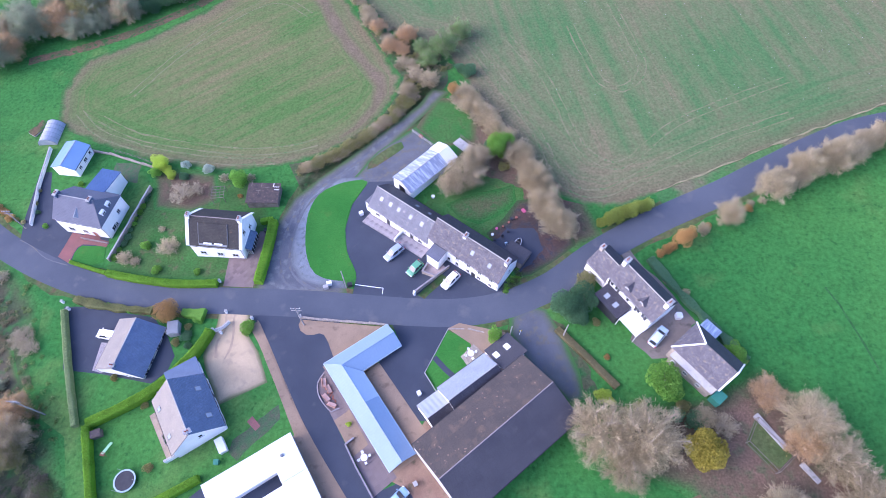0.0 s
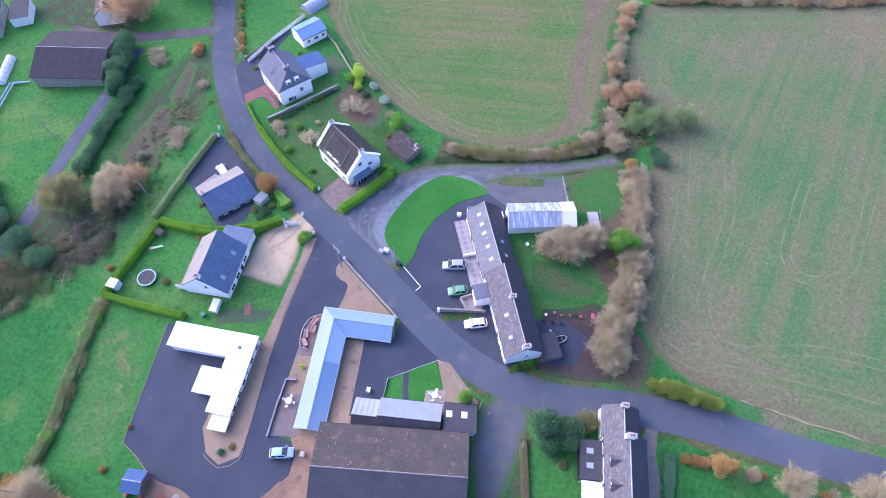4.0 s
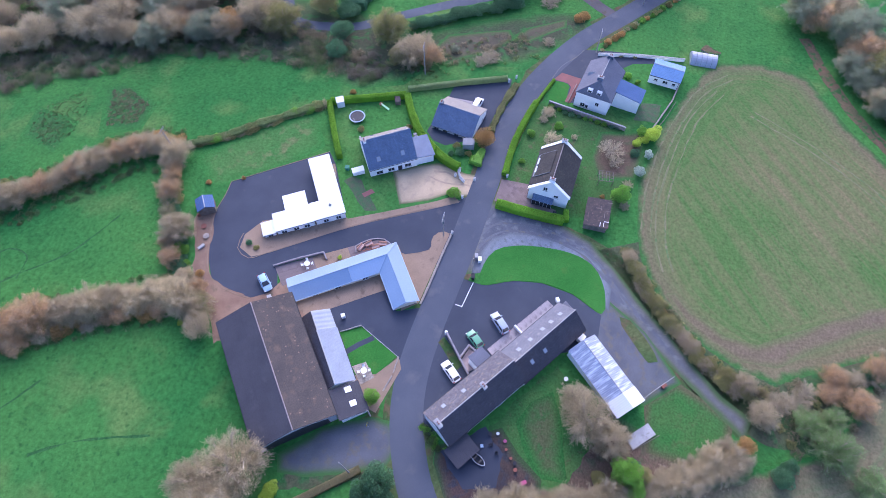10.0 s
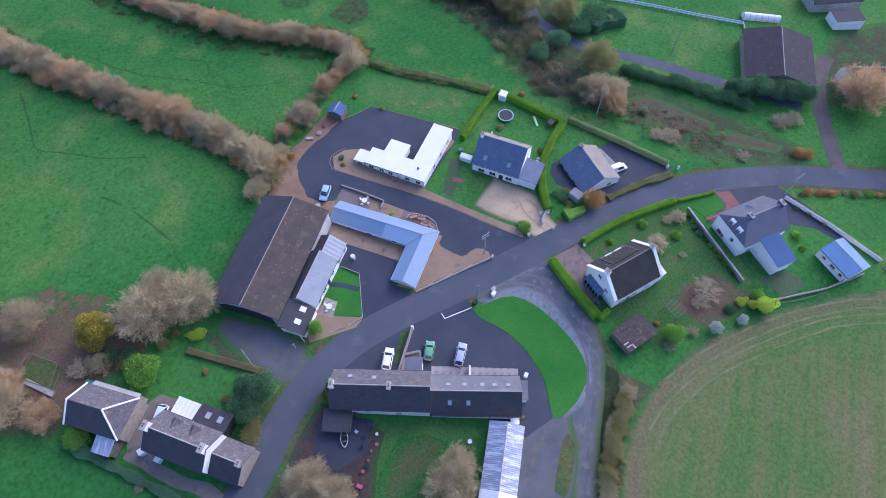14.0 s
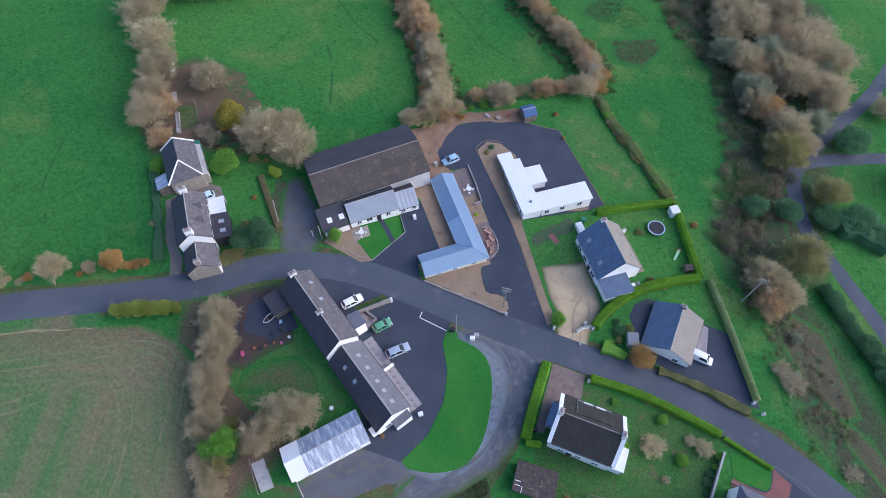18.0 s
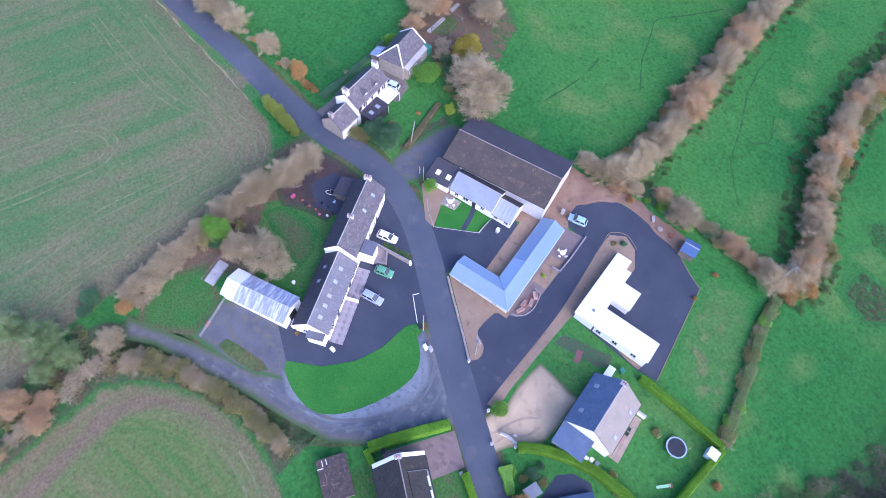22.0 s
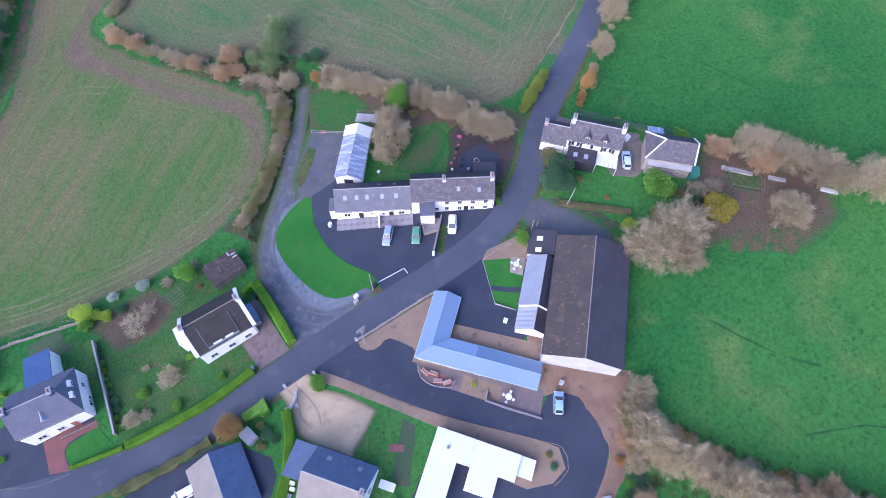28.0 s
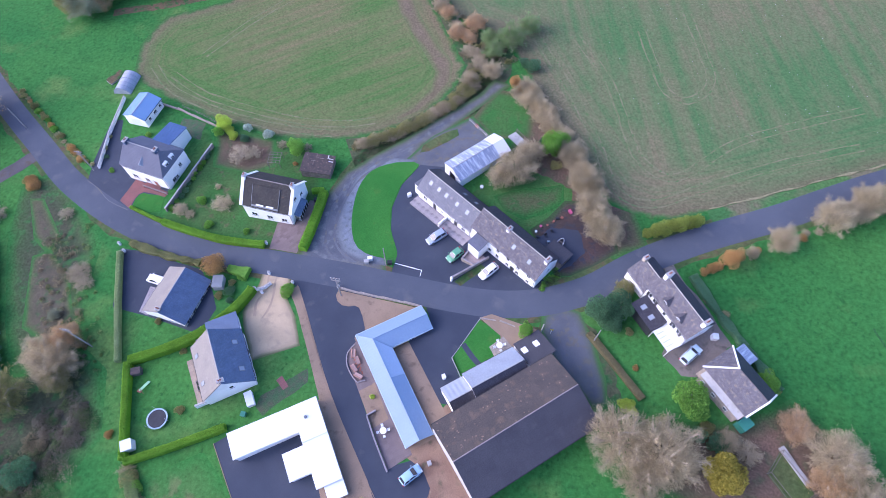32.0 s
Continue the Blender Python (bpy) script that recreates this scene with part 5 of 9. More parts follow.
lean_to(dh, -2.6, 1.7, 4.1, 10.4, 5.0, 4.0, "white_render", "blue_tile", "side_wing", label="white wing under a blue roof")
bm = bmesh.new()
box(bm, -0.8, 5.5, -5.5, -4.12, -0.8, 0.25)
part("entrance_terrace", bm, "red_paving", dh, "red brick entrance terrace")
for i in range(4):
    bm = bmesh.new()
    box(bm, -1.1 - 0.3 * i, -0.8 - 0.3 * i, -5.5, -4.12, -0.8, 0.08 - 0.17 * i)
    part("step", bm, "red_brick", dh)
bm = bmesh.new()
box(bm, -0.8, 5.5, -5.55, -5.42, 0.95, 1.05)
part("rail", bm, "paving", dh)
for i in range(16):
    bm = bmesh.new()
    box(bm, -0.75 + 0.41 * i, -0.6 + 0.41 * i, -5.54, -5.43, 0.25, 0.95)
    part("baluster", bm, "paving", dh)
gg, gf, gb, GL = gable_house("garage", "white garage with blue metal roof", (-86.8, 80.1), (-85.6, 87.3), 5.6, -7.8, -5.2, -4.2, roof="blue_bright", category="garage", windows=[("F", -2, 1.1, 0.9, 0.8), ("F", 0.3, 1.1, 1.2, 0.8), ("F", 2.4, 1.1, 0.8, 0.8)], doors=[("L", 0, 0, 2.4, 2.1, "white_paint")])

# garden house with blue slates; sun and shade are in its slopes' colours
eh, ef, eb, EL = gable_house("garden_house", "white house with blue slate roof and roof windows", (-47.2, 28.5), (-41.6, 19.5), 9.0, -4.8, -1.5, 2.95, roof="slate_blue", front_roof="slate_sunlit",
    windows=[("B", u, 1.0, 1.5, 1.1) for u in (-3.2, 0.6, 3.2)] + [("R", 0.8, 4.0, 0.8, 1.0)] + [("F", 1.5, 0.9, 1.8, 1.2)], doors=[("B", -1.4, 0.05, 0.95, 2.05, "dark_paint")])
chimney(eh, 4.8, 0, 6.6, 8.0, 0.6, 1.1)
for u, v in ((2.6, 1.5), (8.0, 1.5)):
    skylight(eb, u, v, 0.9, 1.1)
    skylight(ef, u, 0.9, 0.8, 1.1)
bm = bmesh.new()
prism(bm, [(-9.2, -1.2), (-5.1, -1.2), (-5.1, 4.3), (-9.2, 4.3)], -1.4, 2.7)
an = part("car_port", bm, "white_render", eh, "flat roofed annexe")
slope("annexe_roof", [(-9.5, 4.6, 2.75), (-9.5, -1.4, 2.75), (-4.85, -1.4, 3.2), (-4.85, 4.6, 3.2)], "slate_plain", an, 0.14)
hp = thing("house_patio", "patio of pale sandy slabs behind the house", "patio", pose(0, 0, 0), kind="structure")
for i in range(8):
    for j in range(3):
        x, y = -50.5 + 0.562 * (i * 1.14 + 0.57) - 0.827 * (j * 0.92 + 0.46), 25.9 - 0.827 * (i * 1.14 + 0.57) - 0.562 * (j * 0.92 + 0.46)
        bm = bmesh.new()
        box(bm, -0.56, 0.56, -0.45, 0.45, -0.3, 0.1 + 0.008 * ((i * 5 + j * 3) % 4))
        part("slab", bm, "sandy_slab", hp, m=pose(x, y, ground_z(x, y)) @ Matrix.Rotation(-math.atan(0.082), 4, "Y") @ Matrix.Rotation(radians(-55.8), 4, "Z"))

# roadside bungalow, its west slope coloured tan as sunlit, the other blue as shaded
fh, ff, fb, FL = gable_house("roadside_bungalow", "white bungalow with blue slate roof by the road", (-58.2, 41.8), (-60.0, 32.0), 9.2, -6.6, -4.35, -1.7, roof="slate_blue", front_roof="slate_sunlit",
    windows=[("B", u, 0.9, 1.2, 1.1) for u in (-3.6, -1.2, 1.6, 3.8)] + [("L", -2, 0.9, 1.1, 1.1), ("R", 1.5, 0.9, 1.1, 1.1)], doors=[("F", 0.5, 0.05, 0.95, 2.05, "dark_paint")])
chimney(fh, 4.5, 0, 4.4, 5.5, 0.6, 1.0, "slate_blue")

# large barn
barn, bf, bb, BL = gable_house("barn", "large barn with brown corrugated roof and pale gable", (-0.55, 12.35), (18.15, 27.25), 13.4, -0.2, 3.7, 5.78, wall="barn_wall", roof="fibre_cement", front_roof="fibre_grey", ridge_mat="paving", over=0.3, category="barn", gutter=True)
# Dark panel on the gable stands in for the unlit open interior.
bm = bmesh.new()
prof = [(-5.4, 0.0), (5.4, 0.0), (5.4, 3.2), (3.2, 4.2), (0, 4.7), (-3.2, 4.2), (-5.4, 3.2)]
va = [bm.verts.new((BL / 2 + 0.02, y, z)) for y, z in prof]
bm.faces.new(va)
r = bmesh.ops.extrude_face_region(bm, geom=bm.faces[:])
for q in r["geom"]:
    if isinstance(q, bmesh.types.BMVert):
        q.co.x += 0.05
part("barn_opening", bm, "dark_paint", barn, "dark panel for the unlit open end of the barn")
# dark lean-to roof at the barn's road corner, with two pale roof lights
dl = thing("barn_lean_to", "dark lean-to roof beside the barn with two pale roof lights", "lean-to", pose(10.4, 33.4, -0.6, 0, 0, 38.5))
bm = bmesh.new()
prism(bm, [(-1.9, -2.4), (3.2, -2.4), (3.2, 2.2), (-1.9, 2.2)], -0.9, 2.55)
part("wall", bm, "white_render", dl)
s = slope("roof_slope", [(3.5, 2.5, 2.72), (-2.0, 2.5, 2.72), (-2.0, -2.6, 4.05), (3.5, -2.6, 4.05)], "fibre_grey", dl)
for u in (2.05, 4.55):
    bm = bmesh.new()
    box(bm, u - 0.5, u + 0.5, 1.6, 2.75, 0.0, 0.08)
    part("roof_light", bm, "white_membrane", s, "white roof light")

# cottage against the barn; shade of the barn-side slopes is in their dark slate
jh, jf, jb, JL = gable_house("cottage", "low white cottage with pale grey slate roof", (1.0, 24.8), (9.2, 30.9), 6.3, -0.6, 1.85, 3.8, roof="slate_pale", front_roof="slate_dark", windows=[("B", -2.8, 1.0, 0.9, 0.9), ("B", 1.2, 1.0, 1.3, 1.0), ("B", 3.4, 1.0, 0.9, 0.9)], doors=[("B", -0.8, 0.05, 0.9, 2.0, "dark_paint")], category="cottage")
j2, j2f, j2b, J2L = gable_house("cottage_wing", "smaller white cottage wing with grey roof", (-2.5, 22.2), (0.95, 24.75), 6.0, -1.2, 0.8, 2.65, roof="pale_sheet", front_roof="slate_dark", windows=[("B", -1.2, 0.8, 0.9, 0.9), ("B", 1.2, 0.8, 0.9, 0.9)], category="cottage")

# farmhouse with dormers, stone wing, sunroom; back slopes darkened in colour for shade
kh, kf, kb, KL = gable_house("farmhouse", "white farmhouse with mossy slate roof and two dormers", (32.5, 48.2), (38.75, 39.4), 6.0, 2.0, 6.75, 9.2, roof="slate_dark", front_roof="slate_mossy_lit",
    windows=[("F", u, 3.1, 0.75, 1.2) for u in (-4.2, -3.1, -0.3, 2.4, 3.5)] + [("B", -2, 1.0, 1, 1.1), ("B", 2, 1.0, 1, 1.1)])
chimney(kh, -5.05, 0, 6.0, 8.3, 0.7, 1.4)
chimney(kh, 5.05, 0, 6.0, 8.3, 0.7, 1.4)
for u in (-1.6, 1.9):
    bm = bmesh.new()
    pr = [(u - 0.75, 4.9), (u + 0.75, 4.9), (u + 0.75, 5.6), (u, 6.4), (u - 0.75, 5.6)]
    va = [bm.verts.new((x, -2.5, z)) for x, z in pr]
    vb = [bm.verts.new((x, -0.4, z)) for x, z in pr]
    bm.faces.new(va)
    for i in range(5):
        j = (i + 1) % 5
        bm.faces.new((va[i], va[j], vb[j], vb[i]))
    d = part("dormer", bm, "slate_mossy_lit", kh, "small slate hung dormer")
    for s in (-1, 1):
        slope("dormer_roof", [(u + s * 0.95, -2.7, 5.5), (u + s * 0.95, -0.6, 5.5), (u, -0.2, 6.55), (u, -2.7, 6.55)], "slate_mossy_lit", d, 0.08)
    window(d, Matrix(((1, 0, 0, u), (0, -1, 0, -2.5), (0, 0, 1, 5.0), (0, 0, 0, 1))) @ pose(0, 0, 0, 0, 0, 0), 0.8, 0.7, sill=False)
for u in (-3.65, 2.95):
    for du in (-1.15, 1.15):
        bm = bmesh.new()
        box(bm, u + du - 0.24, u + du + 0.24, -3.17, -3.1, 3.05, 4.35)
        part("shutter", bm, "dark_paint", kh, "dark painted shutter")
sr, srr = lean_to(kh, -4.7, 1.0, -3.1, -6.3, 2.9, 2.4, "dark_paint", "slate_dark", "sunroom", label="dark sunroom with roof windows")
skylight(srr, 1.7, 1.0, 0.9, 1.1)
skylight(srr, 3.9, 1.0, 0.9, 1.1)
for i in range(5):
    bm = bmesh.new()
    box(bm, 1.25 + i * 0.86, 2.06 + i * 0.86, -6.2, -3.1, 2.35, 2.4)
    part("canopy_panel", bm, "white_membrane", kh, "translucent white canopy panel")
for x in (1.3, 5.5):
    bm = bmesh.new()
    tube(bm, (x, -6.1, -1), (x, -6.1, 2.35), 0.06)
    part("canopy_post", bm, "white_paint", kh)
kw, kwf, kwb, KWL = gable_house("farmhouse_wing", "stone ended wing of the farmhouse", (29.5, 52.5), (32.5, 48.25), 5.6, 1.6, 4.4, 6.6, wall="stone_wall", roof="slate_dark", front_roof="slate_mossy_lit", windows=[("F", -0.8, 1.0, 0.8, 0.9), ("F", 1.2, 1.0, 0.8, 0.9)])
bm = bmesh.new()
box(bm, -KWL / 2 + 0.1, KWL / 2, -2.84, -2.8, -1.4, 2.75)
part("front_render", bm, "white_render", kw, "white rendered front")
chimney(kw, -2.3, 0, 3.9, 5.9, 0.7, 1.0, "stone_wall")

# stone outbuilding with one hipped end; the dark slope carries shade in its colour
lo = thing("stone_outbuilding", "old stone outbuilding with hipped slate roof and white ridge tiles", "outbuilding", pose(44.6, 31.6, 2.7, 0, 0, -50.6))
bm = bmesh.new()
prism(bm, [(-4.7, -3.2), (4.7, -3.2), (4.7, 3.2), (-4.7, 3.2)], -1.5, 3.8)
part("wall", bm, "stone_wall", lo)
E, R0, HR = 3.75, 6.3, -1.6
slope("roof_slope", [(-5.0, -3.5, E), (4.9, -3.5, E), (4.9, 0, R0), (HR, 0, R0)], "slate_mossy_lit", lo)
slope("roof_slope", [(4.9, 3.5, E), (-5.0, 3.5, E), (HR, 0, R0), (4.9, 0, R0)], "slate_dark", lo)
slope("hip_slope", [(-5.0, 3.5, E), (-5.0, -3.5, E), (HR, 0, R0)], "slate_mossy_lit", lo)
for a, b in (((-5.0, -3.5, E), (HR, 0, R0)), ((-5.0, 3.5, E), (HR, 0, R0)), ((4.85, -3.5, E), (4.85, 0, R0)), ((4.85, 3.5, E), (4.85, 0, R0))):
    bm = bmesh.new()
    tube(bm, a, b, 0.15, n=8)
    part("hip_tile", bm, "white_render", lo, "white mortared hip")
bm = bmesh.new()
bm.faces.new([bm.verts.new(p) for p in ((4.7, -3.2, 3.8), (4.7, 3.2, 3.8), (4.7, 0, 6.15))])
part("gable", bm, "stone_wall", lo)
lean_to(lo, -4.2, -1.2, 3.2, 5.9, 3.4, 2.6, "weathered_wood", "tin_sheet", "cart_shed", label="tin roofed lean-to")
lean_to(lo, -4.0, 4.4, -3.2, -4.1, 3.0, 2.6, "stone_wall", "concrete", "canopy")
for i, u in enumerate((-3, -0.5, 2.2)):
    window(lo, Matrix(((1, 0, 0, u), (0, -1, 0, -4.12), (0, 0, 1, 0.9), (0, 0, 0, 1))), 0.8, 0.9, sill=False)
bm = bmesh.new()
prism(bm, [(4.8, -4.2), (6.6, -4.2), (6.6, -2.0), (4.8, -2.0)], -1.0, 1.9)
part("oil_tank", bm, "green_plastic", lo, "green plastic tank")

# metal roofed bungalow, L in plan
mh = thing("metal_bungalow", "L-shaped cream bungalow with pale blue metal roof", "bungalow", pose(-21.4, 32.5, -2.8, 0, 0, -55.3))
bm = bmesh.new()
prism(bm, [(0.3, 0.3), (22.0, 0.3), (22.0, 4.8), (4.8, 4.8), (4.8, 13.1), (0.3, 13.1)], -1.4, 2.35)
part("wall", bm, "cream_render", mh)
for x in (22.0,):
    bm = bmesh.new()
    bm.faces.new([bm.verts.new(p) for p in ((x, 0.3, 2.35), (x, 4.8, 2.35), (x, 2.5, 3.55))])
    part("gable", bm, "white_render", mh)
bm = bmesh.new()
bm.faces.new([bm.verts.new(p) for p in ((0.3, 13.1, 2.35), (4.8, 13.1, 2.35), (2.5, 13.1, 3.55))])
part("gable", bm, "white_render", mh)
E, R0 = 2.35, 3.65
# The outer slope is coloured darker to hold back the sun on it.
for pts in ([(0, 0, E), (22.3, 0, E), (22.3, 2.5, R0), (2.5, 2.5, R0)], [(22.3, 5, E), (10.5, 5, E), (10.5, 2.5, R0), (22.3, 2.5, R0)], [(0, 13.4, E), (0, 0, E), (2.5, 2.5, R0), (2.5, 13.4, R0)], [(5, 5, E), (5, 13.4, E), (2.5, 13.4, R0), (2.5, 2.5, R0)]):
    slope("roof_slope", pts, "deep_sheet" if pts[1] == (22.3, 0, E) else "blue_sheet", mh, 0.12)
slope("roof_slope", [(10.48, 5, E), (5, 5, E), (2.5, 2.5, R0), (10.48, 2.5, R0)], "pale_blue_sheet", mh, 0.12, "paler blue roof sheets by the corner")
for a, b in (((2.5, 2.5, R0), (22.3, 2.5, R0)), ((2.5, 2.5, R0), (2.5, 13.4, R0)), ((0, 0, E), (2.5, 2.5, R0)), ((5, 5, E), (2.5, 2.5, R0))):
    bm = bmesh.new()
    tube(bm, a, b, 0.09, n=6)
    part("ridge_flashing", bm, "blue_sheet", mh)
for a, b in (((0, -0.06, E - 0.1), (22.3, -0.06, E - 0.1)), ((22.3, 5.06, E - 0.1), (5.1, 5.06, E - 0.1)), ((-0.06, 0, E - 0.1), (-0.06, 13.4, E - 0.1)), ((5.06, 5.1, E - 0.1), (5.06, 13.4, E - 0.1))):
    bm = bmesh.new()
    tube(bm, a, b, 0.09, n=6)
    part("gutter", bm, "pale_blue", mh)
for u, w in ((3.2, 1.2), (7.0, 1.8), (11.5, 1.2), (15.5, 1.8), (19.5, 1.2)):
    window(mh, Matrix(((1, 0, 0, u), (0, -1, 0, 0.3), (0, 0, 1, 0.8), (0, 0, 0, 1))), w, 1.2)
for u in (8, 13.5, 18):
    window(mh, Matrix(((-1, 0, 0, u), (0, 1, 0, 4.8), (0, 0, 1, 0.9), (0, 0, 0, 1))), 1.2, 1.1)
for u in (3, 7, 10.5):
    window(mh, Matrix(((0, -1, 0, 0.3), (1, 0, 0, u), (0, 0, 1, 0.9), (0, 0, 0, 1))), 1.0, 1.1)
window(mh, Matrix(((0, 1, 0, 4.8), (-1, 0, 0, 9), (0, 0, 1, 0.9), (0, 0, 0, 1))), 1.2, 1.1)

# white bungalow under white flat roofs
wb = thing("white_bungalow", "white flat-roofed bungalow in stepped blocks", "bungalow", pose(-25.95, 20.4, -3.5, 0, 0, -58.3))
for x0, x1, y0, y1, h in ((0, 6.4, -4.3, 0, 2.75), (0, 4.5, -15.7, -4.32, 2.6), (6.42, 14.4, -4.3, 0, 2.6), (7.0, 11.6, -8.0, -4.32, 2.5), (14.42, 17.0, -3.1, 0, 2.2)):
    bm = bmesh.new()
    box(bm, x0 + 0.15, x1 - 0.15, y0 + 0.15, y1 - 0.15, -1.4, h)
    part("wall", bm, "white_render", wb)
    rs = slope("flat_roof", [(x0 - 0.1, y0 - 0.1, h + 0.12), (x1 + 0.1, y0 - 0.1, h + 0.12), (x1 + 0.1, y1 + 0.1, h + 0.2), (x0 - 0.1, y1 + 0.1, h + 0.2)], "white_membrane", wb, 0.18, "white roof membrane")
    bm = bmesh.new()
    tube(bm, (x0 - 0.1, y1 + 0.14, h), (x1 + 0.1, y1 + 0.14, h), 0.06)
    part("gutter", bm, "grey_plastic", wb)
for u in (1.6, 4.2, 8.2, 10.4, 12.9, 15.7):
    window(wb, Matrix(((-1, 0, 0, u), (0, 1, 0, -0.15), (0, 0, 1, 0.9), (0, 0, 0, 1))), 1.1, 1.1)
for v in (-13, -9, -5.5):
    window(wb, Matrix(((0, -1, 0, 0.15), (1, 0, 0, v), (0, 0, 1, 0.9), (0, 0, 0, 1))), 1.1, 1.1)
bm = bmesh.new()
tube(bm, (2.6, -2.6, 2.8), (2.6, -2.6, 3.25), 0.35, 0.2, 10)
part("roof_vent", bm, "grey_plastic", wb)

# small blue-roofed garden hut
hut, h1, h2, HL = gable_house("garden_hut", "small timber hut with blue roof", (-19.9, -7.7), (-22.4, -9.4), 3.2, -2.7, -0.6, 0.15, wall="weathered_wood", roof="blue_tile", category="hut", doors=[("B", 0, 0, 0.9, 1.9, "dark_paint")], gutter=False)
for s in (-1, 1):
    bm = bmesh.new()
    box(bm, s * 1.2 - 0.25, s * 1.2 + 0.25, 1.8, 2.3, -1, 0.9)
    part("brick_pier", bm, "red_brick", hut)

# flat shed beside the dormer house
fs = thing("flat_shed", "old shed with flat brown felt roof and loose boards", "shed", pose(-38.7, 70.9, -4.0, 0, 0, -1.5))
bm = bmesh.new()
box(bm, -3.3, 3.3, -2.3, 2.3, -0.8, 1.9)
part("wall", bm, "weathered_wood", fs)
s = slope("roof_slope", [(-3.5, -2.5, 2.0), (3.5, -2.5, 2.0), (3.5, 2.5, 2.35), (-3.5, 2.5, 2.35)], "felt_roof", fs, 0.1)
for i in range(9):
    bm = bmesh.new()
    u, v = random.uniform(0.5, 6.4), random.uniform(3.6, 4.8) if i < 6 else random.uniform(0.5, 4)
    box(bm, -0.5, 0.5, -0.06, 0.06, 0.0, 0.05, pose(u, v, 0, 0, 0, random.choice((0, 88, 8))))
    part("loose_board", bm, "weathered_wood" if i % 3 else "white_paint", s)

# far buildings
fb1, _, _, _ = gable_house("far_barn", "large dark roofed barn beyond the lane", (-131.3, 31.6), (-117.8, 43.5), 16.6, -11, -7.6, -5.4, wall="stone_wall", roof="felt_dark", category="barn")
fb4, _, _, _ = gable_house("far_farmhouse", "far grey rendered house under dark slates", (-155, 25.4), (-167, 32.6), 7.0, -13.9, -10.6, -8.4, wall="concrete", roof="slate_dark", windows=[("B", u, 1.0, 1.0, 1.1) for u in (-4.5, -1.5, 1.5, 4.5)])
fb2, _, _, _ = gable_house("old_cottage", "old white cottage with mossy dark roof", (-134, 51.5), (-153, 65.5), 7.0, -12, -9, -6.0, roof="felt_roof", category="cottage", windows=[("F", u, 1, 0.9, 0.9) for u in (-6, -2, 3, 7)])
fb3, _, _, _ = gable_house("distant_house", "distant white house with pale roof", (-116.5, -52), (-126, -45), 8, -10.5, -7.6, -5.6, roof="white_sheet", windows=[("B", u, 1, 1, 1) for u in (-3, 0, 3)])
rail = thing("field_fence", "low pale metal rails across the field", "fence", pose(0, 0, 0))
FENCE = [(-106, -9), (-110.8, -4.1), (-116.3, 2.0), (-120.4, 7.0), (-124.4, 12.0), (-128.5, 16.6), (-132.6, 21.1), (-129.7, 24.1)]
for (xa, ya), (xb, yb) in zip(FENCE, FENCE[1:]):
    for h, w in ((0.35, 0.0), (0.6, 0.8)):
        bm = bmesh.new()
        tube(bm, (xa + w, ya + w, ground_z(xa, ya) + h), (xb + w, yb + w, ground_z(xb, yb) + h), 0.2, n=5)
        part("rail", bm, "pale_blue", rail)
    bm = bmesh.new()
    box(bm, xa - 0.1, xa + 0.1, ya - 0.1, ya + 0.1, ground_z(xa, ya) - 0.3, ground_z(xa, ya) + 0.9)
    part("post", bm, "concrete", rail)

tn = thing("plastic_tunnel", "low white plastic garden tunnel", "tunnel", pose(-138.4, 22.6, ground_z(-138.4, 22.6), 0, 4.7 * 0.76, 139))
bm = bmesh.new()
loft(bm, [[(x, 1.3 * math.cos(math.pi * i / 10), 1.7 * math.sin(math.pi * i / 10) - 0.2) for i in range(11)] for x in (-5.2, 5.2)], close=True)
part("cover", bm, "white_membrane", tn)
for k in range(7):
    bm = bmesh.new()
    for i in range(10):
        a0, a1 = math.pi * i / 10, math.pi * (i + 1) / 10
        tube(bm, (-5.1 + 1.7 * k, 1.32 * math.cos(a0), 1.72 * math.sin(a0) - 0.2), (-5.1 + 1.7 * k, 1.32 * math.cos(a1), 1.72 * math.sin(a1) - 0.2), 0.04, n=5)
    part("hoop", bm, "grey_plastic", tn)

# ---- vehicles ----
for nm, c in (("white", (0.8, 0.8, 0.8)), ("silver", (0.34, 0.39, 0.48)), ("green", (0.12, 0.32, 0.18)), ("pale", (0.58, 0.7, 0.8)), ("blue", (0.34, 0.5, 0.68))):
    mat("car_" + nm, c, tuple(v * 0.97 for v in c), scale=2, fine=30, vary=0.02, bump=0, rough=0.25, spec=0.6)
mat("tyre", (0.02, 0.02, 0.02), (0.03, 0.03, 0.03), rough=0.9, vary=0.05)
mat("rim", (0.4, 0.4, 0.42), (0.35, 0.35, 0.37), rough=0.35, metal=0.7, vary=0.05)
mat("red_lamp", (0.4, 0.02, 0.02), (0.35, 0.02, 0.02), rough=0.2, vary=0.05)
mat("clear_lamp", (0.7, 0.7, 0.72), (0.65, 0.65, 0.68), rough=0.15, vary=0.05)


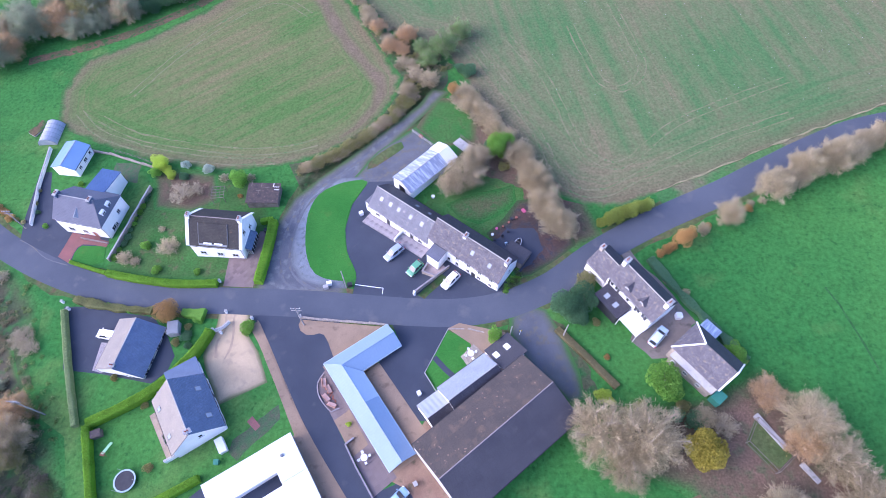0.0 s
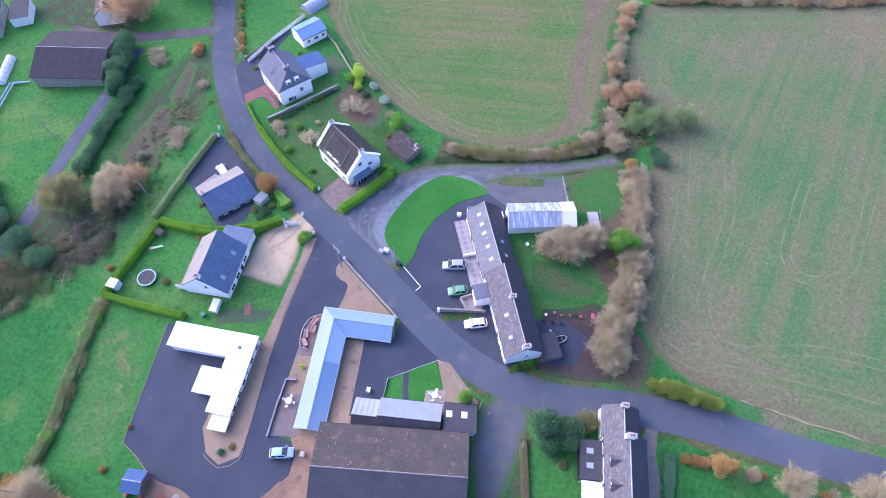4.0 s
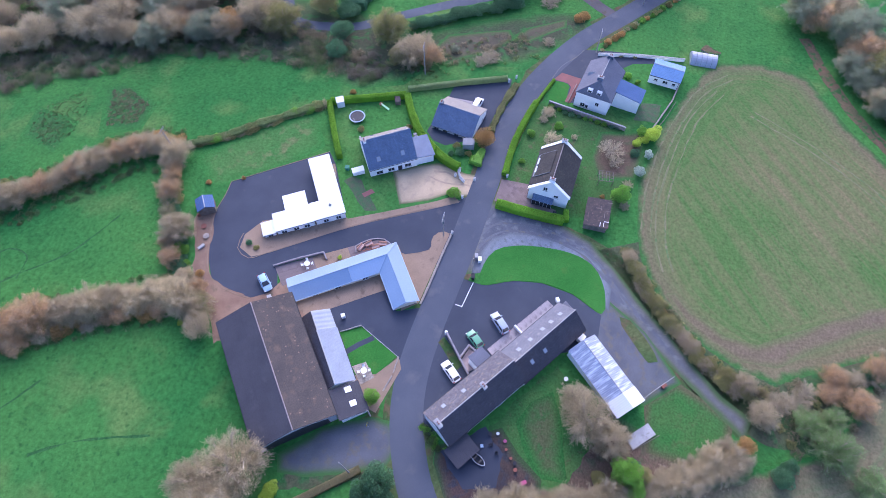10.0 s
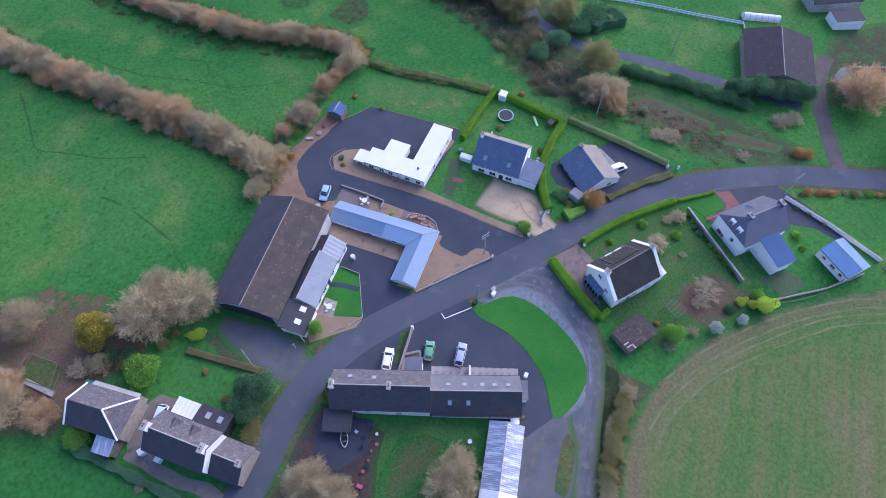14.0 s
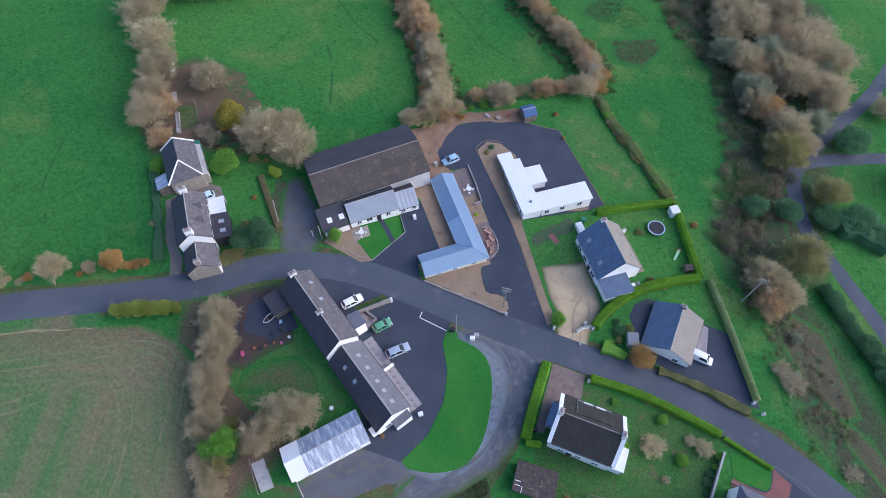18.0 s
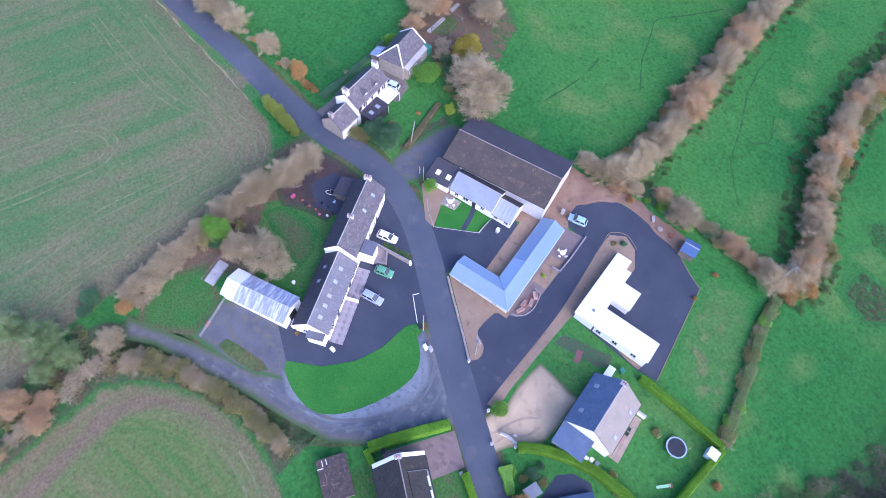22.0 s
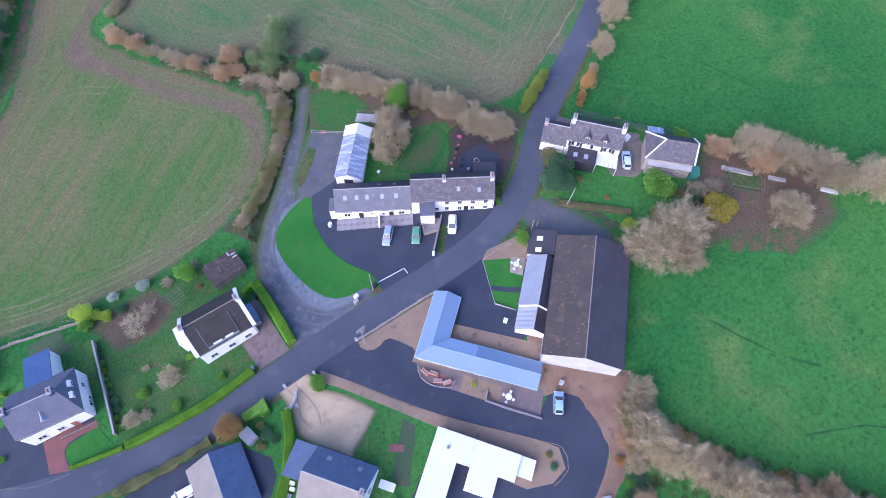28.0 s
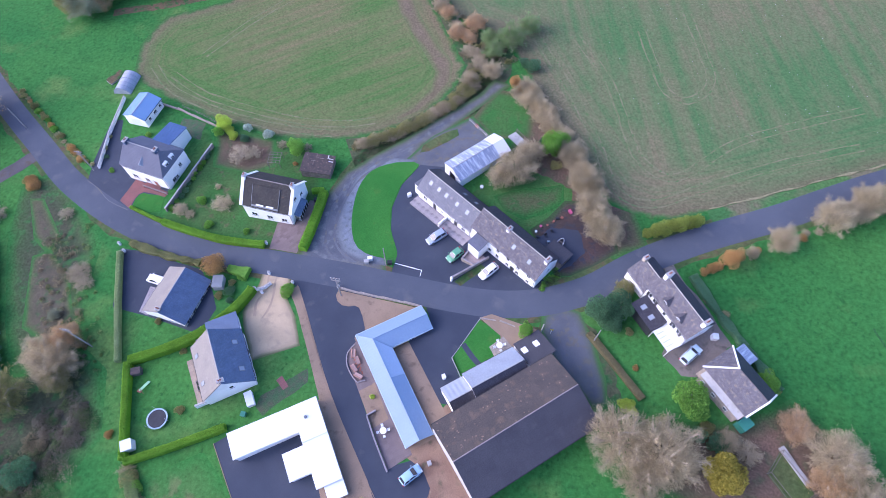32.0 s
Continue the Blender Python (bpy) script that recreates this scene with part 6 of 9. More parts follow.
def car(label, a, b, paint, L=4.3, W=1.78, H=1.5, van=False, group="parked cars"):
    """A car from its rear a to its front b, in plan."""
    a, b = Vector(a), Vector(b)
    mid = (a + b) / 2
    yaw = math.atan2(b.y - a.y, b.x - a.x)
    z = ground_z(mid.x, mid.y) + 0.03
    tilt = Matrix.Rotation(-math.atan(0.082), 4, "Y")
    ob = thing("car" if not van else "van", label, "car" if not van else "van", Matrix.Translation((mid.x, mid.y, z)) @ tilt @ Matrix.Rotation(yaw, 4, "Z"), group)
    h = L / 2
    w = W / 2

    def ring(x, wid, z0, z1):
        """Rounded cross section of the body at x."""
        k = []
        for cy, cz, a0 in ((wid - 0.12, z0 + 0.1, -90), (wid - 0.2, z1 - 0.2, 0), (-wid + 0.2, z1 - 0.2, 90), (-wid + 0.12, z0 + 0.1, 180)):
            r = (wid - abs(cy), abs((z0 if a0 in (-90, 180) else z1) - cz))
            for d in (0, 30, 60, 90):
                g = math.radians(a0 + d)
                k.append((x, cy + r[0] * math.cos(g), cz + r[1] * math.sin(g)))
        return k
    bm = bmesh.new()
    belt = 0.9 if not van else 1.0
    loft(bm, [ring(-h, w * 0.72, 0.4, belt - 0.16), ring(-h + 0.06, w * 0.86, 0.3, belt - 0.06), ring(-h + 0.2, w * 0.95, 0.25, belt), ring(-h * 0.4, w, 0.22, belt + 0.02), ring(h * 0.3, w, 0.22, belt), ring(h * 0.55, w * 0.98, 0.22, belt - 0.07),
              ring(h * 0.78, w * 0.95, 0.23, belt - 0.15), ring(h - 0.16, w * 0.86, 0.27, belt - 0.24), ring(h - 0.04, w * 0.7, 0.32, belt - 0.32), ring(h, w * 0.56, 0.38, belt - 0.38)])
    part("body", bm, paint, ob, smooth=True)
    x0, x1, x2, x3 = (-h + 0.15, -h + 0.6, h * 0.12, h * 0.55) if not van else (-h + 0.05, -h + 0.2, h * 0.3, h * 0.66)
    wl, wt = w * 0.95, w * 0.74
    low = [(x0, -wl * 0.92), (x3 - 0.06, -wl * 0.94), (x3 - 0.06, wl * 0.94), (x0, wl * 0.92)]
    top = [(x1, -wt), (x2, -wt), (x2, wt), (x1, wt)]
    bm = bmesh.new()
    va = [bm.verts.new((x, y, belt - 0.06)) for x, y in low]
    vb = [bm.verts.new((x, y, H)) for x, y in top]
    bm.faces.new(va[::-1])
    bm.faces.new(vb)
    for i in range(4):
        bm.faces.new((va[i], va[(i + 1) % 4], vb[(i + 1) % 4], vb[i]))
    bmesh.ops.bevel(bm, geom=[e for e in bm.edges if max(v.co.z for v in e.verts) > belt], offset=0.1, segments=3, affect="EDGES", profile=0.5)
    part("cabin", bm, paint, ob, smooth=True)

    def quad(name, pts, material):
        """A pane let into one side of the cabin, leaving the pillars."""
        p = [Vector(q) for q in pts]
        mid = sum(p, Vector()) / 4
        long = (p[1] - p[0]).length
        p = [mid + (q - mid) * (1 - 0.28 / max(1.2, long)) for q in p]
        n = (p[1] - p[0]).cross(p[2] - p[1]).normalized()
        if n.dot(mid - Vector((0, 0, 0.9))) < 0:
            n = -n
        bm = bmesh.new()
        va = [bm.verts.new(q + n * 0.012) for q in p]
        vb = [bm.verts.new(q - n * 0.04) for q in p]
        bm.faces.new(va)
        bm.faces.new(vb[::-1])
        for i in range(4):
            j = (i + 1) % 4
            bm.faces.new((va[i], vb[i], vb[j], va[j]))
        bmesh.ops.recalc_face_normals(bm, faces=bm.faces)
        part(name, bm, material, ob)
    quad("windscreen", [(x3 - 0.06, -wl * 0.94, belt - 0.06), (x3 - 0.06, wl * 0.94, belt - 0.06), (x2, wt, H), (x2, -wt, H)], "glass")
    quad("rear_window", [(x0, wl * 0.92, belt - 0.06), (x0, -wl * 0.92, belt - 0.06), (x1, -wt, H), (x1, wt, H)], "glass" if not van else paint)
    for s in (-1, 1):
        xm = (x1 + x2) / 2
        ym = s * wl * 0.93
        if not van:
            quad("side_window", [(x0 + 0.1, ym, belt - 0.06), (xm, ym, belt - 0.06), (xm, s * wt, H), (x1, s * wt, H)], "glass")
        quad("side_window", [(xm, ym, belt - 0.06), (x3 - 0.1, ym, belt - 0.06), (x2, s * wt, H), (xm, s * wt, H)], "glass")
        bm = bmesh.new()
        box(bm, x3 - 0.35, x3 - 0.2, s * (w + 0.1) - 0.09, s * (w + 0.1) + 0.09, belt, belt + 0.14)
        part("mirror", bm, paint, ob)
        bm = bmesh.new()
        box(bm, h - 0.24, h - 0.06, s * w * 0.72 - 0.17, s * w * 0.72 + 0.17, belt - 0.42, belt - 0.24)
        part("headlight", bm, "clear_lamp", ob)
        bm = bmesh.new()
        box(bm, -h - 0.01, -h + 0.15, s * w * 0.8 - 0.12, s * w * 0.8 + 0.12, belt - 0.28, belt - 0.05)
        part("tail_light", bm, "red_lamp", ob)
        for x in (-h * 0.6, h * 0.62):
            bm = bmesh.new()
            tube(bm, (x, s * (w - 0.2), 0.32), (x, s * (w + 0.02), 0.32), 0.32, n=14)
            t = part("wheel", bm, "tyre", ob)
            bm = bmesh.new()
            tube(bm, (x, s * (w + 0.02), 0.32), (x, s * (w + 0.04), 0.32), 0.2, n=10)
            part("rim", bm, "rim", t)
    return ob


car("white hatchback car parked on the tarmac yard", (3.0, 50.7), (0.0, 47.5), "car_white")
car("silver people carrier parked before the long house", (-8.0, 57.4), (-11.6, 54.2), "car_silver", L=4.6, H=1.68)
car("small dark green car parked by the porch", (-4.2, 53.4), (-6.8, 50.6), "car_green", L=3.8, H=1.55)
car("pale blue hatchback car on the driveway", (-8.6, 8.9), (-5.9, 11.6), "car_blue", L=4.0)
car("white delivery van beside the bungalow", (-62.9, 39.6), (-67.2, 40.4), "car_white", L=4.4, H=1.85, van=True)
car("pale blue saloon car on the farmhouse drive", (36.8, 34.8), (40.0, 38.1), "car_pale", L=4.5, H=1.45)

# ---- walls, fences, poles ----


def wall_line(name, label, pts, height, width, material, cap="concrete", category="wall", lift=0.0):
    ob = thing(name, label, category, pose(0, 0, 0))
    for (x0, y0), (x1, y1) in zip(pts, pts[1:]):
        L = math.hypot(x1 - x0, y1 - y0)
        n = max(1, int(L / 4))
        for i in range(n):
            xa, ya, xb, yb = (x0 + (x1 - x0) * i / n, y0 + (y1 - y0) * i / n, x0 + (x1 - x0) * (i + 1) / n, y0 + (y1 - y0) * (i + 1) / n)
            z = min(ground_z(xa, ya), ground_z(xb, yb)) + lift
            m = pose(xa, ya, z, 0, 0, math.degrees(math.atan2(yb - ya, xb - xa)))
            bm = bmesh.new()
            box(bm, 0, L / n, -width / 2, width / 2, -0.6, height)
            part("wall_run", bm, material, ob, m=m)
            if cap:
                bm = bmesh.new()
                box(bm, 0.004, L / n - 0.004, -width / 2 - 0.04, width / 2 + 0.04, height, height + 0.07)
                part("coping", bm, cap, ob, m=m)
    return ob


wall_line("boundary_wall", "tall grey rendered boundary wall", [(-69.9, 56.6), (-65.6, 75.2)], 1.3, 0.26, "stone_wall")
wall_line("boundary_wall", "white rendered boundary wall beside the drive", [(-91.0, 66.6), (-93.0, 77), (-94.2, 88.5)], 0.9, 0.32, "white_render")
wall_line("garden_wall", "low stone wall behind the vegetable beds", [(-88.3, 88.2), (-78.5, 85.8), (-69.5, 82.2), (-64.5, 80.2)], 0.8, 0.3, "stone_wall", None)
wall_line("terrace_wall", "low grey terrace wall with a flat top", [(-11.3, 10.2), (-14.6, 15.3), (-16.6, 18.8), (-15.2, 19.9)], 0.7, 0.2, "terrace_stone", "terrace_stone")
wall_line("front_wall", "low stone wall along the road before the bungalow", [(-10.3, 40.4), (-14, 40.9), (-18.5, 41.4), (-23, 41.9), (-27.2, 42.5)], 0.5, 0.4, "stone_wall", None)
wall_line("lawn_wall", "low edging wall along the cottage lawn", [(0.9, 39.2), (-3.3, 31.0)], 0.2, 0.1, "concrete", None)
wall_line("lawn_wall", "thin concrete wall at the end of the lawn", [(-3.3, 31.0), (-1.2, 27.6)], 0.5, 0.1, "concrete", None)
strip("lawn_path", [(2.6, 29.6), (0.4, 31.6), (-1.6, 33.9)], 1.0, 0.075, "tarmac_new", "dark path across the lawn", "path")
wall_line("lawn_wall", "low white edging wall on the road side of the lawn", [(0.9, 39.3), (4.6, 39.2), (7.6, 38.4)], 0.3, 0.25, "stone_wall", None)
wall_line("patio_wall", "short white patio wall", [(-45.3, 17.7), (-47.6, 16.3)], 1.4, 0.3, "white_render")
wall_line("trough_wall", "pale concrete trough wall in the wood", [(51.5, 22.5), (54.8, 17.3)], 0.5, 0.9, "concrete", None)
wall_line("trough_wall", "low broken concrete wall in the wood", [(56.5, 14.8), (58.4, 12.0)], 0.4, 0.8, "concrete", None)
wall_line("white_board", "white board lying by the hedge", [(61.8, 6.4), (63.6, 3.6)], 0.3, 0.9, "white_membrane", None)

# kerbs along the tarmac
for pts in ([(-29.0, -7.1), (-42.5, 10.7)], [(-28.9, -7.0), (-25.4, -6.7), (-20.7, -6.9)], [(-20.7, -6.9), (-10.5, -3.5), (-6.0, -0.5), (-4.2, 3.4), (-3.6, 8.7)], [(-35.9, 42.3), (-32.7, 36.6), (-24.3, 22.0), (-14.0, 7.8), (-11.9, 4.6), (-13.6, 1.5), (-17.2, 1.2)], [(-27.3, 42.1), (-27.55, 41), (-27.05, 39.85), (-25.9, 39.05), (-24.6, 38.95), (-23.4, 39.25), (-22.4, 38.9), (-21.4, 37.3), (-20.25, 34.6), (-20.6, 32.6)]):
    strip("kerb", pts, 0.11, 0.08, "brown_gravel", "thin sandy stone kerb", "kerb", step=1.5)
ky = strip("yard_line", [(-17.3, 49.2), (-12.4, 48.3), (-11.7, 48.2), (-11.8, 46.9)], 0.14, 0.07, "white_paint", "thin white kerb line on the tarmac", "kerb", step=0.8)


def pole(x, y, h, label, arm=True, box_on=False, lean=(0, 0)):
    z = ground_z(x, y)
    ob = thing("utility_pole", label, "pole", pose(x, y, z, lean[0], lean[1], 0))
    bm = bmesh.new()
    tube(bm, (0, 0, -0.5), (0, 0, h), 0.14, 0.1, 8)
    part("post", bm, "pale_wood", ob)
    if arm:
        for k in (0.25, 1.1):
            bm = bmesh.new()
            box(bm, -0.9, 0.9, -0.06, 0.06, h - k - 0.06, h - k + 0.06)
            part("crossarm", bm, "pale_wood", ob)
        for u in (-0.8, -0.3, 0.3, 0.8):
            bm = bmesh.new()
            tube(bm, (u, 0, h - 0.2), (u, 0, h + 0.05), 0.05, 0.04, 6)
            part("insulator", bm, "white_paint", ob)
    if box_on:
        bm = bmesh.new()
        tube(bm, (0.35, 0, h - 2.2), (0.35, 0, h - 1.3), 0.28, n=10)
        part("transformer", bm, "grey_plastic", ob)
    return ob


pole(-26.5, 41.0, 8.0, "wooden electricity pole with transformer at the road", box_on=True)
pole(-19.0, 48.6, 7.0, "plain wooden telephone pole by the lawn", arm=False)
pole(-72.8, 25.0, 9.5, "tall wooden electricity pole beside the hedge")
pole(21.8, 37.2, 7.5, "leaning wooden pole by the hedge", arm=False, lean=(6, -4))
pole(-33.3, -22.0, 8.5, "wooden electricity pole in the hedgerow")
pole(-105, 19.5, 9.0, "wooden pole in the far field", arm=False)
pole(-92.2, 66.0, 7.0, "wooden pole at the corner of the drive")
pole(-116, 77, 7.0, "wooden pole by the road", arm=False)
pole(12.2, 37.6, 4.5, "slim pole with yellow sign at the junction", arm=False)
sg = thing("road_sign", "small yellow road sign on a white post", "sign", pose(14.0, 37.8, ground_z(14, 37.8)))
bm = bmesh.new(); tube(bm, (0, 0, -0.3), (0, 0, 2.2), 0.05); part("post", bm, "white_paint", sg)
bm = bmesh.new(); box(bm, -0.3, 0.3, -0.02, 0.02, 1.6, 2.2); part("plate", bm, "leaf_yellow", sg)


# gate piers, boxes, bins
def block(name, label, category, x, y, w, d, h, material, yaw=0, group="", top=None):
    ob = thing(name, label, category, pose(x, y, ground_z(x, y), 0, 0, yaw), group)
    bm = bmesh.new()
    v = box(bm, -w / 2, w / 2, -d / 2, d / 2, -0.3, h)
    bmesh.ops.bevel(bm, geom=bm.edges[:], offset=min(0.04, w / 6), segments=1, affect="EDGES")
    part("body", bm, material, ob)
    bm = bmesh.new()
    box(bm, -w / 2 - 0.04, w / 2 + 0.04, -d / 2 - 0.04, d / 2 + 0.04, h, h + 0.08)
    part("top", bm, top or material, ob)
    return ob


block("flat_annexe", "flat roofed grey annexe beside the far house", "annexe", -157.0, 36.8, 8.0, 5.0, 2.9, "white_render", 149, top="fibre_grey")
for x, y in ((-45.0, 50.9), (-36.9, 42.6), (-42.5, 39.8), (-44.2, 40.4), (-75.2, 45.9), (-42.3, 44.1), (-77.0, 47.5), (-27.4, 42.6)):
    block("gate_pier", "white rendered gate pier", "pier", x, y, 0.42, 0.42, 0.95, "white_render", group="gate piers", top="concrete")
wall_line("entrance_wall", "short white curved entrance wall", [(-43.9, 40.1), (-42.2, 40.9), (-41.2, 42.0)], 0.9, 0.3, "white_render")
for x, y, c in ((-22.4, 49.4, "white_render"), (-23.0, 48.6, "concrete"), (-18.3, 48.9, "dark_paint")):
    block("service_cabinet", "small roadside service cabinet", "cabinet", x, y, 0.9, 0.6, 1.0, c, 12, group="roadside cabinets")
block("oil_tank", "large grey plastic oil tank beside the bungalow", "tank", -51.8, 40.7, 2.0, 2.6, 1.7, "concrete", 10, top="grey_plastic")
for i, (x, y) in enumerate(((-50.7, 28.8), (-50.2, 29.6), (-51.6, 28.2))):
    block("wheelie_bin", "wheelie bin beside the annexe", "bin", x, y, 0.6, 0.7, 1.05, "white_paint" if i < 2 else "grey_plastic", 30, "bins")
block("garden_store", "long white garden store", "store", -38.2, 18.9, 2.6, 1.3, 1.2, "white_sheet", -58)
block("compost_bin", "small green compost bin", "bin", -38.6, 16.2, 0.8, 0.8, 0.8, "green_plastic")
block("garden_shed", "small pale garden shed in the hedge corner", "shed", -57.2, 8.2, 1.8, 1.8, 1.9, "white_sheet", 28)
block("wheelie_bin", "black wheelie bin by the hedge", "bin", -37.2, 62.3, 0.6, 0.7, 1.05, "dark_paint", 0, "bins")
block("wheelie_bin", "wheelie bin beside the cottage", "bin", -4.2, 27.2, 0.6, 0.7, 1.05, "white_paint", 30, "bins")
block("wheelie_bin", "wheelie bin by the farmhouse fence", "bin", 40.9, 41.2 + 1.6, 0.9, 0.9, 1.05, "white_paint", 30, "bins")
block("wheelie_bin", "wheelie bin by the drive gravel", "bin", -4.5, 12.4, 0.6, 0.7, 1.05, "concrete", 30, "bins")
block("water_tank", "pale tank beside the outbuilding", "tank", 42.6, 40.2, 1.0, 1.0, 1.1, "white_paint")
block("salt_bin", "pale box beside the wing", "box", -17.2, 65.6, 0.8, 0.6, 0.9, "white_paint", 30)
block("box", "white box in the wing corner", "box", -10.4, 70.8, 1.4, 1.0, 1.2, "white_render", -35)
block("toy_car", "purple toy car on the yard wall", "toy", 16.6, 64.6, 0.5, 0.9, 0.4, "toy_pink", 35)
block("planter", "stone planter on the gravel", "planter", -12.0, -5.5, 0.5, 1.4, 0.35, "concrete", 60)
block("playhouse", "small brown wooden playhouse", "playhouse", -61.4, 21.2, 1.7, 1.3, 1.2, "weathered_wood", 20, top="felt_roof")

# trampoline, slide
tr = thing("trampoline", "round garden trampoline with pale blue rim", "trampoline", pose(-54.0, 13.4, ground_z(-54, 13.4)))
bm = bmesh.new()
n = 28
for r0, r1, z in ((1.62, 1.86, 0.75),):
    rows = [[(r * math.cos(6.2832 * i / n), r * math.sin(6.2832 * i / n), zz) for i in range(n)] for r, zz in ((r0, z), (r1, z), (r1, z - 0.08), (r0, z - 0.08))]
    vs = [[bm.verts.new(p) for p in row] for row in rows]
    for k in range(4):
        for i in range(n):
            j = (i + 1) % n
            bm.faces.new((vs[k][i], vs[k][j], vs[(k + 1) % 4][j], vs[(k + 1) % 4][i]))
part("rim", bm, "pale_blue", tr)
bm = bmesh.new()
prism(bm, [(1.63 * math.cos(6.2832 * i / n), 1.63 * math.sin(6.2832 * i / n)) for i in range(n)], 0.68, 0.71)
part("mat", bm, "dark_paint", tr)
for i in range(6):
    a = 6.2832 * i / 6
    bm = bmesh.new()
    tube(bm, (1.75 * math.cos(a), 1.75 * math.sin(a), -0.2), (1.75 * math.cos(a), 1.75 * math.sin(a), 0.68), 0.04)
    part("leg", bm, "rim", tr)
    if i % 2 == 0:
        bm = bmesh.new()
        tube(bm, (1.95 * math.cos(a), 1.95 * math.sin(a), 0), (1.95 * math.cos(a), 1.95 * math.sin(a), 2.1), 0.035)
        part("net_pole", bm, "rim", tr)
sl = thing("garden_slide", "children's slide with pale green chute", "slide", pose(-59.0, 18.0, ground_z(-59, 18), 0, 0, 75))
bm = bmesh.new(); box(bm, -1.2, 1.2, -0.25, 0.25, 0, 0.08, pose(0.8, 0, 0.6, 0, 24, 0)); part("chute", bm, "lime_plastic", sl)
for s in (-1, 1):
    bm = bmesh.new(); tube(bm, (-0.4, s * 0.35, -0.1), (-0.2, s * 0.2, 1.3), 0.05); part("ladder_leg", bm, "red_brick", sl)
bm = bmesh.new(); box(bm, -0.6, 0.0, -0.4, 0.4, 1.0, 1.08); part("platform", bm, "red_brick", sl)

# garden furniture on the terraces


def table_set(x, y, label):
    ob = thing("garden_table", label, "table", pose(x, y, ground_z(x, y) + 0.07, 0, 0, 20))
    bm = bmesh.new(); tube(bm, (0, 0, 0.7), (0, 0, 0.76), 0.6, n=16); part("tabletop", bm, "white_paint", ob)
    bm = bmesh.new(); tube(bm, (0, 0, -0.1), (0, 0, 0.7), 0.07); part("leg", bm, "white_paint", ob)
    for i in range(4):
        a = 1.57 * i + 0.4
        c = thing("garden_chair", "white garden chair at a round table", "chair", pose(x + 0.95 * math.cos(a), y + 0.95 * math.sin(a), ground_z(x, y) + 0.07, 0, 0, math.degrees(a)), "garden chairs")
        bm = bmesh.new(); box(bm, -0.22, 0.22, -0.22, 0.22, 0.42, 0.47); part("seat", bm, "white_paint", c)
        bm = bmesh.new(); box(bm, 0.18, 0.22, -0.22, 0.22, 0.47, 0.9); part("backrest", bm, "white_paint", c)
        for u in (-0.19, 0.19):
            for v in (-0.19, 0.19):
                bm = bmesh.new(); tube(bm, (u, v, -0.05), (u, v, 0.42), 0.02, n=5); part("leg", bm, "white_paint", c)


table_set(-13.2, 16.6, "round white garden table on the terrace")
table_set(5.0, 34.2, "round white garden table on the cottage patio")
area("cottage_patio", [(3.2, 33.9), (5.6, 36.2), (7.4, 34.3), (4.6, 31.8)], 0.075, "stone_wall", "small dark stone patio", "patio")
for x, y, a in ((-20.4, 28.4, 120), (-20.7, 26.9, 135), (-19.6, 25.6, 160), (-21.4, 29.6, 100)):
    so = thing("garden_sofa", "pinkish rattan garden sofa with cushion", "sofa", pose(x, y, ground_z(x, y) + 0.07, 0, 0, a), "rattan sofas")
    bm = bmesh.new(); box(bm, -0.8, 0.8, -0.35, 0.35, 0, 0.4); part("seat", bm, "rattan", so)
    bm = bmesh.new(); box(bm, -0.8, 0.8, 0.25, 0.4, 0.4, 0.8); part("backrest", bm, "rattan", so)
    bm = bmesh.new(); box(bm, -0.75, 0.75, -0.33, 0.24, 0.4, 0.48); part("cushion", bm, "salmon_cloth", so)
strip("seat_ring", [(-21.6, 31.4), (-22.6, 29.6), (-22.0, 27.0), (-19.6, 24.4), (-18.2, 25.0)], 0.2, 0.35, "terrace_stone", "low curved grey wall round the seating corner", "wall", step=0.8)
fr = thing("patio_frame", "red climbing frame lying on the patio", "frame", pose(-48.6, 22.6, ground_z(-48.6, 22.6) + 0.06, 0, 0, 30))
for x0, x1, y0, y1 in ((-1.1, 1.1, -0.7, -0.6), (-1.1, 1.1, 0.6, 0.7), (-1.1, -1.0, -0.6, 0.6), (1.0, 1.1, -0.6, 0.6), (-0.05, 0.05, -0.6, 0.6)):
    bm = bmesh.new(); box(bm, x0, x1, y0, y1, 0.3, 0.4); part("bar", bm, "toy_pink", fr)
for x in (-1.05, 1.05):
    for y in (-0.65, 0.65):
        bm = bmesh.new(); tube(bm, (x, y, -0.1), (x, y, 0.3), 0.04); part("leg", bm, "toy_pink", fr)

# polytunnel
pt = thing("polytunnel", "pale plastic polytunnel over hoops", "polytunnel", pose(-95.6, 93.1, ground_z(-95.6, 93.1), 0, 0, 90))
bm = bmesh.new()
rows = [[(x, 2.3 * math.cos(math.pi * i / 12), 2.1 * math.sin(math.pi * i / 12) - 0.2) for i in range(13)] for x in (-3.2, 3.2)]
loft(bm, rows, close=True)
part("cover", bm, "poly_film", pt)
for k in range(6):
    bm = bmesh.new()
    x = -3.2 + k * 1.28
    for i in range(12):
        a0, a1 = math.pi * i / 12, math.pi * (i + 1) / 12
        tube(bm, (x, 2.33 * math.cos(a0), 2.13 * math.sin(a0) - 0.2), (x, 2.33 * math.cos(a1), 2.13 * math.sin(a1) - 0.2), 0.04, n=5)
    part("hoop", bm, "grey_plastic", pt)
block("raised_bed", "raised bed of bare red earth", "bed", -99.8, 95.2, 4.5, 2.4, 0.4, "concrete", 60, top="leaf_litter")

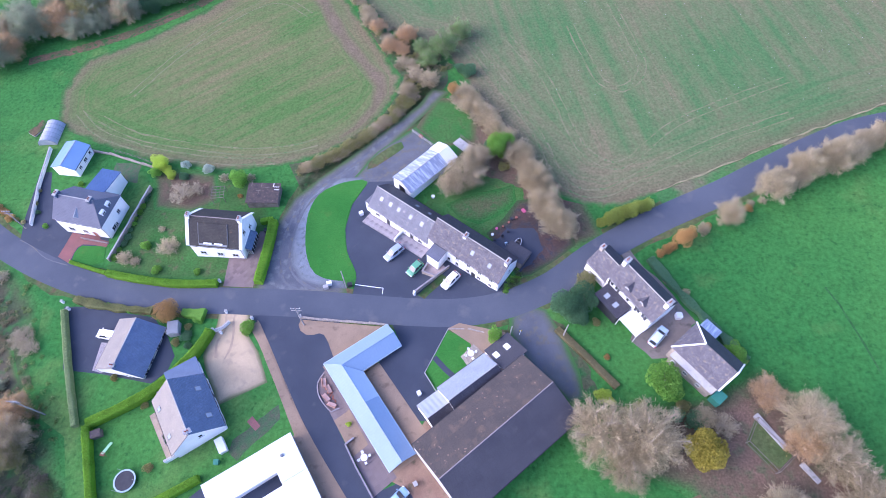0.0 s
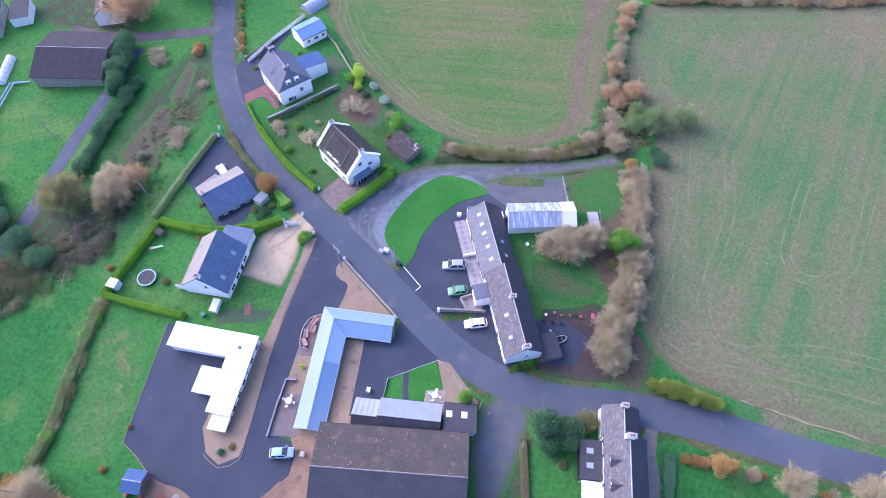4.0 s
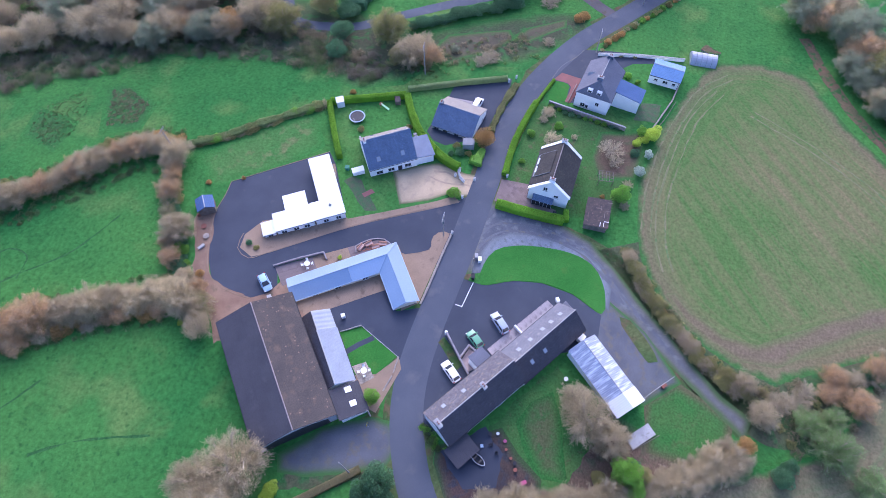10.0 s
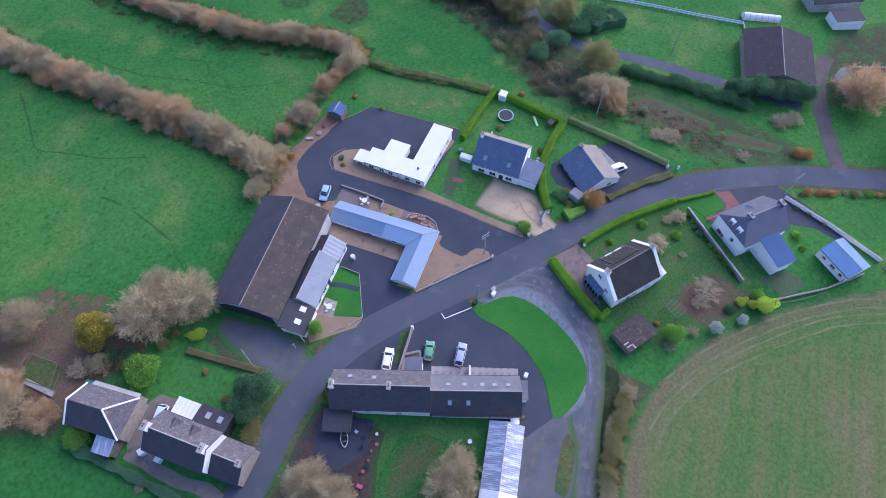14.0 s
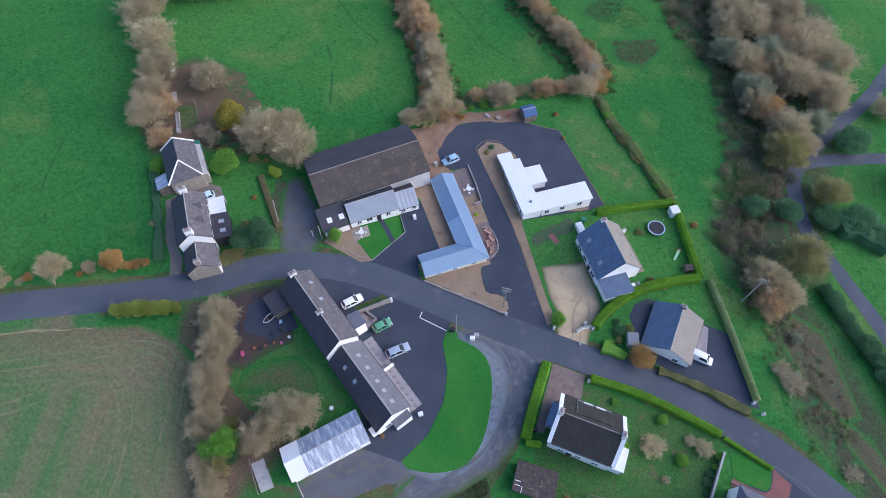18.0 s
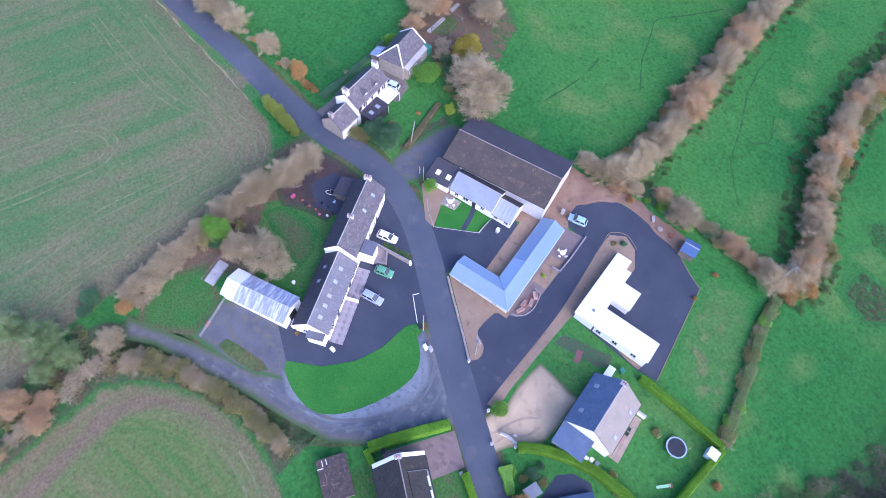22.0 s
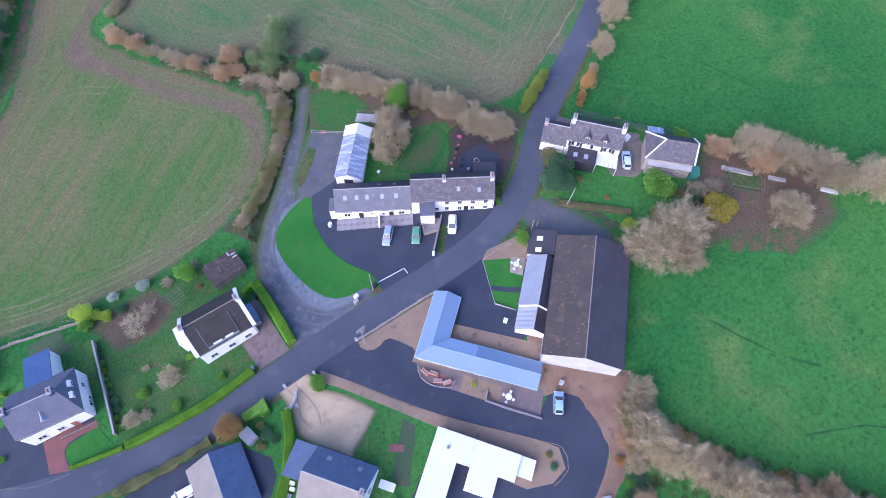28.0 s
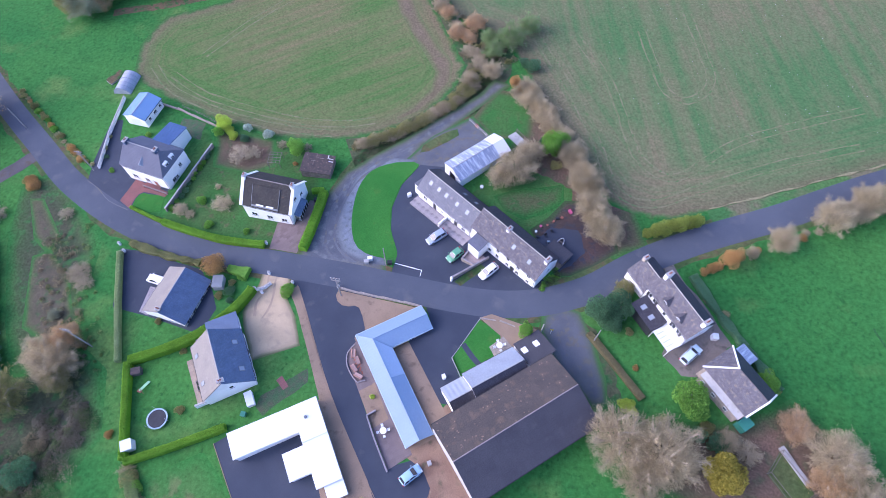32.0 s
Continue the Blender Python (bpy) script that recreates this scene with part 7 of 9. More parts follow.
# pergola and vegetable rows
pg = thing("pergola", "weathered wooden pergola frame in the garden", "pergola", pose(-49.0, 71.8, ground_z(-49, 71.8), 0, 0, 5))
for x in (-1.3, 1.3):
    for y in (-1.5, 1.5):
        bm = bmesh.new(); tube(bm, (x, y, -0.3), (x, y, 2.0), 0.07); part("post", bm, "weathered_wood", pg)
for i in range(5):
    bm = bmesh.new(); box(bm, -1.4, 1.4, -1.55 + i * 0.75, -1.45 + i * 0.75, 2.0, 2.1); part("rafter", bm, "weathered_wood", pg)
for i in range(4):
    bm = bmesh.new(); box(bm, -1.35 + i * 0.88, -1.27 + i * 0.88, -1.6, 1.6, 2.1, 2.17); part("batten", bm, "weathered_wood", pg)
area("vegetable_bed", [(-29.5, 25.8), (-28.6, 23.4), (-35.2, 16.6), (-37.0, 17.6), (-36.5, 20)], 0.02, "veg_soil", "vegetable bed with dark rows", "bed", soft=0.4)
area("red_bed", [(-34.6, 23.0), (-32.8, 21.4), (-32.0, 22.2), (-33.8, 24.0)], 0.05, "red_paving", "small red sheet on the bed", "sheet")
field("court_track", [(21.5, 25.5), (24, 26.5), (23.4, 31), (21.2, 36.6), (19.2, 41.8), (15.6, 43.0), (12.8, 41.0), (13.0, 37.6), (16.4, 31)], "track_floor", "grey gravel track beside the barn", 0.014, 0.5, 2.0, 0.8)
area("track_grass", [(10.6, 38.5), (13.6, 41), (17.0, 34.4), (20.5, 28.5), (16, 33)], 0.01, "rough_grass", "rough grass at the barn corner", "grass", soft=1.0)
area("track_grass", [(18.8, 42), (22, 39), (25.5, 33.5), (26.5, 26), (23.5, 27.5), (23.5, 32)], 0.01, "undergrowth", "rough brown grass beside the brown hedge", "grass", soft=1.0)
strip("farm_track", [(44.8, 38.6), (42.2, 43.5), (39.6, 47.8), (36.8, 51.2), (35.4, 54.2)], 2.0, 0.012, "grey_brown_gravel", "narrow gravel track behind the farmhouse", "track", ragged=0.4, step=0.8)
area("farm_drive", [(34.5, 38.6), (33.8, 36.2), (36.6, 32.6), (39.8, 33.0), (44.0, 36.6), (45.2, 40.0), (42.4, 42.6), (39.9, 41.4)], 0.014, "grey_brown_gravel", "gravel drive beside the farmhouse", "driveway", soft=0.5)
field("wood_floor_east", [(38, 24), (44, 25), (50, 27), (54, 30), (62, 22), (66, 10), (60, 0), (52, 0), (46, 2), (38.5, 11), (31, 14), (27, 22)], "leaf_floor", "brown leaf litter under the trees", 0.006, 1.0, 4.0, 1.0)
field("shrub_floor", [(-66, 80), (-52, 78), (-50, 71), (-56, 69.5), (-63, 70)], "leaf_floor", "brown leaves under the shrubs", 0.012, 0.7, 2.5, 1.0)
field("wood_floor_north", [(5, 98), (12, 96), (18, 86), (26, 70), (30, 60), (24, 57), (18, 66), (8, 68), (4, 76), (7, 84)], "leaf_floor", "brown leaf litter under the trees", 0.006, 1.0, 4.0)
field("yard_leaves", [(9.6, 59.6), (13, 62.6), (15.6, 66.6), (20, 67), (24.5, 61), (25.5, 56.4), (21.6, 53.6), (17, 50.6), (14.6, 50.4)], "red_leaf_floor", "dark red fallen leaves round the back yard", 0.022, 0.6, 2.0, 0.8)
field("worn_lawn", [(1.4, 67.2), (4, 64.2), (7.6, 62.6), (11, 64.4), (14.6, 66.6), (14.4, 71), (9.4, 69.4), (5, 68.6)], "worn_floor", "lawn worn brown under the trees", 0.014, 0.6, 3.5, 0.8)
field("scrub_west", [(-78, 22), (-84, 46), (-93, 56), (-101, 62), (-106, 58), (-100, 44), (-93, 30), (-87, 20)], "scrub_floor", "rough brambly ground", 0.009, 1.5, 5.0)
field("far_yard", [(-127, 53), (-134, 47.5), (-145, 42), (-152, 40), (-166, 44), (-170, 56), (-150, 62), (-136, 60)], "scrub_floor", "rough brown ground by the far house", 0.006, 1.5, 4.0)
for pts in ([(-83.4, 25.6), (-89.1, 28.1), (-94.8, 41.9), (-91.5, 43.5), (-85.0, 37.1), (-81.3, 31.7)], [(-93.1, 44.5), (-97.4, 48.0), (-103.1, 56.1), (-100.0, 56.2), (-92.6, 48.5)]):
    field("mud_strip", pts, "mud_floor", "bare brown muddy strip in the scrub", 0.012, 0.6, 2.0, 1.2)
field("wood_floor_west", [(-44, -80), (-46, -66), (-56, -50), (-64, -42), (-67, -28), (-69, -8), (-64, 6), (-68, 18), (-78, 24), (-90, 14), (-92, -10), (-98, -40), (-95, -80)], "scrub_floor", "rough dark undergrowth below the wood", 0.006, 1.5, 8.0)
strip("wood_track", [(-112.4, -61.3), (-103.5, -43.8), (-91.2, -25.9), (-84.6, -13), (-84.5, -5.5), (-86.3, 2.0), (-92.9, 11.1), (-100.1, 21.2), (-107, 32), (-119, 51)], 3.4, 0.02, "tarmac", "narrow tarmac lane behind the wood", "lane", ragged=0.3)
strip("wood_track", [(-86.5, -16.5), (-92, -19.4), (-101.8, -23.4), (-114.6, -27.8), (-126.8, -34.1), (-145, -38)], 3.4, 0.018, "tarmac", "tarmac drive to the distant house", "lane", ragged=0.3)
strip("farm_track", [(-32, 186), (-42, 169), (-51.3, 154.4), (-59, 146.6), (-68.5, 138.8), (-79.3, 131.8), (-85.5, 128.4), (-92, 126), (-99.3, 123.3), (-112, 120)], 3.0, 0.03, "leaf_litter", "dark earth track at the wood's edge", "track", ragged=0.5)
# wheel marks in the sown fields
def tramline(pts, gap=1.9, width=0.34):
    """A pair of wheel marks along a line."""
    line = smooth_line(pts, 1.5)
    for side in (-0.5, 0.5):
        out = []
        for i, p in enumerate(line):
            d = (line[min(i + 1, len(line) - 1)] - line[max(i - 1, 0)]).normalized()
            out.append((p.x - d.y * gap * side, p.y + d.x * gap * side))
        strip("wheel_track", out, width, 0.02, "wheel_mark", "pale wheel mark in the sown field", "track", ragged=0.3, step=1.2)


for pts in ([(6.5, 116.2), (15.3, 99.3), (19.3, 89.5), (22.1, 82.3), (24.0, 75.0), (26.0, 71.0), (29.2, 68.6), (34.5, 68.6), (42.3, 72.7), (57.6, 80.0), (75.9, 86.6)],
            [(15.5, 118.2), (23.5, 103.8), (26.7, 93.7), (28.3, 86.6), (30.0, 80.9), (32.6, 77.4), (36.1, 75.2), (40.4, 76.6), (44.2, 80.2), (51.5, 86.0), (64.2, 91.8), (78, 97)],
            [(32, 120), (35.9, 103.4), (38.0, 98.8), (41.4, 97.2), (44.7, 99.3), (47.2, 104.0), (46.2, 111.5), (43, 128)],
            [(-38, 81.4), (-49.6, 82.0), (-66, 85.4), (-82.8, 92.4), (-91.0, 100)], [(-29, 86.2), (-37, 84.4), (-49.2, 85.0), (-72.0, 90.6), (-84.6, 97.5)], [(-78.9, 104.9), (-68.2, 120.7), (-54.3, 134.4), (-44.7, 137.6), (-36, 131)]):
    tramline(pts)
for i in range(9):
    strip("wheel_track", [(44 + i * 11, 132 + i * 4), (35 + i * 11, 175 + i * 4), (26 + i * 11, 218)], 0.3, 0.014, "wheel_mark", "faint sowing line in the field", "track", ragged=0.25, step=3)
# pale stones turned up in the sown field
rng = np.random.default_rng(41)
me_pts, me_faces = [], []
for i in range(260):
    x, y, r = rng.uniform(24, 120), rng.uniform(88, 175), rng.uniform(0.05, 0.12)
    if not inside((x, y), EAST):
        continue
    k = len(me_pts)
    z = ground_z(x, y)
    ring5 = [(x + r * math.cos(1.2566 * q) * rng.uniform(0.7, 1.2), y + r * math.sin(1.2566 * q) * rng.uniform(0.7, 1.2)) for q in range(5)]
    me_pts += [(a, c, z - 0.03) for a, c in ring5] + [(a * 0.5 + x * 0.5, c * 0.5 + y * 0.5, z + r * 0.8) for a, c in ring5]
    me_faces += [(k + q, k + (q + 1) % 5, k + 5 + (q + 1) % 5, k + 5 + q) for q in range(5)] + [tuple(k + 5 + q for q in range(5))]
me = bpy.data.meshes.new("field_stones")
me.from_pydata(me_pts, [], me_faces)
me.materials.append(MATS["concrete"])
tagged(new("field_stones", me), "scattered pale stones lying on the sown field", "stones", kind="stuff")

area("slate_house_lawn", [(-78.6, 57.2), (-78.6, 59.2), (-78.1, 60.4), (-77.3, 60.9), (-71.9, 60.0), (-71.4, 56.6), (-74, 55.9)], 0.06, "lawn", "small square lawn before the slate house", "lawn")
area("soil_bed", [(-76, 78.6), (-76.6, 83.4), (-70, 82.2), (-69.6, 76.8)], 0.02, "veg_soil", "vegetable garden soil", "bed", soft=0.4)
area("side_paving", [(-66.3, 38.7), (-63.6, 38.4), (-64.2, 32.5), (-66.4, 33.1)], 0.04, "terrace_stone", "grey paved strip beside the bungalow", "paving")
area("terrace_bed", [(-19.0, 22.9), (-15.2, 16.8), (-12.7, 18.8), (-16.5, 24.8)], 0.085, "brown_gravel", "brown gravel bed in the terrace", "gravel")
for pts in ([(40.2, 10.5), (42.0, 8.7), (39.4, 7.7), (37.6, 9.6)], [(43.3, 8.9), (45.4, 8.0), (42.2, 5.6), (40.3, 7.0)], [(46.5, 8.2), (50.4, 5.2), (50.0, 2.4), (46.3, 0.8), (43.2, 5.2)]):
    area("garden_bed", pts, 0.05, "leaf_litter", "bare brown vegetable bed under dead leaves", "bed")
strip("bank_ridge", [(44, 68.0), (52, 71.2), (58.4, 73.8), (74.7, 80.4), (89.2, 85.7), (99.2, 88.7), (118, 90)], 0.24, 0.12, "dry_grass", "thin ridge of pale dry grass along the field", "grass", ragged=0.6, step=1.0)
strip("road_bank", [(44, 66.2), (58, 71.6), (75, 78.8), (89, 84), (100, 86.8), (118, 87.6)], 3.2, 0.018, "field_margin", "green roadside bank", "verge", ragged=0.8)
# fruit cage and small garden things
cage = thing("fruit_cage", "weathered garden cage of posts and rails", "cage", pose(0, 0, 0))
CAGE = [(51.3, 21.8), (55.6, 16.0), (52.3, 13.4), (48.9, 18.1)]
for i, a in enumerate(CAGE):
    b = CAGE[(i + 1) % 4]
    za, zb = ground_z(*a), ground_z(*b)
    bm = bmesh.new()
    tube(bm, (*a, za - 0.2), (*a, za + 1.6), 0.07)
    part("post", bm, "weathered_wood", cage)
    for h in (0.4, 1.55):
        bm = bmesh.new()
        tube(bm, (*a, za + h), (*b, zb + h), 0.05)
        part("rail", bm, "weathered_wood", cage)
area("cage_floor", CAGE, 0.03, "rough_grass", "rough grass inside the cage", "grass")


def pot(x, y, r, h, material, label):
    ob = thing("plant_pot", label, "pot", pose(x, y, ground_z(x, y)), "pots")
    bm = bmesh.new()
    tube(bm, (0, 0, -0.05), (0, 0, h), r * 0.75, r, 10)
    part("pot_body", bm, material, ob)
    bm = bmesh.new()
    tube(bm, (0, 0, h), (0, 0, h + 0.04), r * 1.08, r * 1.08, 10)
    part("rim", bm, material, ob)
    return ob


for x, y, r, h, mt, w in ((10.0, 59.2, 0.26, 0.4, "white_paint", "round white garden pot"), (10.9, 60.6, 0.28, 0.3, "toy_pink", "round pink plastic tub"), (10.4, 58.0, 0.3, 0.5, "dark_paint", "dark plastic garden pot"), (12.2, 61.0, 0.22, 0.3, "red_brick", "terracotta pot with dead plant"),
                          (13.4, 62.0, 0.24, 0.3, "red_brick", "terracotta pot with dead plant"), (14.0, 62.7, 0.3, 0.5, "dark_paint", "dark plastic garden pot"), (15.0, 63.0, 0.3, 0.4, "red_brick", "wide terracotta garden tub"), (-14.6, -5.7, 0.6, 0.35, "stone_wall", "round stone planter on gravel"), (-16.7, -7.3, 0.55, 0.3, "red_brick", "round brick planter on gravel"),
                          (-2.1, 69.1, 0.36, 0.6, "white_paint", "white round garden drum")):
    pot(x, y, r, h, mt, w)
# a small upturned boat frame behind the house
boat = thing("rowing_boat", "small dark rowing boat with white gunwale in the yard", "boat", pose(14.9, 56.9, ground_z(14.9, 56.9), 0, 0, 62))
bm = bmesh.new()
rows = []
for i in range(9):
    u = i / 8
    w = 0.62 * math.sin(math.pi * min(1, 0.12 + u * 0.88)) ** 0.6
    rows.append([(-1.3 + 2.6 * u, s * w * k, z) for s, k, z in ((-1, 1, 0.5), (-1, 0.7, 0.1), (1, 0.7, 0.1), (1, 1, 0.5))])
loft(bm, rows, close=False)
part("hull", bm, "dark_paint", boat)
for s in (0, 3):
    bm = bmesh.new()
    for a, b in zip(rows, rows[1:]):
        tube(bm, a[s], b[s], 0.05, n=5)
    part("gunwale", bm, "white_paint", boat)
for u in (2, 5):
    bm = bmesh.new()
    r = rows[u]
    box(bm, r[0][0] - 0.12, r[0][0] + 0.12, r[0][1] * 0.9, -r[0][1] * 0.9, 0.4, 0.44)
    part("thwart", bm, "weathered_wood", boat)
for x, y, yaw, mt, w in ((12.0, 58.4, 20, "dark_paint", "black garden chair in the yard"), (13.2, 59.6, 120, "dark_paint", "black garden chair in the yard"), (0.7, 70.4, 40, "green_plastic", "turquoise plastic garden chair"), (12.6, 57.0, 200, "pale_blue", "pale blue garden chair")):
    c = thing("garden_chair", w, "chair", pose(x, y, ground_z(x, y), 0, 0, yaw), "garden chairs")
    bm = bmesh.new()
    box(bm, -0.25, 0.25, -0.25, 0.25, 0.42, 0.46)
    part("seat", bm, mt, c)
    bm = bmesh.new()
    box(bm, -0.25, 0.25, 0.22, 0.27, 0.46, 0.95)
    part("backrest", bm, mt, c)
    for sx in (-0.22, 0.22):
        for sy in (-0.22, 0.22):
            bm = bmesh.new()
            tube(bm, (sx, sy, -0.05), (sx, sy, 0.42), 0.03)
            part("leg", bm, mt, c)
# pink cold frame on the patio
cf2 = thing("cold_frame", "low pink framed cold frame on the patio", "frame", pose(-48.4, 20.4, ground_z(-48.4, 20.4) + 0.12, 0, 0, -55))
for x0, x1, y0, y1 in ((-1.0, 1.0, -0.7, -0.6), (-1.0, 1.0, 0.6, 0.7), (-1.0, -0.9, -0.6, 0.6), (0.9, 1.0, -0.6, 0.6), (-0.05, 0.05, -0.6, 0.6)):
    bm = bmesh.new()
    box(bm, x0, x1, y0, y1, -0.1, 0.35)
    part("rail", bm, "paving", cf2)
bm = bmesh.new()
box(bm, -0.9, 0.9, -0.6, 0.6, -0.1, 0.1)
part("bed", bm, "veg_soil", cf2)
# stacked firewood logs and boards in the seating corner
for i in range(5):
    b2 = thing("wooden_board", "loose reddish board leaning in the seating corner", "board", pose(-20.6 + 0.35 * i, 28.6 - 0.5 * i, ground_z(-20.6, 28.6) + 0.1, 0, 8, 15 + 25 * i), "boards")
    bm = bmesh.new()
    box(bm, -0.6, 0.6, -0.14, 0.14, 0.0, 0.12)
    part("plank", bm, "red_brick", b2)


def fence(label, pts, height=1.1, gap=2.0, rails=(0.45, 0.95), material="weathered_wood"):
    """A post and rail fence along a line."""
    ob = thing("fence", label, "fence", pose(0, 0, 0), "fences")
    line = smooth_line(pts, gap)
    for i, p in enumerate(line):
        z = ground_z(p.x, p.y)
        bm = bmesh.new()
        tube(bm, (p.x, p.y, z - 0.3), (p.x, p.y, z + height), 0.06)
        part("post", bm, material, ob)
        if i + 1 < len(line):
            q = line[i + 1]
            for h in rails:
                bm = bmesh.new()
                tube(bm, (p.x, p.y, z + h), (q.x, q.y, ground_z(q.x, q.y) + h), 0.045)
                part("rail", bm, material, ob)


fence("pale wooden rail fence between shed yard and paddock", [(-0.9, 81.7), (-4.8, 85.4), (-6.9, 87.5)], material="concrete")
fence("weathered rail fence beside the concrete slab", [(4.0, 85.3), (5.8, 83.2), (7.6, 81.0)], material="weathered_wood")
fence("weathered wooden fence behind the vegetable garden", [(-77.5, 86.4), (-71, 84.0), (-65.5, 81.2)], 1.2)
block("bucket", "small reddish bucket by the paddock fence", "bucket", -5.0, 86.0, 0.5, 0.9, 0.5, "red_brick", 45)

# ---- plants ----


def cards_mesh(name, centres, dirs, lengths, widths, material, rng):
    """Many small flat blades, each from its centre along its direction, in one mesh."""
    n = len(centres)
    c = np.asarray(centres, float)
    d = np.asarray(dirs, float)
    d /= np.linalg.norm(d, axis=1)[:, None] + 1e-9
    r = rng.normal(size=(n, 3))
    s = np.cross(d, r)
    s /= np.linalg.norm(s, axis=1)[:, None] + 1e-9
    L, W = np.asarray(lengths)[:, None], np.asarray(widths)[:, None]
    v = np.stack([c - s * W * 0.5, c + s * W * 0.5, c + d * L + s * W * 0.35, c + d * L - s * W * 0.35], 1).reshape(-1, 3)
    me = bpy.data.meshes.new(name)
    me.vertices.add(4 * n)
    me.vertices.foreach_set("co", v.ravel())
    me.loops.add(4 * n)
    me.loops.foreach_set("vertex_index", np.arange(4 * n, dtype=np.int32))
    me.polygons.add(n)
    me.polygons.foreach_set("loop_start", np.arange(0, 4 * n, 4, dtype=np.int32))
    me.materials.append(MATS[material])
    me.update()
    me.validate()
    return me


def bare_meshes(seed, material, twigs=13000, high=1.5, leaves="", limbs=17, foliage=2600):
    """Trunk and three orders of limbs, with a crown of twigs along the last, of radius 1."""
    rng = np.random.default_rng(seed)
    bm = bmesh.new()
    fork = 0.2 * high
    tube(bm, (0, 0, -0.12), (0, 0, fork), 0.06, 0.045, 7)
    ends = []

    def turned(d, amount):
        return (d + Vector(rng.normal(size=3)) * amount).normalized()
    for i in range(limbs):
        a = 2.4 * i + rng.uniform(-0.35, 0.35)
        el = math.asin(min(1.0, (i + 0.5) / limbs * 0.98 + 0.02))
        d = Vector((math.cos(a) * math.cos(el), math.sin(a) * math.cos(el), math.sin(el)))
        reach = rng.uniform(0.6, 0.78)
        p0 = Vector((0, 0, fork * rng.uniform(0.7, 1.0)))
        p1 = p0 + Vector((d.x * reach * 0.5, d.y * reach * 0.5, d.z * reach * 0.45 * high + 0.03 * high))
        p2 = p1 + Vector((d.x * reach * 0.5, d.y * reach * 0.5, d.z * reach * 0.32 * high + 0.07 * high))
        tube(bm, p0, p1, 0.034, 0.025, 5)
        tube(bm, p1, p2, 0.025, 0.012, 5)
        for j in range(6):
            u = rng.uniform(0.2, 1.0)
            q0 = p0.lerp(p1, 0.5 + u) if u < 0.5 else p1.lerp(p2, u * 2 - 1)
            b = turned(Vector((d.x, d.y, d.z)), 0.6)
            q1 = q0 + Vector((b.x, b.y, b.z * 0.55 * high + 0.1)) * rng.uniform(0.2, 0.34)
            tube(bm, q0, q1, 0.015, 0.007, 4)
            for k in range(5):
                e = turned((q1 - q0).normalized(), 0.75)
                r0 = q0.lerp(q1, rng.uniform(0.2, 1.0))
                r1 = r0 + Vector((e.x, e.y, e.z * 0.7 + 0.12)) * rng.uniform(0.1, 0.22)
                tube(bm, r0, r1, 0.006, 0.003, 3)
                ends.append((*r0, *r1))
    trunk = mesh_of(bm, "trunk", "limb")
    t = np.array(ends)
    half = twigs // 2
    pick = rng.integers(0, len(t), half)
    along = rng.random((half, 1))
    fine = t[pick, :3] * (1 - along) + t[pick, 3:] * along + rng.normal(scale=0.04, size=(half, 3))
    u = rng.normal(size=(twigs - half, 3))
    u[:, 2] = np.abs(u[:, 2]) * 0.95 - 0.22
    u /= np.linalg.norm(u, axis=1)[:, None]
    lump = 0.88 + 0.12 * np.sin(3.1 * np.arctan2(u[:, 1], u[:, 0]) + seed) * np.cos(4.3 * u[:, 2] + seed)
    shell = u * (rng.uniform(0.35, 0.86, twigs - half) * lump)[:, None] * np.array([1, 1, 0.6 * high]) + np.array([0, 0, fork + 0.18 * high])
    start = np.concatenate([fine, shell])
    out = start - np.array([0, 0, fork])
    out /= np.linalg.norm(out, axis=1)[:, None]
    d = out * 0.8 + rng.normal(scale=0.5, size=(twigs, 3))
    crown = cards_mesh("twig_crown", start, d, rng.uniform(0.05, 0.13, twigs), rng.uniform(0.004, 0.009, twigs), material, rng)
    leaf = None
    if leaves:
        m = foliage
        pick = rng.integers(0, len(t), m)
        st = t[pick, 3:] + rng.normal(scale=0.06, size=(m, 3))
        leaf = cards_mesh("leaves", st, rng.normal(size=(m, 3)), rng.uniform(0.018, 0.04, m), rng.uniform(0.015, 0.032, m), leaves, rng)
    return trunk, crown, leaf


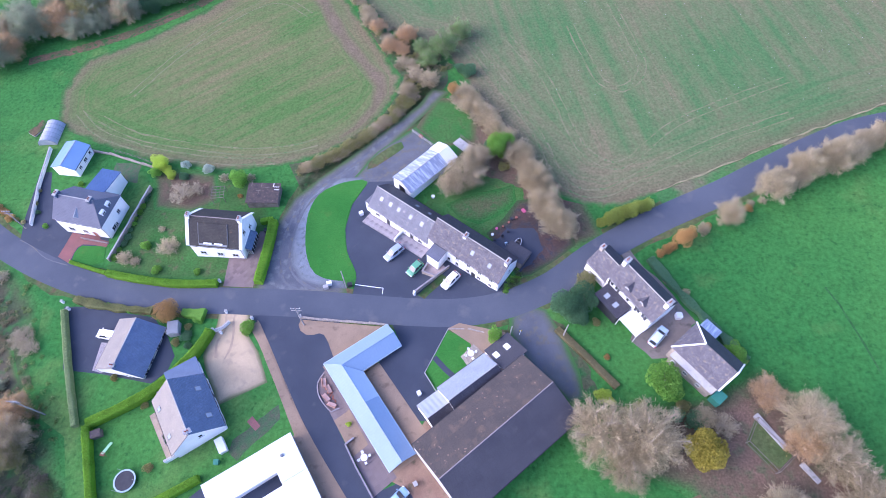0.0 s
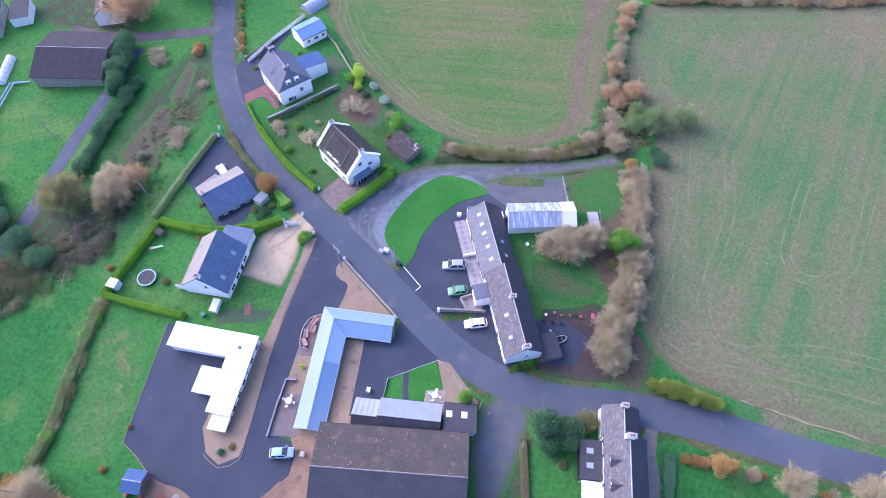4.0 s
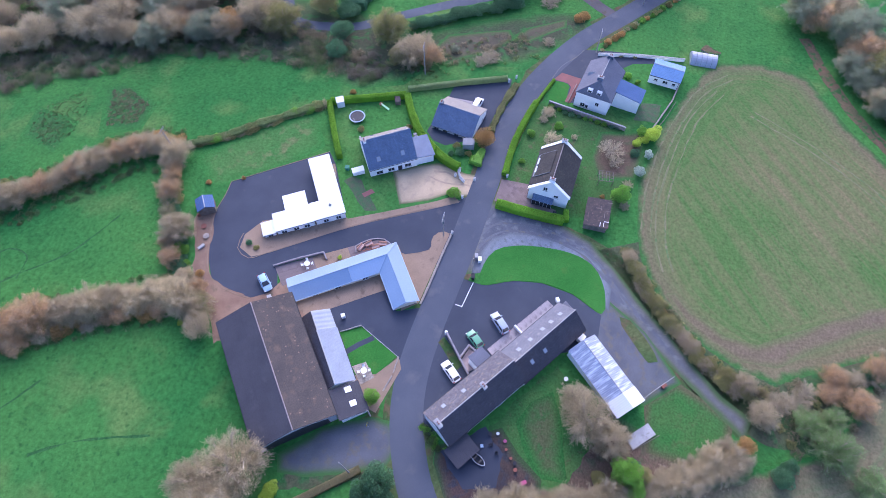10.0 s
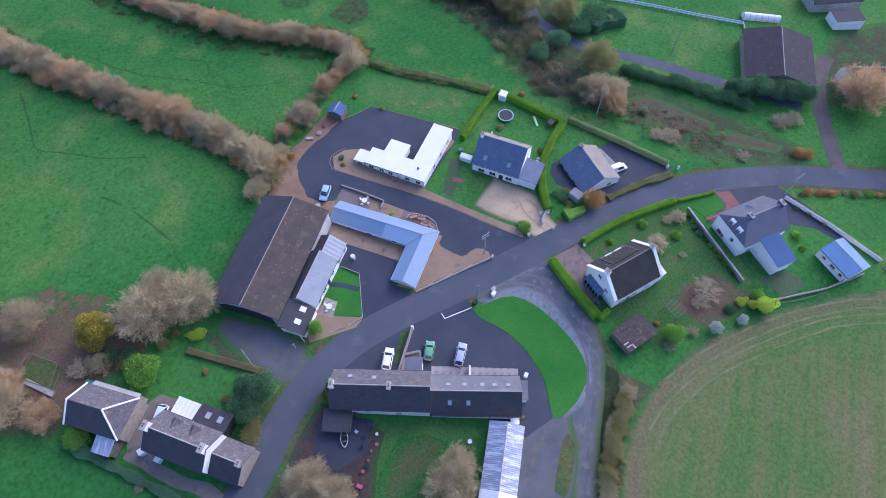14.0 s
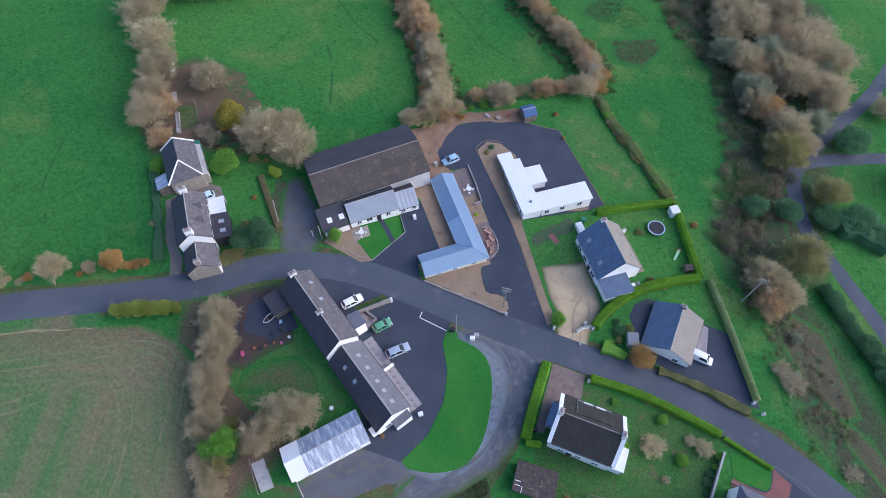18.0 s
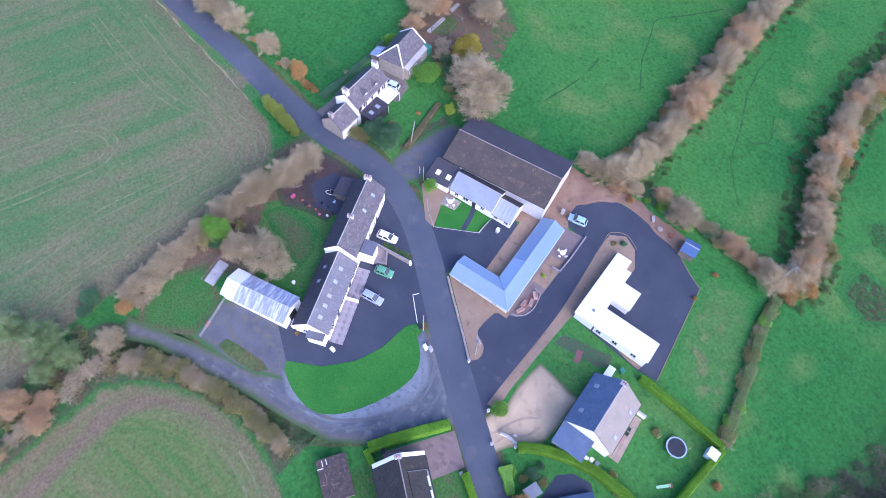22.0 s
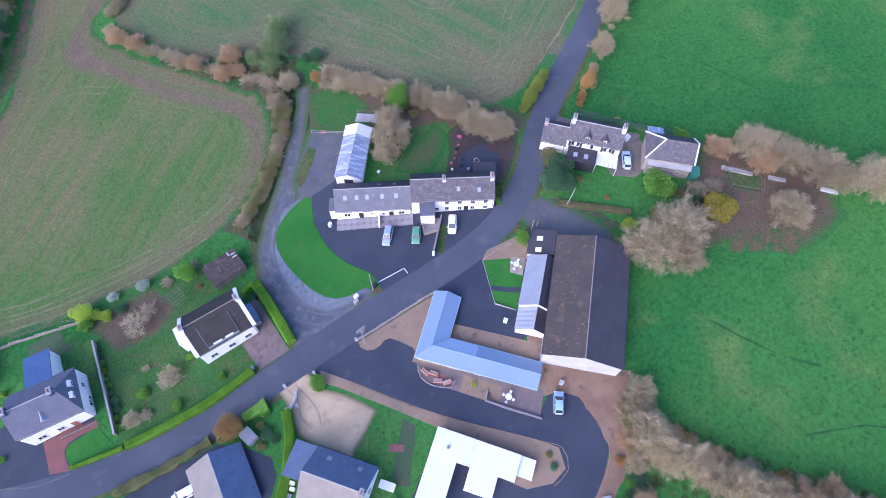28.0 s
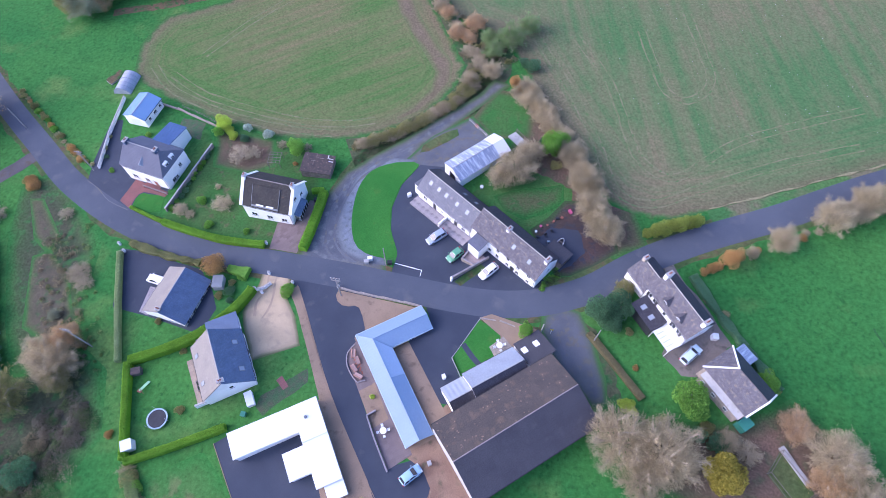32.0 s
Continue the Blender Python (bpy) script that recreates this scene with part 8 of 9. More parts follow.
def leafy_meshes(seed, material, n=6000, lobes=11, high=1.3, size=0.05, low=0.3):
    """Trunk, and a crown of leaf clumps on uneven lobes, of radius 1."""
    rng = np.random.default_rng(seed)
    bm = bmesh.new()
    tube(bm, (0, 0, -0.12), (0, 0, high * 0.5), 0.06, 0.035, 7)
    cs, rs = [np.array([0, 0, high * 0.58])], [0.6]
    for i in range(lobes):
        a = 6.2832 * (i + rng.uniform(-0.3, 0.3)) / lobes
        r = rng.uniform(0.3, 0.62)
        z = high * rng.uniform(low, 0.85)
        cs.append(np.array([r * math.cos(a), r * math.sin(a), z]))
        rs.append(rng.uniform(0.26, 0.42))
        tube(bm, (0, 0, high * 0.25), tuple(cs[-1]), 0.025, 0.01, 4)
    trunk = mesh_of(bm, "trunk", "bark")
    w = np.array(rs) ** 2
    pick = rng.choice(len(cs), n, p=w / w.sum())
    u = rng.normal(size=(n, 3))
    u /= np.linalg.norm(u, axis=1)[:, None]
    rr = np.array(rs)[pick] * rng.uniform(0.72, 1.06, n)
    pos = np.array(cs)[pick] + u * rr[:, None] * np.array([1, 1, 0.85])
    pos[:, 2] = np.maximum(pos[:, 2], 0.03)
    d = np.cross(u, rng.normal(size=(n, 3))) + 0.5 * u
    crown = cards_mesh("crown", pos, d, rng.uniform(0.6, 1.3, n) * size, rng.uniform(0.6, 1.2, n) * size, material, rng)
    return trunk, crown, None


def plant_proto(seed, kind, material, **kw):
    return (bare_meshes if kind == "bare" else leafy_meshes)(seed, material, **kw)


PROTO = {
    "bare_brown": [plant_proto(s, "bare", "twig_brown") for s in (1, 2, 3)],
    "bare_grey": [plant_proto(s, "bare", "twig_grey") for s in (4, 5, 6)],
    "bare_rust": [plant_proto(s, "bare", "twig_rust", leaves="leaf_orange") for s in (7, 8)],
    "thorn": [plant_proto(s, "bare", "twig_olive", high=0.95, twigs=5200, leaves="leaf_dull") for s in (9, 10)],
    "thorn_brown": [plant_proto(s, "bare", "twig_brown", high=0.95, twigs=5200) for s in (11, 12)],
    "autumn": [plant_proto(s, "leafy", "leaf_orange", n=5200) for s in (13, 14)],
    "olive": [plant_proto(s, "bare", "leaf_dull", leaves="leaf_dull", foliage=5200) for s in (15, 16)],
    "sage": [plant_proto(s, "bare", "leaf_sage", high=1.7, leaves="leaf_sage", foliage=4200) for s in (31, 32)],
    "willow": [plant_proto(s, "bare", "leaf_willow", twigs=9000, leaves="leaf_willow", foliage=6200) for s in (35, 36)],
    "bare_thin": [plant_proto(37, "bare", "twig_brown", twigs=2600, limbs=11)],
    "holly": [plant_proto(s, "leafy", "leaf_green", lobes=15, high=1.5) for s in (33, 34)],
    "green": [plant_proto(s, "leafy", "leaf_green") for s in (17, 18)],
    "dark": [plant_proto(s, "leafy", "leaf_dark", n=6500) for s in (19, 20)],
    "yellow": [plant_proto(21, "leafy", "leaf_yellow", n=8000)],
    "lime": [plant_proto(22, "leafy", "leaf_lime", high=1.1)],
    "privet": [plant_proto(s, "leafy", "leaf_golden", n=5200, lobes=14, high=1.0) for s in (38, 39)],
    "silver": [plant_proto(23, "leafy", "leaf_silver", n=1500, high=1.5, lobes=6, size=0.1)],
    "shrub_green": [plant_proto(25, "leafy", "leaf_green", n=3200, high=1.0, size=0.07, low=0.2)],
    "shrub_dull": [plant_proto(26, "leafy", "leaf_dull", n=3200, high=0.95, size=0.065, low=0.2)],
    "shrub_rust": [plant_proto(27, "leafy", "leaf_orange", n=3000, high=0.95, size=0.065, low=0.2)],
    "shrub_red": [plant_proto(40, "leafy", "leaf_red", n=3000, high=0.95, size=0.065, low=0.2)],
    "shrub_dark": [plant_proto(28, "leafy", "leaf_dark", n=3200, high=0.9, size=0.07, low=0.2)],
}
WORDS = {
    "bare_brown": ("tree", "bare brown winter tree with fine twigs"), "bare_grey": ("tree", "bare pale grey tree with dense twigs"), "bare_rust": ("tree", "nearly bare tree with last rusty leaves"),
    "thorn": ("shrub", "tangled olive brown hedgerow thorn"), "thorn_brown": ("shrub", "bare brown hedgerow thorn"), "autumn": ("tree", "orange brown autumn tree in leaf"), "olive": ("tree", "dull olive green tree in leaf"),
    "sage": ("tree", "tall grey green tree in thin leaf"), "bare_thin": ("tree", "thin bare garden tree with few twigs"), "willow": ("tree", "pale green willow with thin ragged foliage"), "holly": ("tree", "glossy green laurel tree"), "green": ("tree", "dense mid green round tree"), "dark": ("tree", "dark evergreen tree with dense foliage"), "yellow": ("tree", "golden yellow autumn tree"), "lime": ("shrub", "bright lime green garden shrub"),
    "privet": ("shrub", "olive yellow privet bush at the field corner"), "silver": ("shrub", "pale silvery round conifer"), "shrub_green": ("shrub", "rounded green garden shrub"), "shrub_dull": ("shrub", "dull olive hedgerow shrub"),
    "shrub_rust": ("shrub", "rust brown shrub with dead leaves"), "shrub_red": ("shrub", "dark red shrub growing in the hedge"), "shrub_dark": ("shrub", "dark green bramble thicket"),
}
grow = random.Random(5)


def plant(kind, x, y, r, tall=1.0, group=""):
    trunk, crown, leaf = grow.choice(PROTO[kind])
    cat, words = WORDS[kind]
    z = ground_z(x, y)
    if kind.startswith("bare"):
        r *= 1.12
    ob = thing(cat, words, cat, Matrix.LocRotScale((x, y, z), Euler((0, 0, grow.uniform(0, 6.28))), (r, r, r * tall * grow.uniform(0.9, 1.1))), group)
    part("trunk", trunk, "", ob)
    part("twig_crown" if kind.startswith(("bare", "thorn")) else "crown", crown, "", ob)
    if leaf:
        part("foliage", leaf, "", ob)
    return ob


def row(kinds, pts, gap, r, tall=1.0, jitter=0.8, group="hedgerow"):
    """Plants along a line, of mixed kinds, sizes and spacing."""
    line = smooth_line(pts, 0.5)
    d = 0.0
    nxt = gap * 0.5
    for p, q in zip(line, line[1:]):
        d += (q - p).length
        if d >= nxt:
            plant(grow.choice(kinds), q.x + grow.uniform(-jitter, jitter), q.y + grow.uniform(-jitter, jitter), grow.uniform(*r), tall, group)
            nxt = d + gap * grow.uniform(0.75, 1.25)


def each(kind, spots, tall=1.0, group=""):
    for x, y, r in spots:
        plant(kind, x, y, r, tall, group)


# hedgerows in the southern fields
R1 = [(1, 2), (0, -6), (3.5, -15), (8, -23), (13, -30), (17, -38), (22, -46), (29, -58), (38, -76), (48, -100)]
row(["bare_grey", "bare_brown", "bare_grey", "bare_rust", "thorn"], R1, 2.1, (3.2, 4.3), 0.85)
row(["thorn_brown", "bare_rust", "shrub_rust"], [(x + 3, y + 1) for x, y in R1[1:]], 2.8, (1.8, 2.8), 0.8)
R2 = [(-33, -20), (-33.5, -27), (-29, -34), (-23, -39), (-15, -46), (-8, -56), (0, -68), (8, -88), (20, -110)]
row(["bare_grey", "bare_brown", "bare_grey", "bare_rust"], R2, 2.1, (2.7, 3.9), 0.85)
row(["thorn", "shrub_rust", "thorn_brown", "shrub_dull"], [(x - 3, y - 2) for x, y in R2], 2.4, (1.8, 2.8), 0.75)
each("bare_grey", [(-14, -11, 4.2), (4.5, 2.5, 3.0), (-30, -21, 3.0)], 0.85)
each("bare_rust", [(-23, -18, 3.0), (-34, -23, 2.6), (-3, -1.5, 2.2)], 0.85)
each("shrub_rust", [(-6.2, -3.0, 1.1), (-4.4, -3.6, 0.9)], 0.8)
row(["shrub_dark", "thorn", "shrub_dull", "shrub_green"], [(-2, -5), (-9, -9), (-17, -14), (-26, -19)], 2.0, (1.3, 2.1), 0.8)
row(["shrub_dull", "shrub_green", "thorn"], [(-36, -21), (-41, -13), (-47, -6.5), (-56, 4.5)], 1.6, (1.5, 2.0), 0.6, 0.3)
row(["bare_grey", "thorn", "shrub_dull", "bare_rust", "thorn"], [(-5, -7.5), (-12, -11.8), (-19, -16), (-26, -19), (-31, -21)], 2.4, (1.7, 2.6), 0.85, 0.5)
each("shrub_rust", [(-27.5, -11.5, 0.8)])
each("shrub_red", [(-50.4, -2.9, 1.0), (-51.4, -1.6, 0.9)], 0.9)
each("shrub_green", [(-16.6, -11.4, 1.3), (-13.4, -10, 1.2), (-10.4, -8.2, 1.4), (-7.6, -6.6, 1.2)], 0.9)
each("shrub_dark", [(-12, -9.4, 1.3), (-8.6, -7.6, 1.1), (-14.8, -10.8, 1.1)], 0.9)
each("bare_grey", [(-4.6, -4.8, 2.3), (2.4, 0.8, 2.4)], 0.85)
# trees east, by the farmhouse
each("bare_grey", [(25.4, 19.6, 6.0), (32.6, 18.6, 6.2), (29, 14, 4.2), (51, 7.5, 4.6), (58.5, 21, 5.2), (63, 9, 5.0)], 0.9)
each("bare_brown", [(61, 15, 4.6), (75.8, -7, 6.0), (69, 0.2, 5.8), (64, 6, 4.6), (75.2, -16.9, 5.4), (43, 22, 2.2), (63, -38, 5.6), (61, -48, 5.6)], 0.85)
each("thorn_brown", [(46, 20.8, 2.8)], 0.8)
each("bare_rust", [(53.6, 25.8, 3.2), (57, 17.5, 3.4), (70.5, -21, 6.4), (65, -23.5, 5.6), (59.4, -27.5, 6.0), (57, -31, 5.0), (52.8, -36, 5.4), (51.7, -43, 5.2), (49.4, -49, 5.0), (54.5, -57, 5.6), (46, -56.5, 5.0), (84, -19, 4.0), (82, -28, 5.0)], 0.85)
each("yellow", [(41, 16.5, 4.3)], 0.95)
each("green", [(37.4, 28.0, 4.1), (50.0, 32.4, 2.8)], 0.9)
each("dark", [(22.3, 42.2, 3.6), (25.6, 43.6, 3.2), (24.4, 40.4, 2.8)], 1.1)
each("olive", [(27.0, 47.8, 2.3), (26.0, 46.2, 1.8)], 0.9)
each("lime", [(27.2, 26.0, 1.7), (28.4, 25.2, 1.0)], 0.9)
each("shrub_dull", [(33, 24, 1.4), (40, 24, 1.6), (28, 39.5, 1.0), (30.5, 23.5, 1.0)])
each("shrub_dark", [(41.5, 21.5, 2.0), (38.5, 22.5, 1.6)])
each("shrub_rust", [(29.0, 33.0, 0.7), (43.4, 54.2, 1.3), (42.0, 53.4, 1.1), (44.4, 54.8, 1.2)])
each("autumn", [(45.8, 55.4, 2.1), (47.4, 56.2, 1.5)], 2.0)
each("privet", [(31.6, 60.4, 1.3), (33.0, 61.0, 1.7), (34.6, 61.6, 1.8), (36.2, 62.2, 1.8), (37.8, 62.8, 1.8), (39.4, 63.4, 1.7), (40.9, 64.0, 1.5)], 1.7)
each("bare_grey", [(55.6, 60.2, 3.0), (50.6, 57.8, 1.4)], 1.25)
row(["bare_grey", "bare_grey", "bare_brown"], [(63.6, 65), (69, 68), (74.5, 71), (84, 75), (93, 77.5), (103, 78), (118, 76)], 2.6, (3.0, 4.0), 1.15)
row(["thorn_brown", "shrub_rust"], [(49, 57), (55, 60), (65, 65.4)], 2.4, (0.8, 1.3), 0.9)
row(["shrub_dull", "thorn"], [(40.2, 52), (43, 46.6), (47.6, 39.2), (52.2, 32)], 2.6, (0.7, 1.1), 0.6)
# trees behind the long house
each("bare_brown", [(4.5, 73, 4.8), (1.5, 71, 3.2), (16.5, 78, 3.6), (19.5, 70.5, 4.0), (20.5, 64.5, 4.0), (22.6, 60, 4.2)], 0.95)
each("bare_grey", [(7, 77, 3.8), (18.5, 72.5, 3.6)], 0.95)
row(["bare_brown", "bare_grey", "bare_brown"], [(4, 99), (7, 95.5), (9.5, 91), (12, 87), (14.5, 82)], 2.2, (2.4, 3.1), 0.75)
row(["thorn_brown", "bare_brown"], [(2, 98), (5, 93), (8, 89), (11, 86)], 2.0, (1.8, 2.4), 0.85)
row(["bare_brown", "bare_grey", "bare_brown"], [(14, 82), (16.5, 76), (18.5, 70.5), (20, 66), (22.5, 61), (25, 58.5)], 2.4, (2.6, 3.4), 0.9)
each("holly", [(11.8, 79.6, 2.9), (13.6, 81.6, 2.1)], 1.3)
each("dark", [(10.4, 81.4, 1.8)], 1.3)
each("olive", [(11.6, 82.4, 1.9)], 1.5)
each("thorn", [(10, 79.5, 1.6), (11, 83.5, 1.6)])
each("shrub_rust", [(3.6, 97.2, 1.1)])
each("dark", [(6.2, 104.6, 2.3), (4.2, 106.2, 1.8)], 0.9)
each("willow", [(0.2, 112.6, 4.4), (4.4, 118.2, 3.4), (-3.6, 109.4, 3.2), (-5.4, 113.6, 2.6)], 0.95)
each("autumn", [(2.4, 99.2, 1.9)], 0.9)
each("bare_grey", [(-3.3, 102, 2.9), (-8.5, 99.5, 2.4)], 0.85)
row(["thorn", "olive", "bare_grey", "thorn_brown", "shrub_dull"], [(-31, 78), (-27, 80), (-22, 82.8), (-16.4, 87.4), (-11.5, 92), (-7.5, 96.5)], 1.7, (1.5, 2.2), 0.75, 0.4)
row(["thorn", "shrub_dull", "shrub_rust", "olive"], [(-28.5, 80.6), (-21, 84.6), (-14.6, 90.6), (-9, 97.5)], 2.2, (0.8, 1.3), 0.7, 0.4)
row(["thorn_brown", "bare_rust", "thorn", "bare_brown"], [(-6.5, 103), (-9, 111), (-14, 118), (-20, 128.5), (-25, 139.5), (-28.5, 150.5)], 1.9, (2.0, 2.8), 0.75)
row(["thorn_brown", "bare_rust", "thorn"], [(-26, 153), (-20.5, 156.5), (-14, 162.5), (-6, 168), (10, 180), (38, 205)], 2.2, (1.8, 2.8), 0.75)
each("olive", [(-9.4, 96.6, 2.0), (-7.0, 99.6, 1.8)], 0.8)
each("bare_rust", [(-9.1, 118.5, 3.0), (-13.5, 114.8, 2.4)], 0.85)
each("dark", [(-15.5, 121.4, 1.6)], 0.9)
# woods to the west
each("sage", [(-65.6, -44.9, 5.0), (-71.8, -34.5, 4.8), (-76.4, -47.8, 6.0), (-70, -72, 6.0)], 0.85)
each("bare_grey", [(-83.5, -39.9, 6.4), (-91.7, -38.6, 5.8), (-76.6, 19.8, 5.0), (-80.5, 22, 4.2), (-71, -58, 7.0), (-79, -66, 7.5), (-85, -51, 7.0)], 0.9)
each("bare_brown", [(-88, -58, 7.0), (-66, -64, 6.0), (-60, -73, 6.0), (-93, -50, 6.5), (-107, -39.5, 4.3), (-66.5, -52, 4.5)], 0.9)
each("autumn", [(-76.2, -29.3, 4.8), (-112, -17.4, 6.2)], 0.9)
each("olive", [(-80.5, -15.5, 6.4), (-91.1, -7.6, 5.0), (-84.2, 12.4, 6.2), (-75.4, 17.6, 3.6)], 0.9)
each("dark", [(-87.9, -27.9, 3.6), (-97.2, -25.7, 4.8), (-96.8, -2.3, 4.4), (-90.4, -0.6, 3.8), (-100.9, -0.9, 3.4), (-82, 0.3, 3.6), (-74.4, 1.2, 3.2)], 0.7)
each("bare_rust", [(-131.4, 57.3, 7.0), (-131.3, 77.8, 9.0), (-77.4, 25.4, 3.6)], 0.85)
each("thorn_brown", [(-82.4, 39.8, 3.4), (-80.4, 37.6, 2.4), (-92.6, 53.6, 2.1), (-109.4, 51.4, 3.4), (-112.6, 52.6, 3.0)], 0.6)
each("sage", [(-83.4, 30.2, 1.5)], 0.7)
each("autumn", [(-79.4, 23.2, 2.4)], 1.0)
each("shrub_rust", [(-104.4, 60.2, 2.0), (-106.0, 61.6, 1.8), (-62, 9.7, 1.0)], 0.9)
row(["shrub_dull", "shrub_green", "thorn", "shrub_rust"], [(-92.5, 67), (-97, 69.2), (-102.5, 73), (-107, 76), (-112, 80), (-124, 89)], 1.6, (0.8, 1.3), 0.8, 0.3)
row(["bare_grey", "sage", "olive", "sage", "bare_rust"], [(-72, 151), (-80, 146), (-90, 141), (-102, 133), (-114, 126), (-124, 114)], 5.0, (4.5, 6.5), 1.0, 2.0)
row(["bare_grey", "sage", "olive", "bare_brown"], [(-66, 156), (-80, 150), (-94, 145), (-108, 138), (-124, 128)], 6.5, (5.0, 7.0), 1.0, 2.5)
row(["sage", "bare_brown", "olive", "dark", "bare_grey", "sage"], [(-104, 128), (-95, 130.5), (-86, 134.5), (-78, 139), (-70, 145), (-62, 152), (-55, 160), (-48, 171), (-41, 183), (-33, 196)], 3.6, (3.4, 4.8), 0.95, 1.0, "far wood")
each("lime", [(-50.5, 165.5, 1.8)], 1.6)


def fill(kinds, outline, n, r, tall=0.8, group="thicket"):
    """Plants strewn inside an outline."""
    xs, ys = [p[0] for p in outline], [p[1] for p in outline]
    while n:
        x, y = grow.uniform(min(xs), max(xs)), grow.uniform(min(ys), max(ys))
        inside = False
        for (ax, ay), (bx, by) in zip(outline, outline[1:] + outline[:1]):
            if (ay > y) != (by > y) and x < (bx - ax) * (y - ay) / (by - ay) + ax:
                inside = not inside
        if inside:
            plant(grow.choice(kinds), x, y, grow.uniform(*r), tall, group)
            n -= 1


def thicket(label, material, outline, n, r, seed, leaf=0.3, each_n=420):
    """A tangle of low bushes that no one could count, inside an outline, as one mesh."""
    rng = np.random.default_rng(seed)
    o = np.array(outline)
    pos, out = [], []
    while n:
        x, y = rng.uniform(o.min(0), o.max(0))
        inside = False
        for (ax, ay), (bx, by) in zip(outline, outline[1:] + outline[:1]):
            if (ay > y) != (by > y) and x < (bx - ax) * (y - ay) / (by - ay) + ax:
                inside = not inside
        if not inside:
            continue
        n -= 1
        rr = rng.uniform(*r)
        u = rng.normal(size=(each_n, 3))
        u[:, 2] = np.abs(u[:, 2])
        u /= np.linalg.norm(u, axis=1)[:, None]
        k = (0.8 + 0.2 * np.sin(4 * np.arctan2(u[:, 1], u[:, 0]) + n)) * rng.uniform(0.55, 1.0, each_n)
        pos.append(u * (rr * k)[:, None] * np.array([1, 1, 0.75]) + np.array([x, y, ground_z(x, y)]))
        out.append(u)
    q, d = np.concatenate(pos), np.concatenate(out)
    m = len(q)
    me = cards_mesh("thicket", q, d + rng.normal(scale=0.7, size=(m, 3)), rng.uniform(0.6, 1.3, m) * leaf, rng.uniform(0.5, 1.1, m) * leaf * 0.6, material, rng)
    tagged(part("thicket", me, ""), label, "thicket", kind="stuff")


def band(pts, half):
    """Outline of a strip along a line."""
    left, right = [], []
    for i, p in enumerate(pts):
        d = (Vector(pts[min(i + 1, len(pts) - 1)]) - Vector(pts[max(i - 1, 0)])).normalized()
        left.append((p[0] - d.y * half, p[1] + d.x * half))
        right.append((p[0] + d.y * half, p[1] - d.x * half))
    return left + right[::-1]


WEST = [(-33, -84), (-40.4, -72.5), (-43, -66.2), (-48.5, -62.4), (-54.1, -49.8), (-61.4, -43.4), (-65.2, -30.2), (-68.2, -15.4), (-67.6, -4), (-66, 4), (-76, 6), (-84, -10), (-84, -40), (-78, -78), (-56, -100)]
for cx, cy, rr, mt, sd, n in ((-71.2, 10.6, 5.2, "scrub_dark", 21, 30), (-70.8, 11.2, 5.0, "scrub_green", 22, 10), (-73.5, -4.3, 4.4, "scrub_green", 24, 16), (-75.4, 3.8, 4.4, "scrub_brown", 27, 16)):
    thicket("dark mound of brambles below the wood", mt, [(cx + rr * math.cos(0.785 * k), cy + rr * math.sin(0.785 * k)) for k in range(8)], n, (1.1, 1.9), sd, 0.15, 700)
thicket("tangled brown thorn scrub at the wood edge", "scrub_brown", WEST, 300, (1.3, 2.6), 3, 0.16, 520)
thicket("dull green bramble scrub at the wood edge", "scrub_green", WEST, 300, (1.2, 2.4), 4, 0.16, 520)
thicket("dark dead bracken at the wood edge", "scrub_dark", WEST, 260, (1.2, 2.4), 5, 0.16, 520)
thicket("low brown rushes in the wet meadow", "scrub_brown", [(-48, -47), (-50, -44), (-46, -36), (-40, -36), (-37, -42)], 420, (0.15, 0.45), 11, 0.1, 40)
thicket("low dark rushes in the wet meadow", "scrub_green", [(-38, -60), (-46, -54), (-42, -49), (-34, -48), (-28, -50), (-30, -58)], 300, (0.15, 0.4), 12, 0.1, 36)
thicket("brown scrub on the rough strip beyond the hedge", "scrub_brown", band([(-74, 18), (-81, 29), (-87, 39), (-92, 48)], 4.0), 90, (0.5, 1.2), 9, 0.13, 220)
thicket("green scrub on the rough strip beyond the hedge", "leaf_moss", band([(-72, 17), (-79, 28), (-85, 39), (-90, 50)], 5.5), 90, (0.4, 0.8), 10, 0.12, 120)
for line, sd, half, n in ((R1[1:], 31, 1.6, 170), (R2, 33, 2.6, 300)):
    thicket("dark green brambles and nettles at the hedge foot", "scrub_green", band([(x + 2.2 + half, y + 1.2) for x, y in line], half), n, (0.5, 1.0), sd, 0.14, 170)
    thicket("dark green brambles and nettles at the hedge foot", "scrub_green", band([(x - 2.0 - half, y - 1.2) for x, y in line], half), n, (0.5, 1.0), sd + 1, 0.14, 170)
fill(["bare_brown", "bare_grey", "sage", "bare_rust", "bare_grey"], [(-44, -90), (-60, -66), (-72, -40), (-76, -18), (-90, -20), (-96, -60), (-70, -110)], 32, (4.0, 5.8), 0.85, "wood")
for mt, sd in (("leaf_green", 51), ("scrub_green", 52)):
    thicket("low green shrubs against the gable of the long house", mt, [(10.9, 46.6), (14.5, 51.3), (15.7, 50.4), (12.3, 45.9)], 14, (0.4, 0.75), sd, 0.11, 260)
thicket("olive and tan briars along the lane hedge", "leaf_dull", band([(-32, 77.6), (-27, 80.4), (-21, 84.2), (-15, 89.4), (-10, 95), (-7, 100)], 1.8), 70, (0.7, 1.3), 8, 0.12, 300)
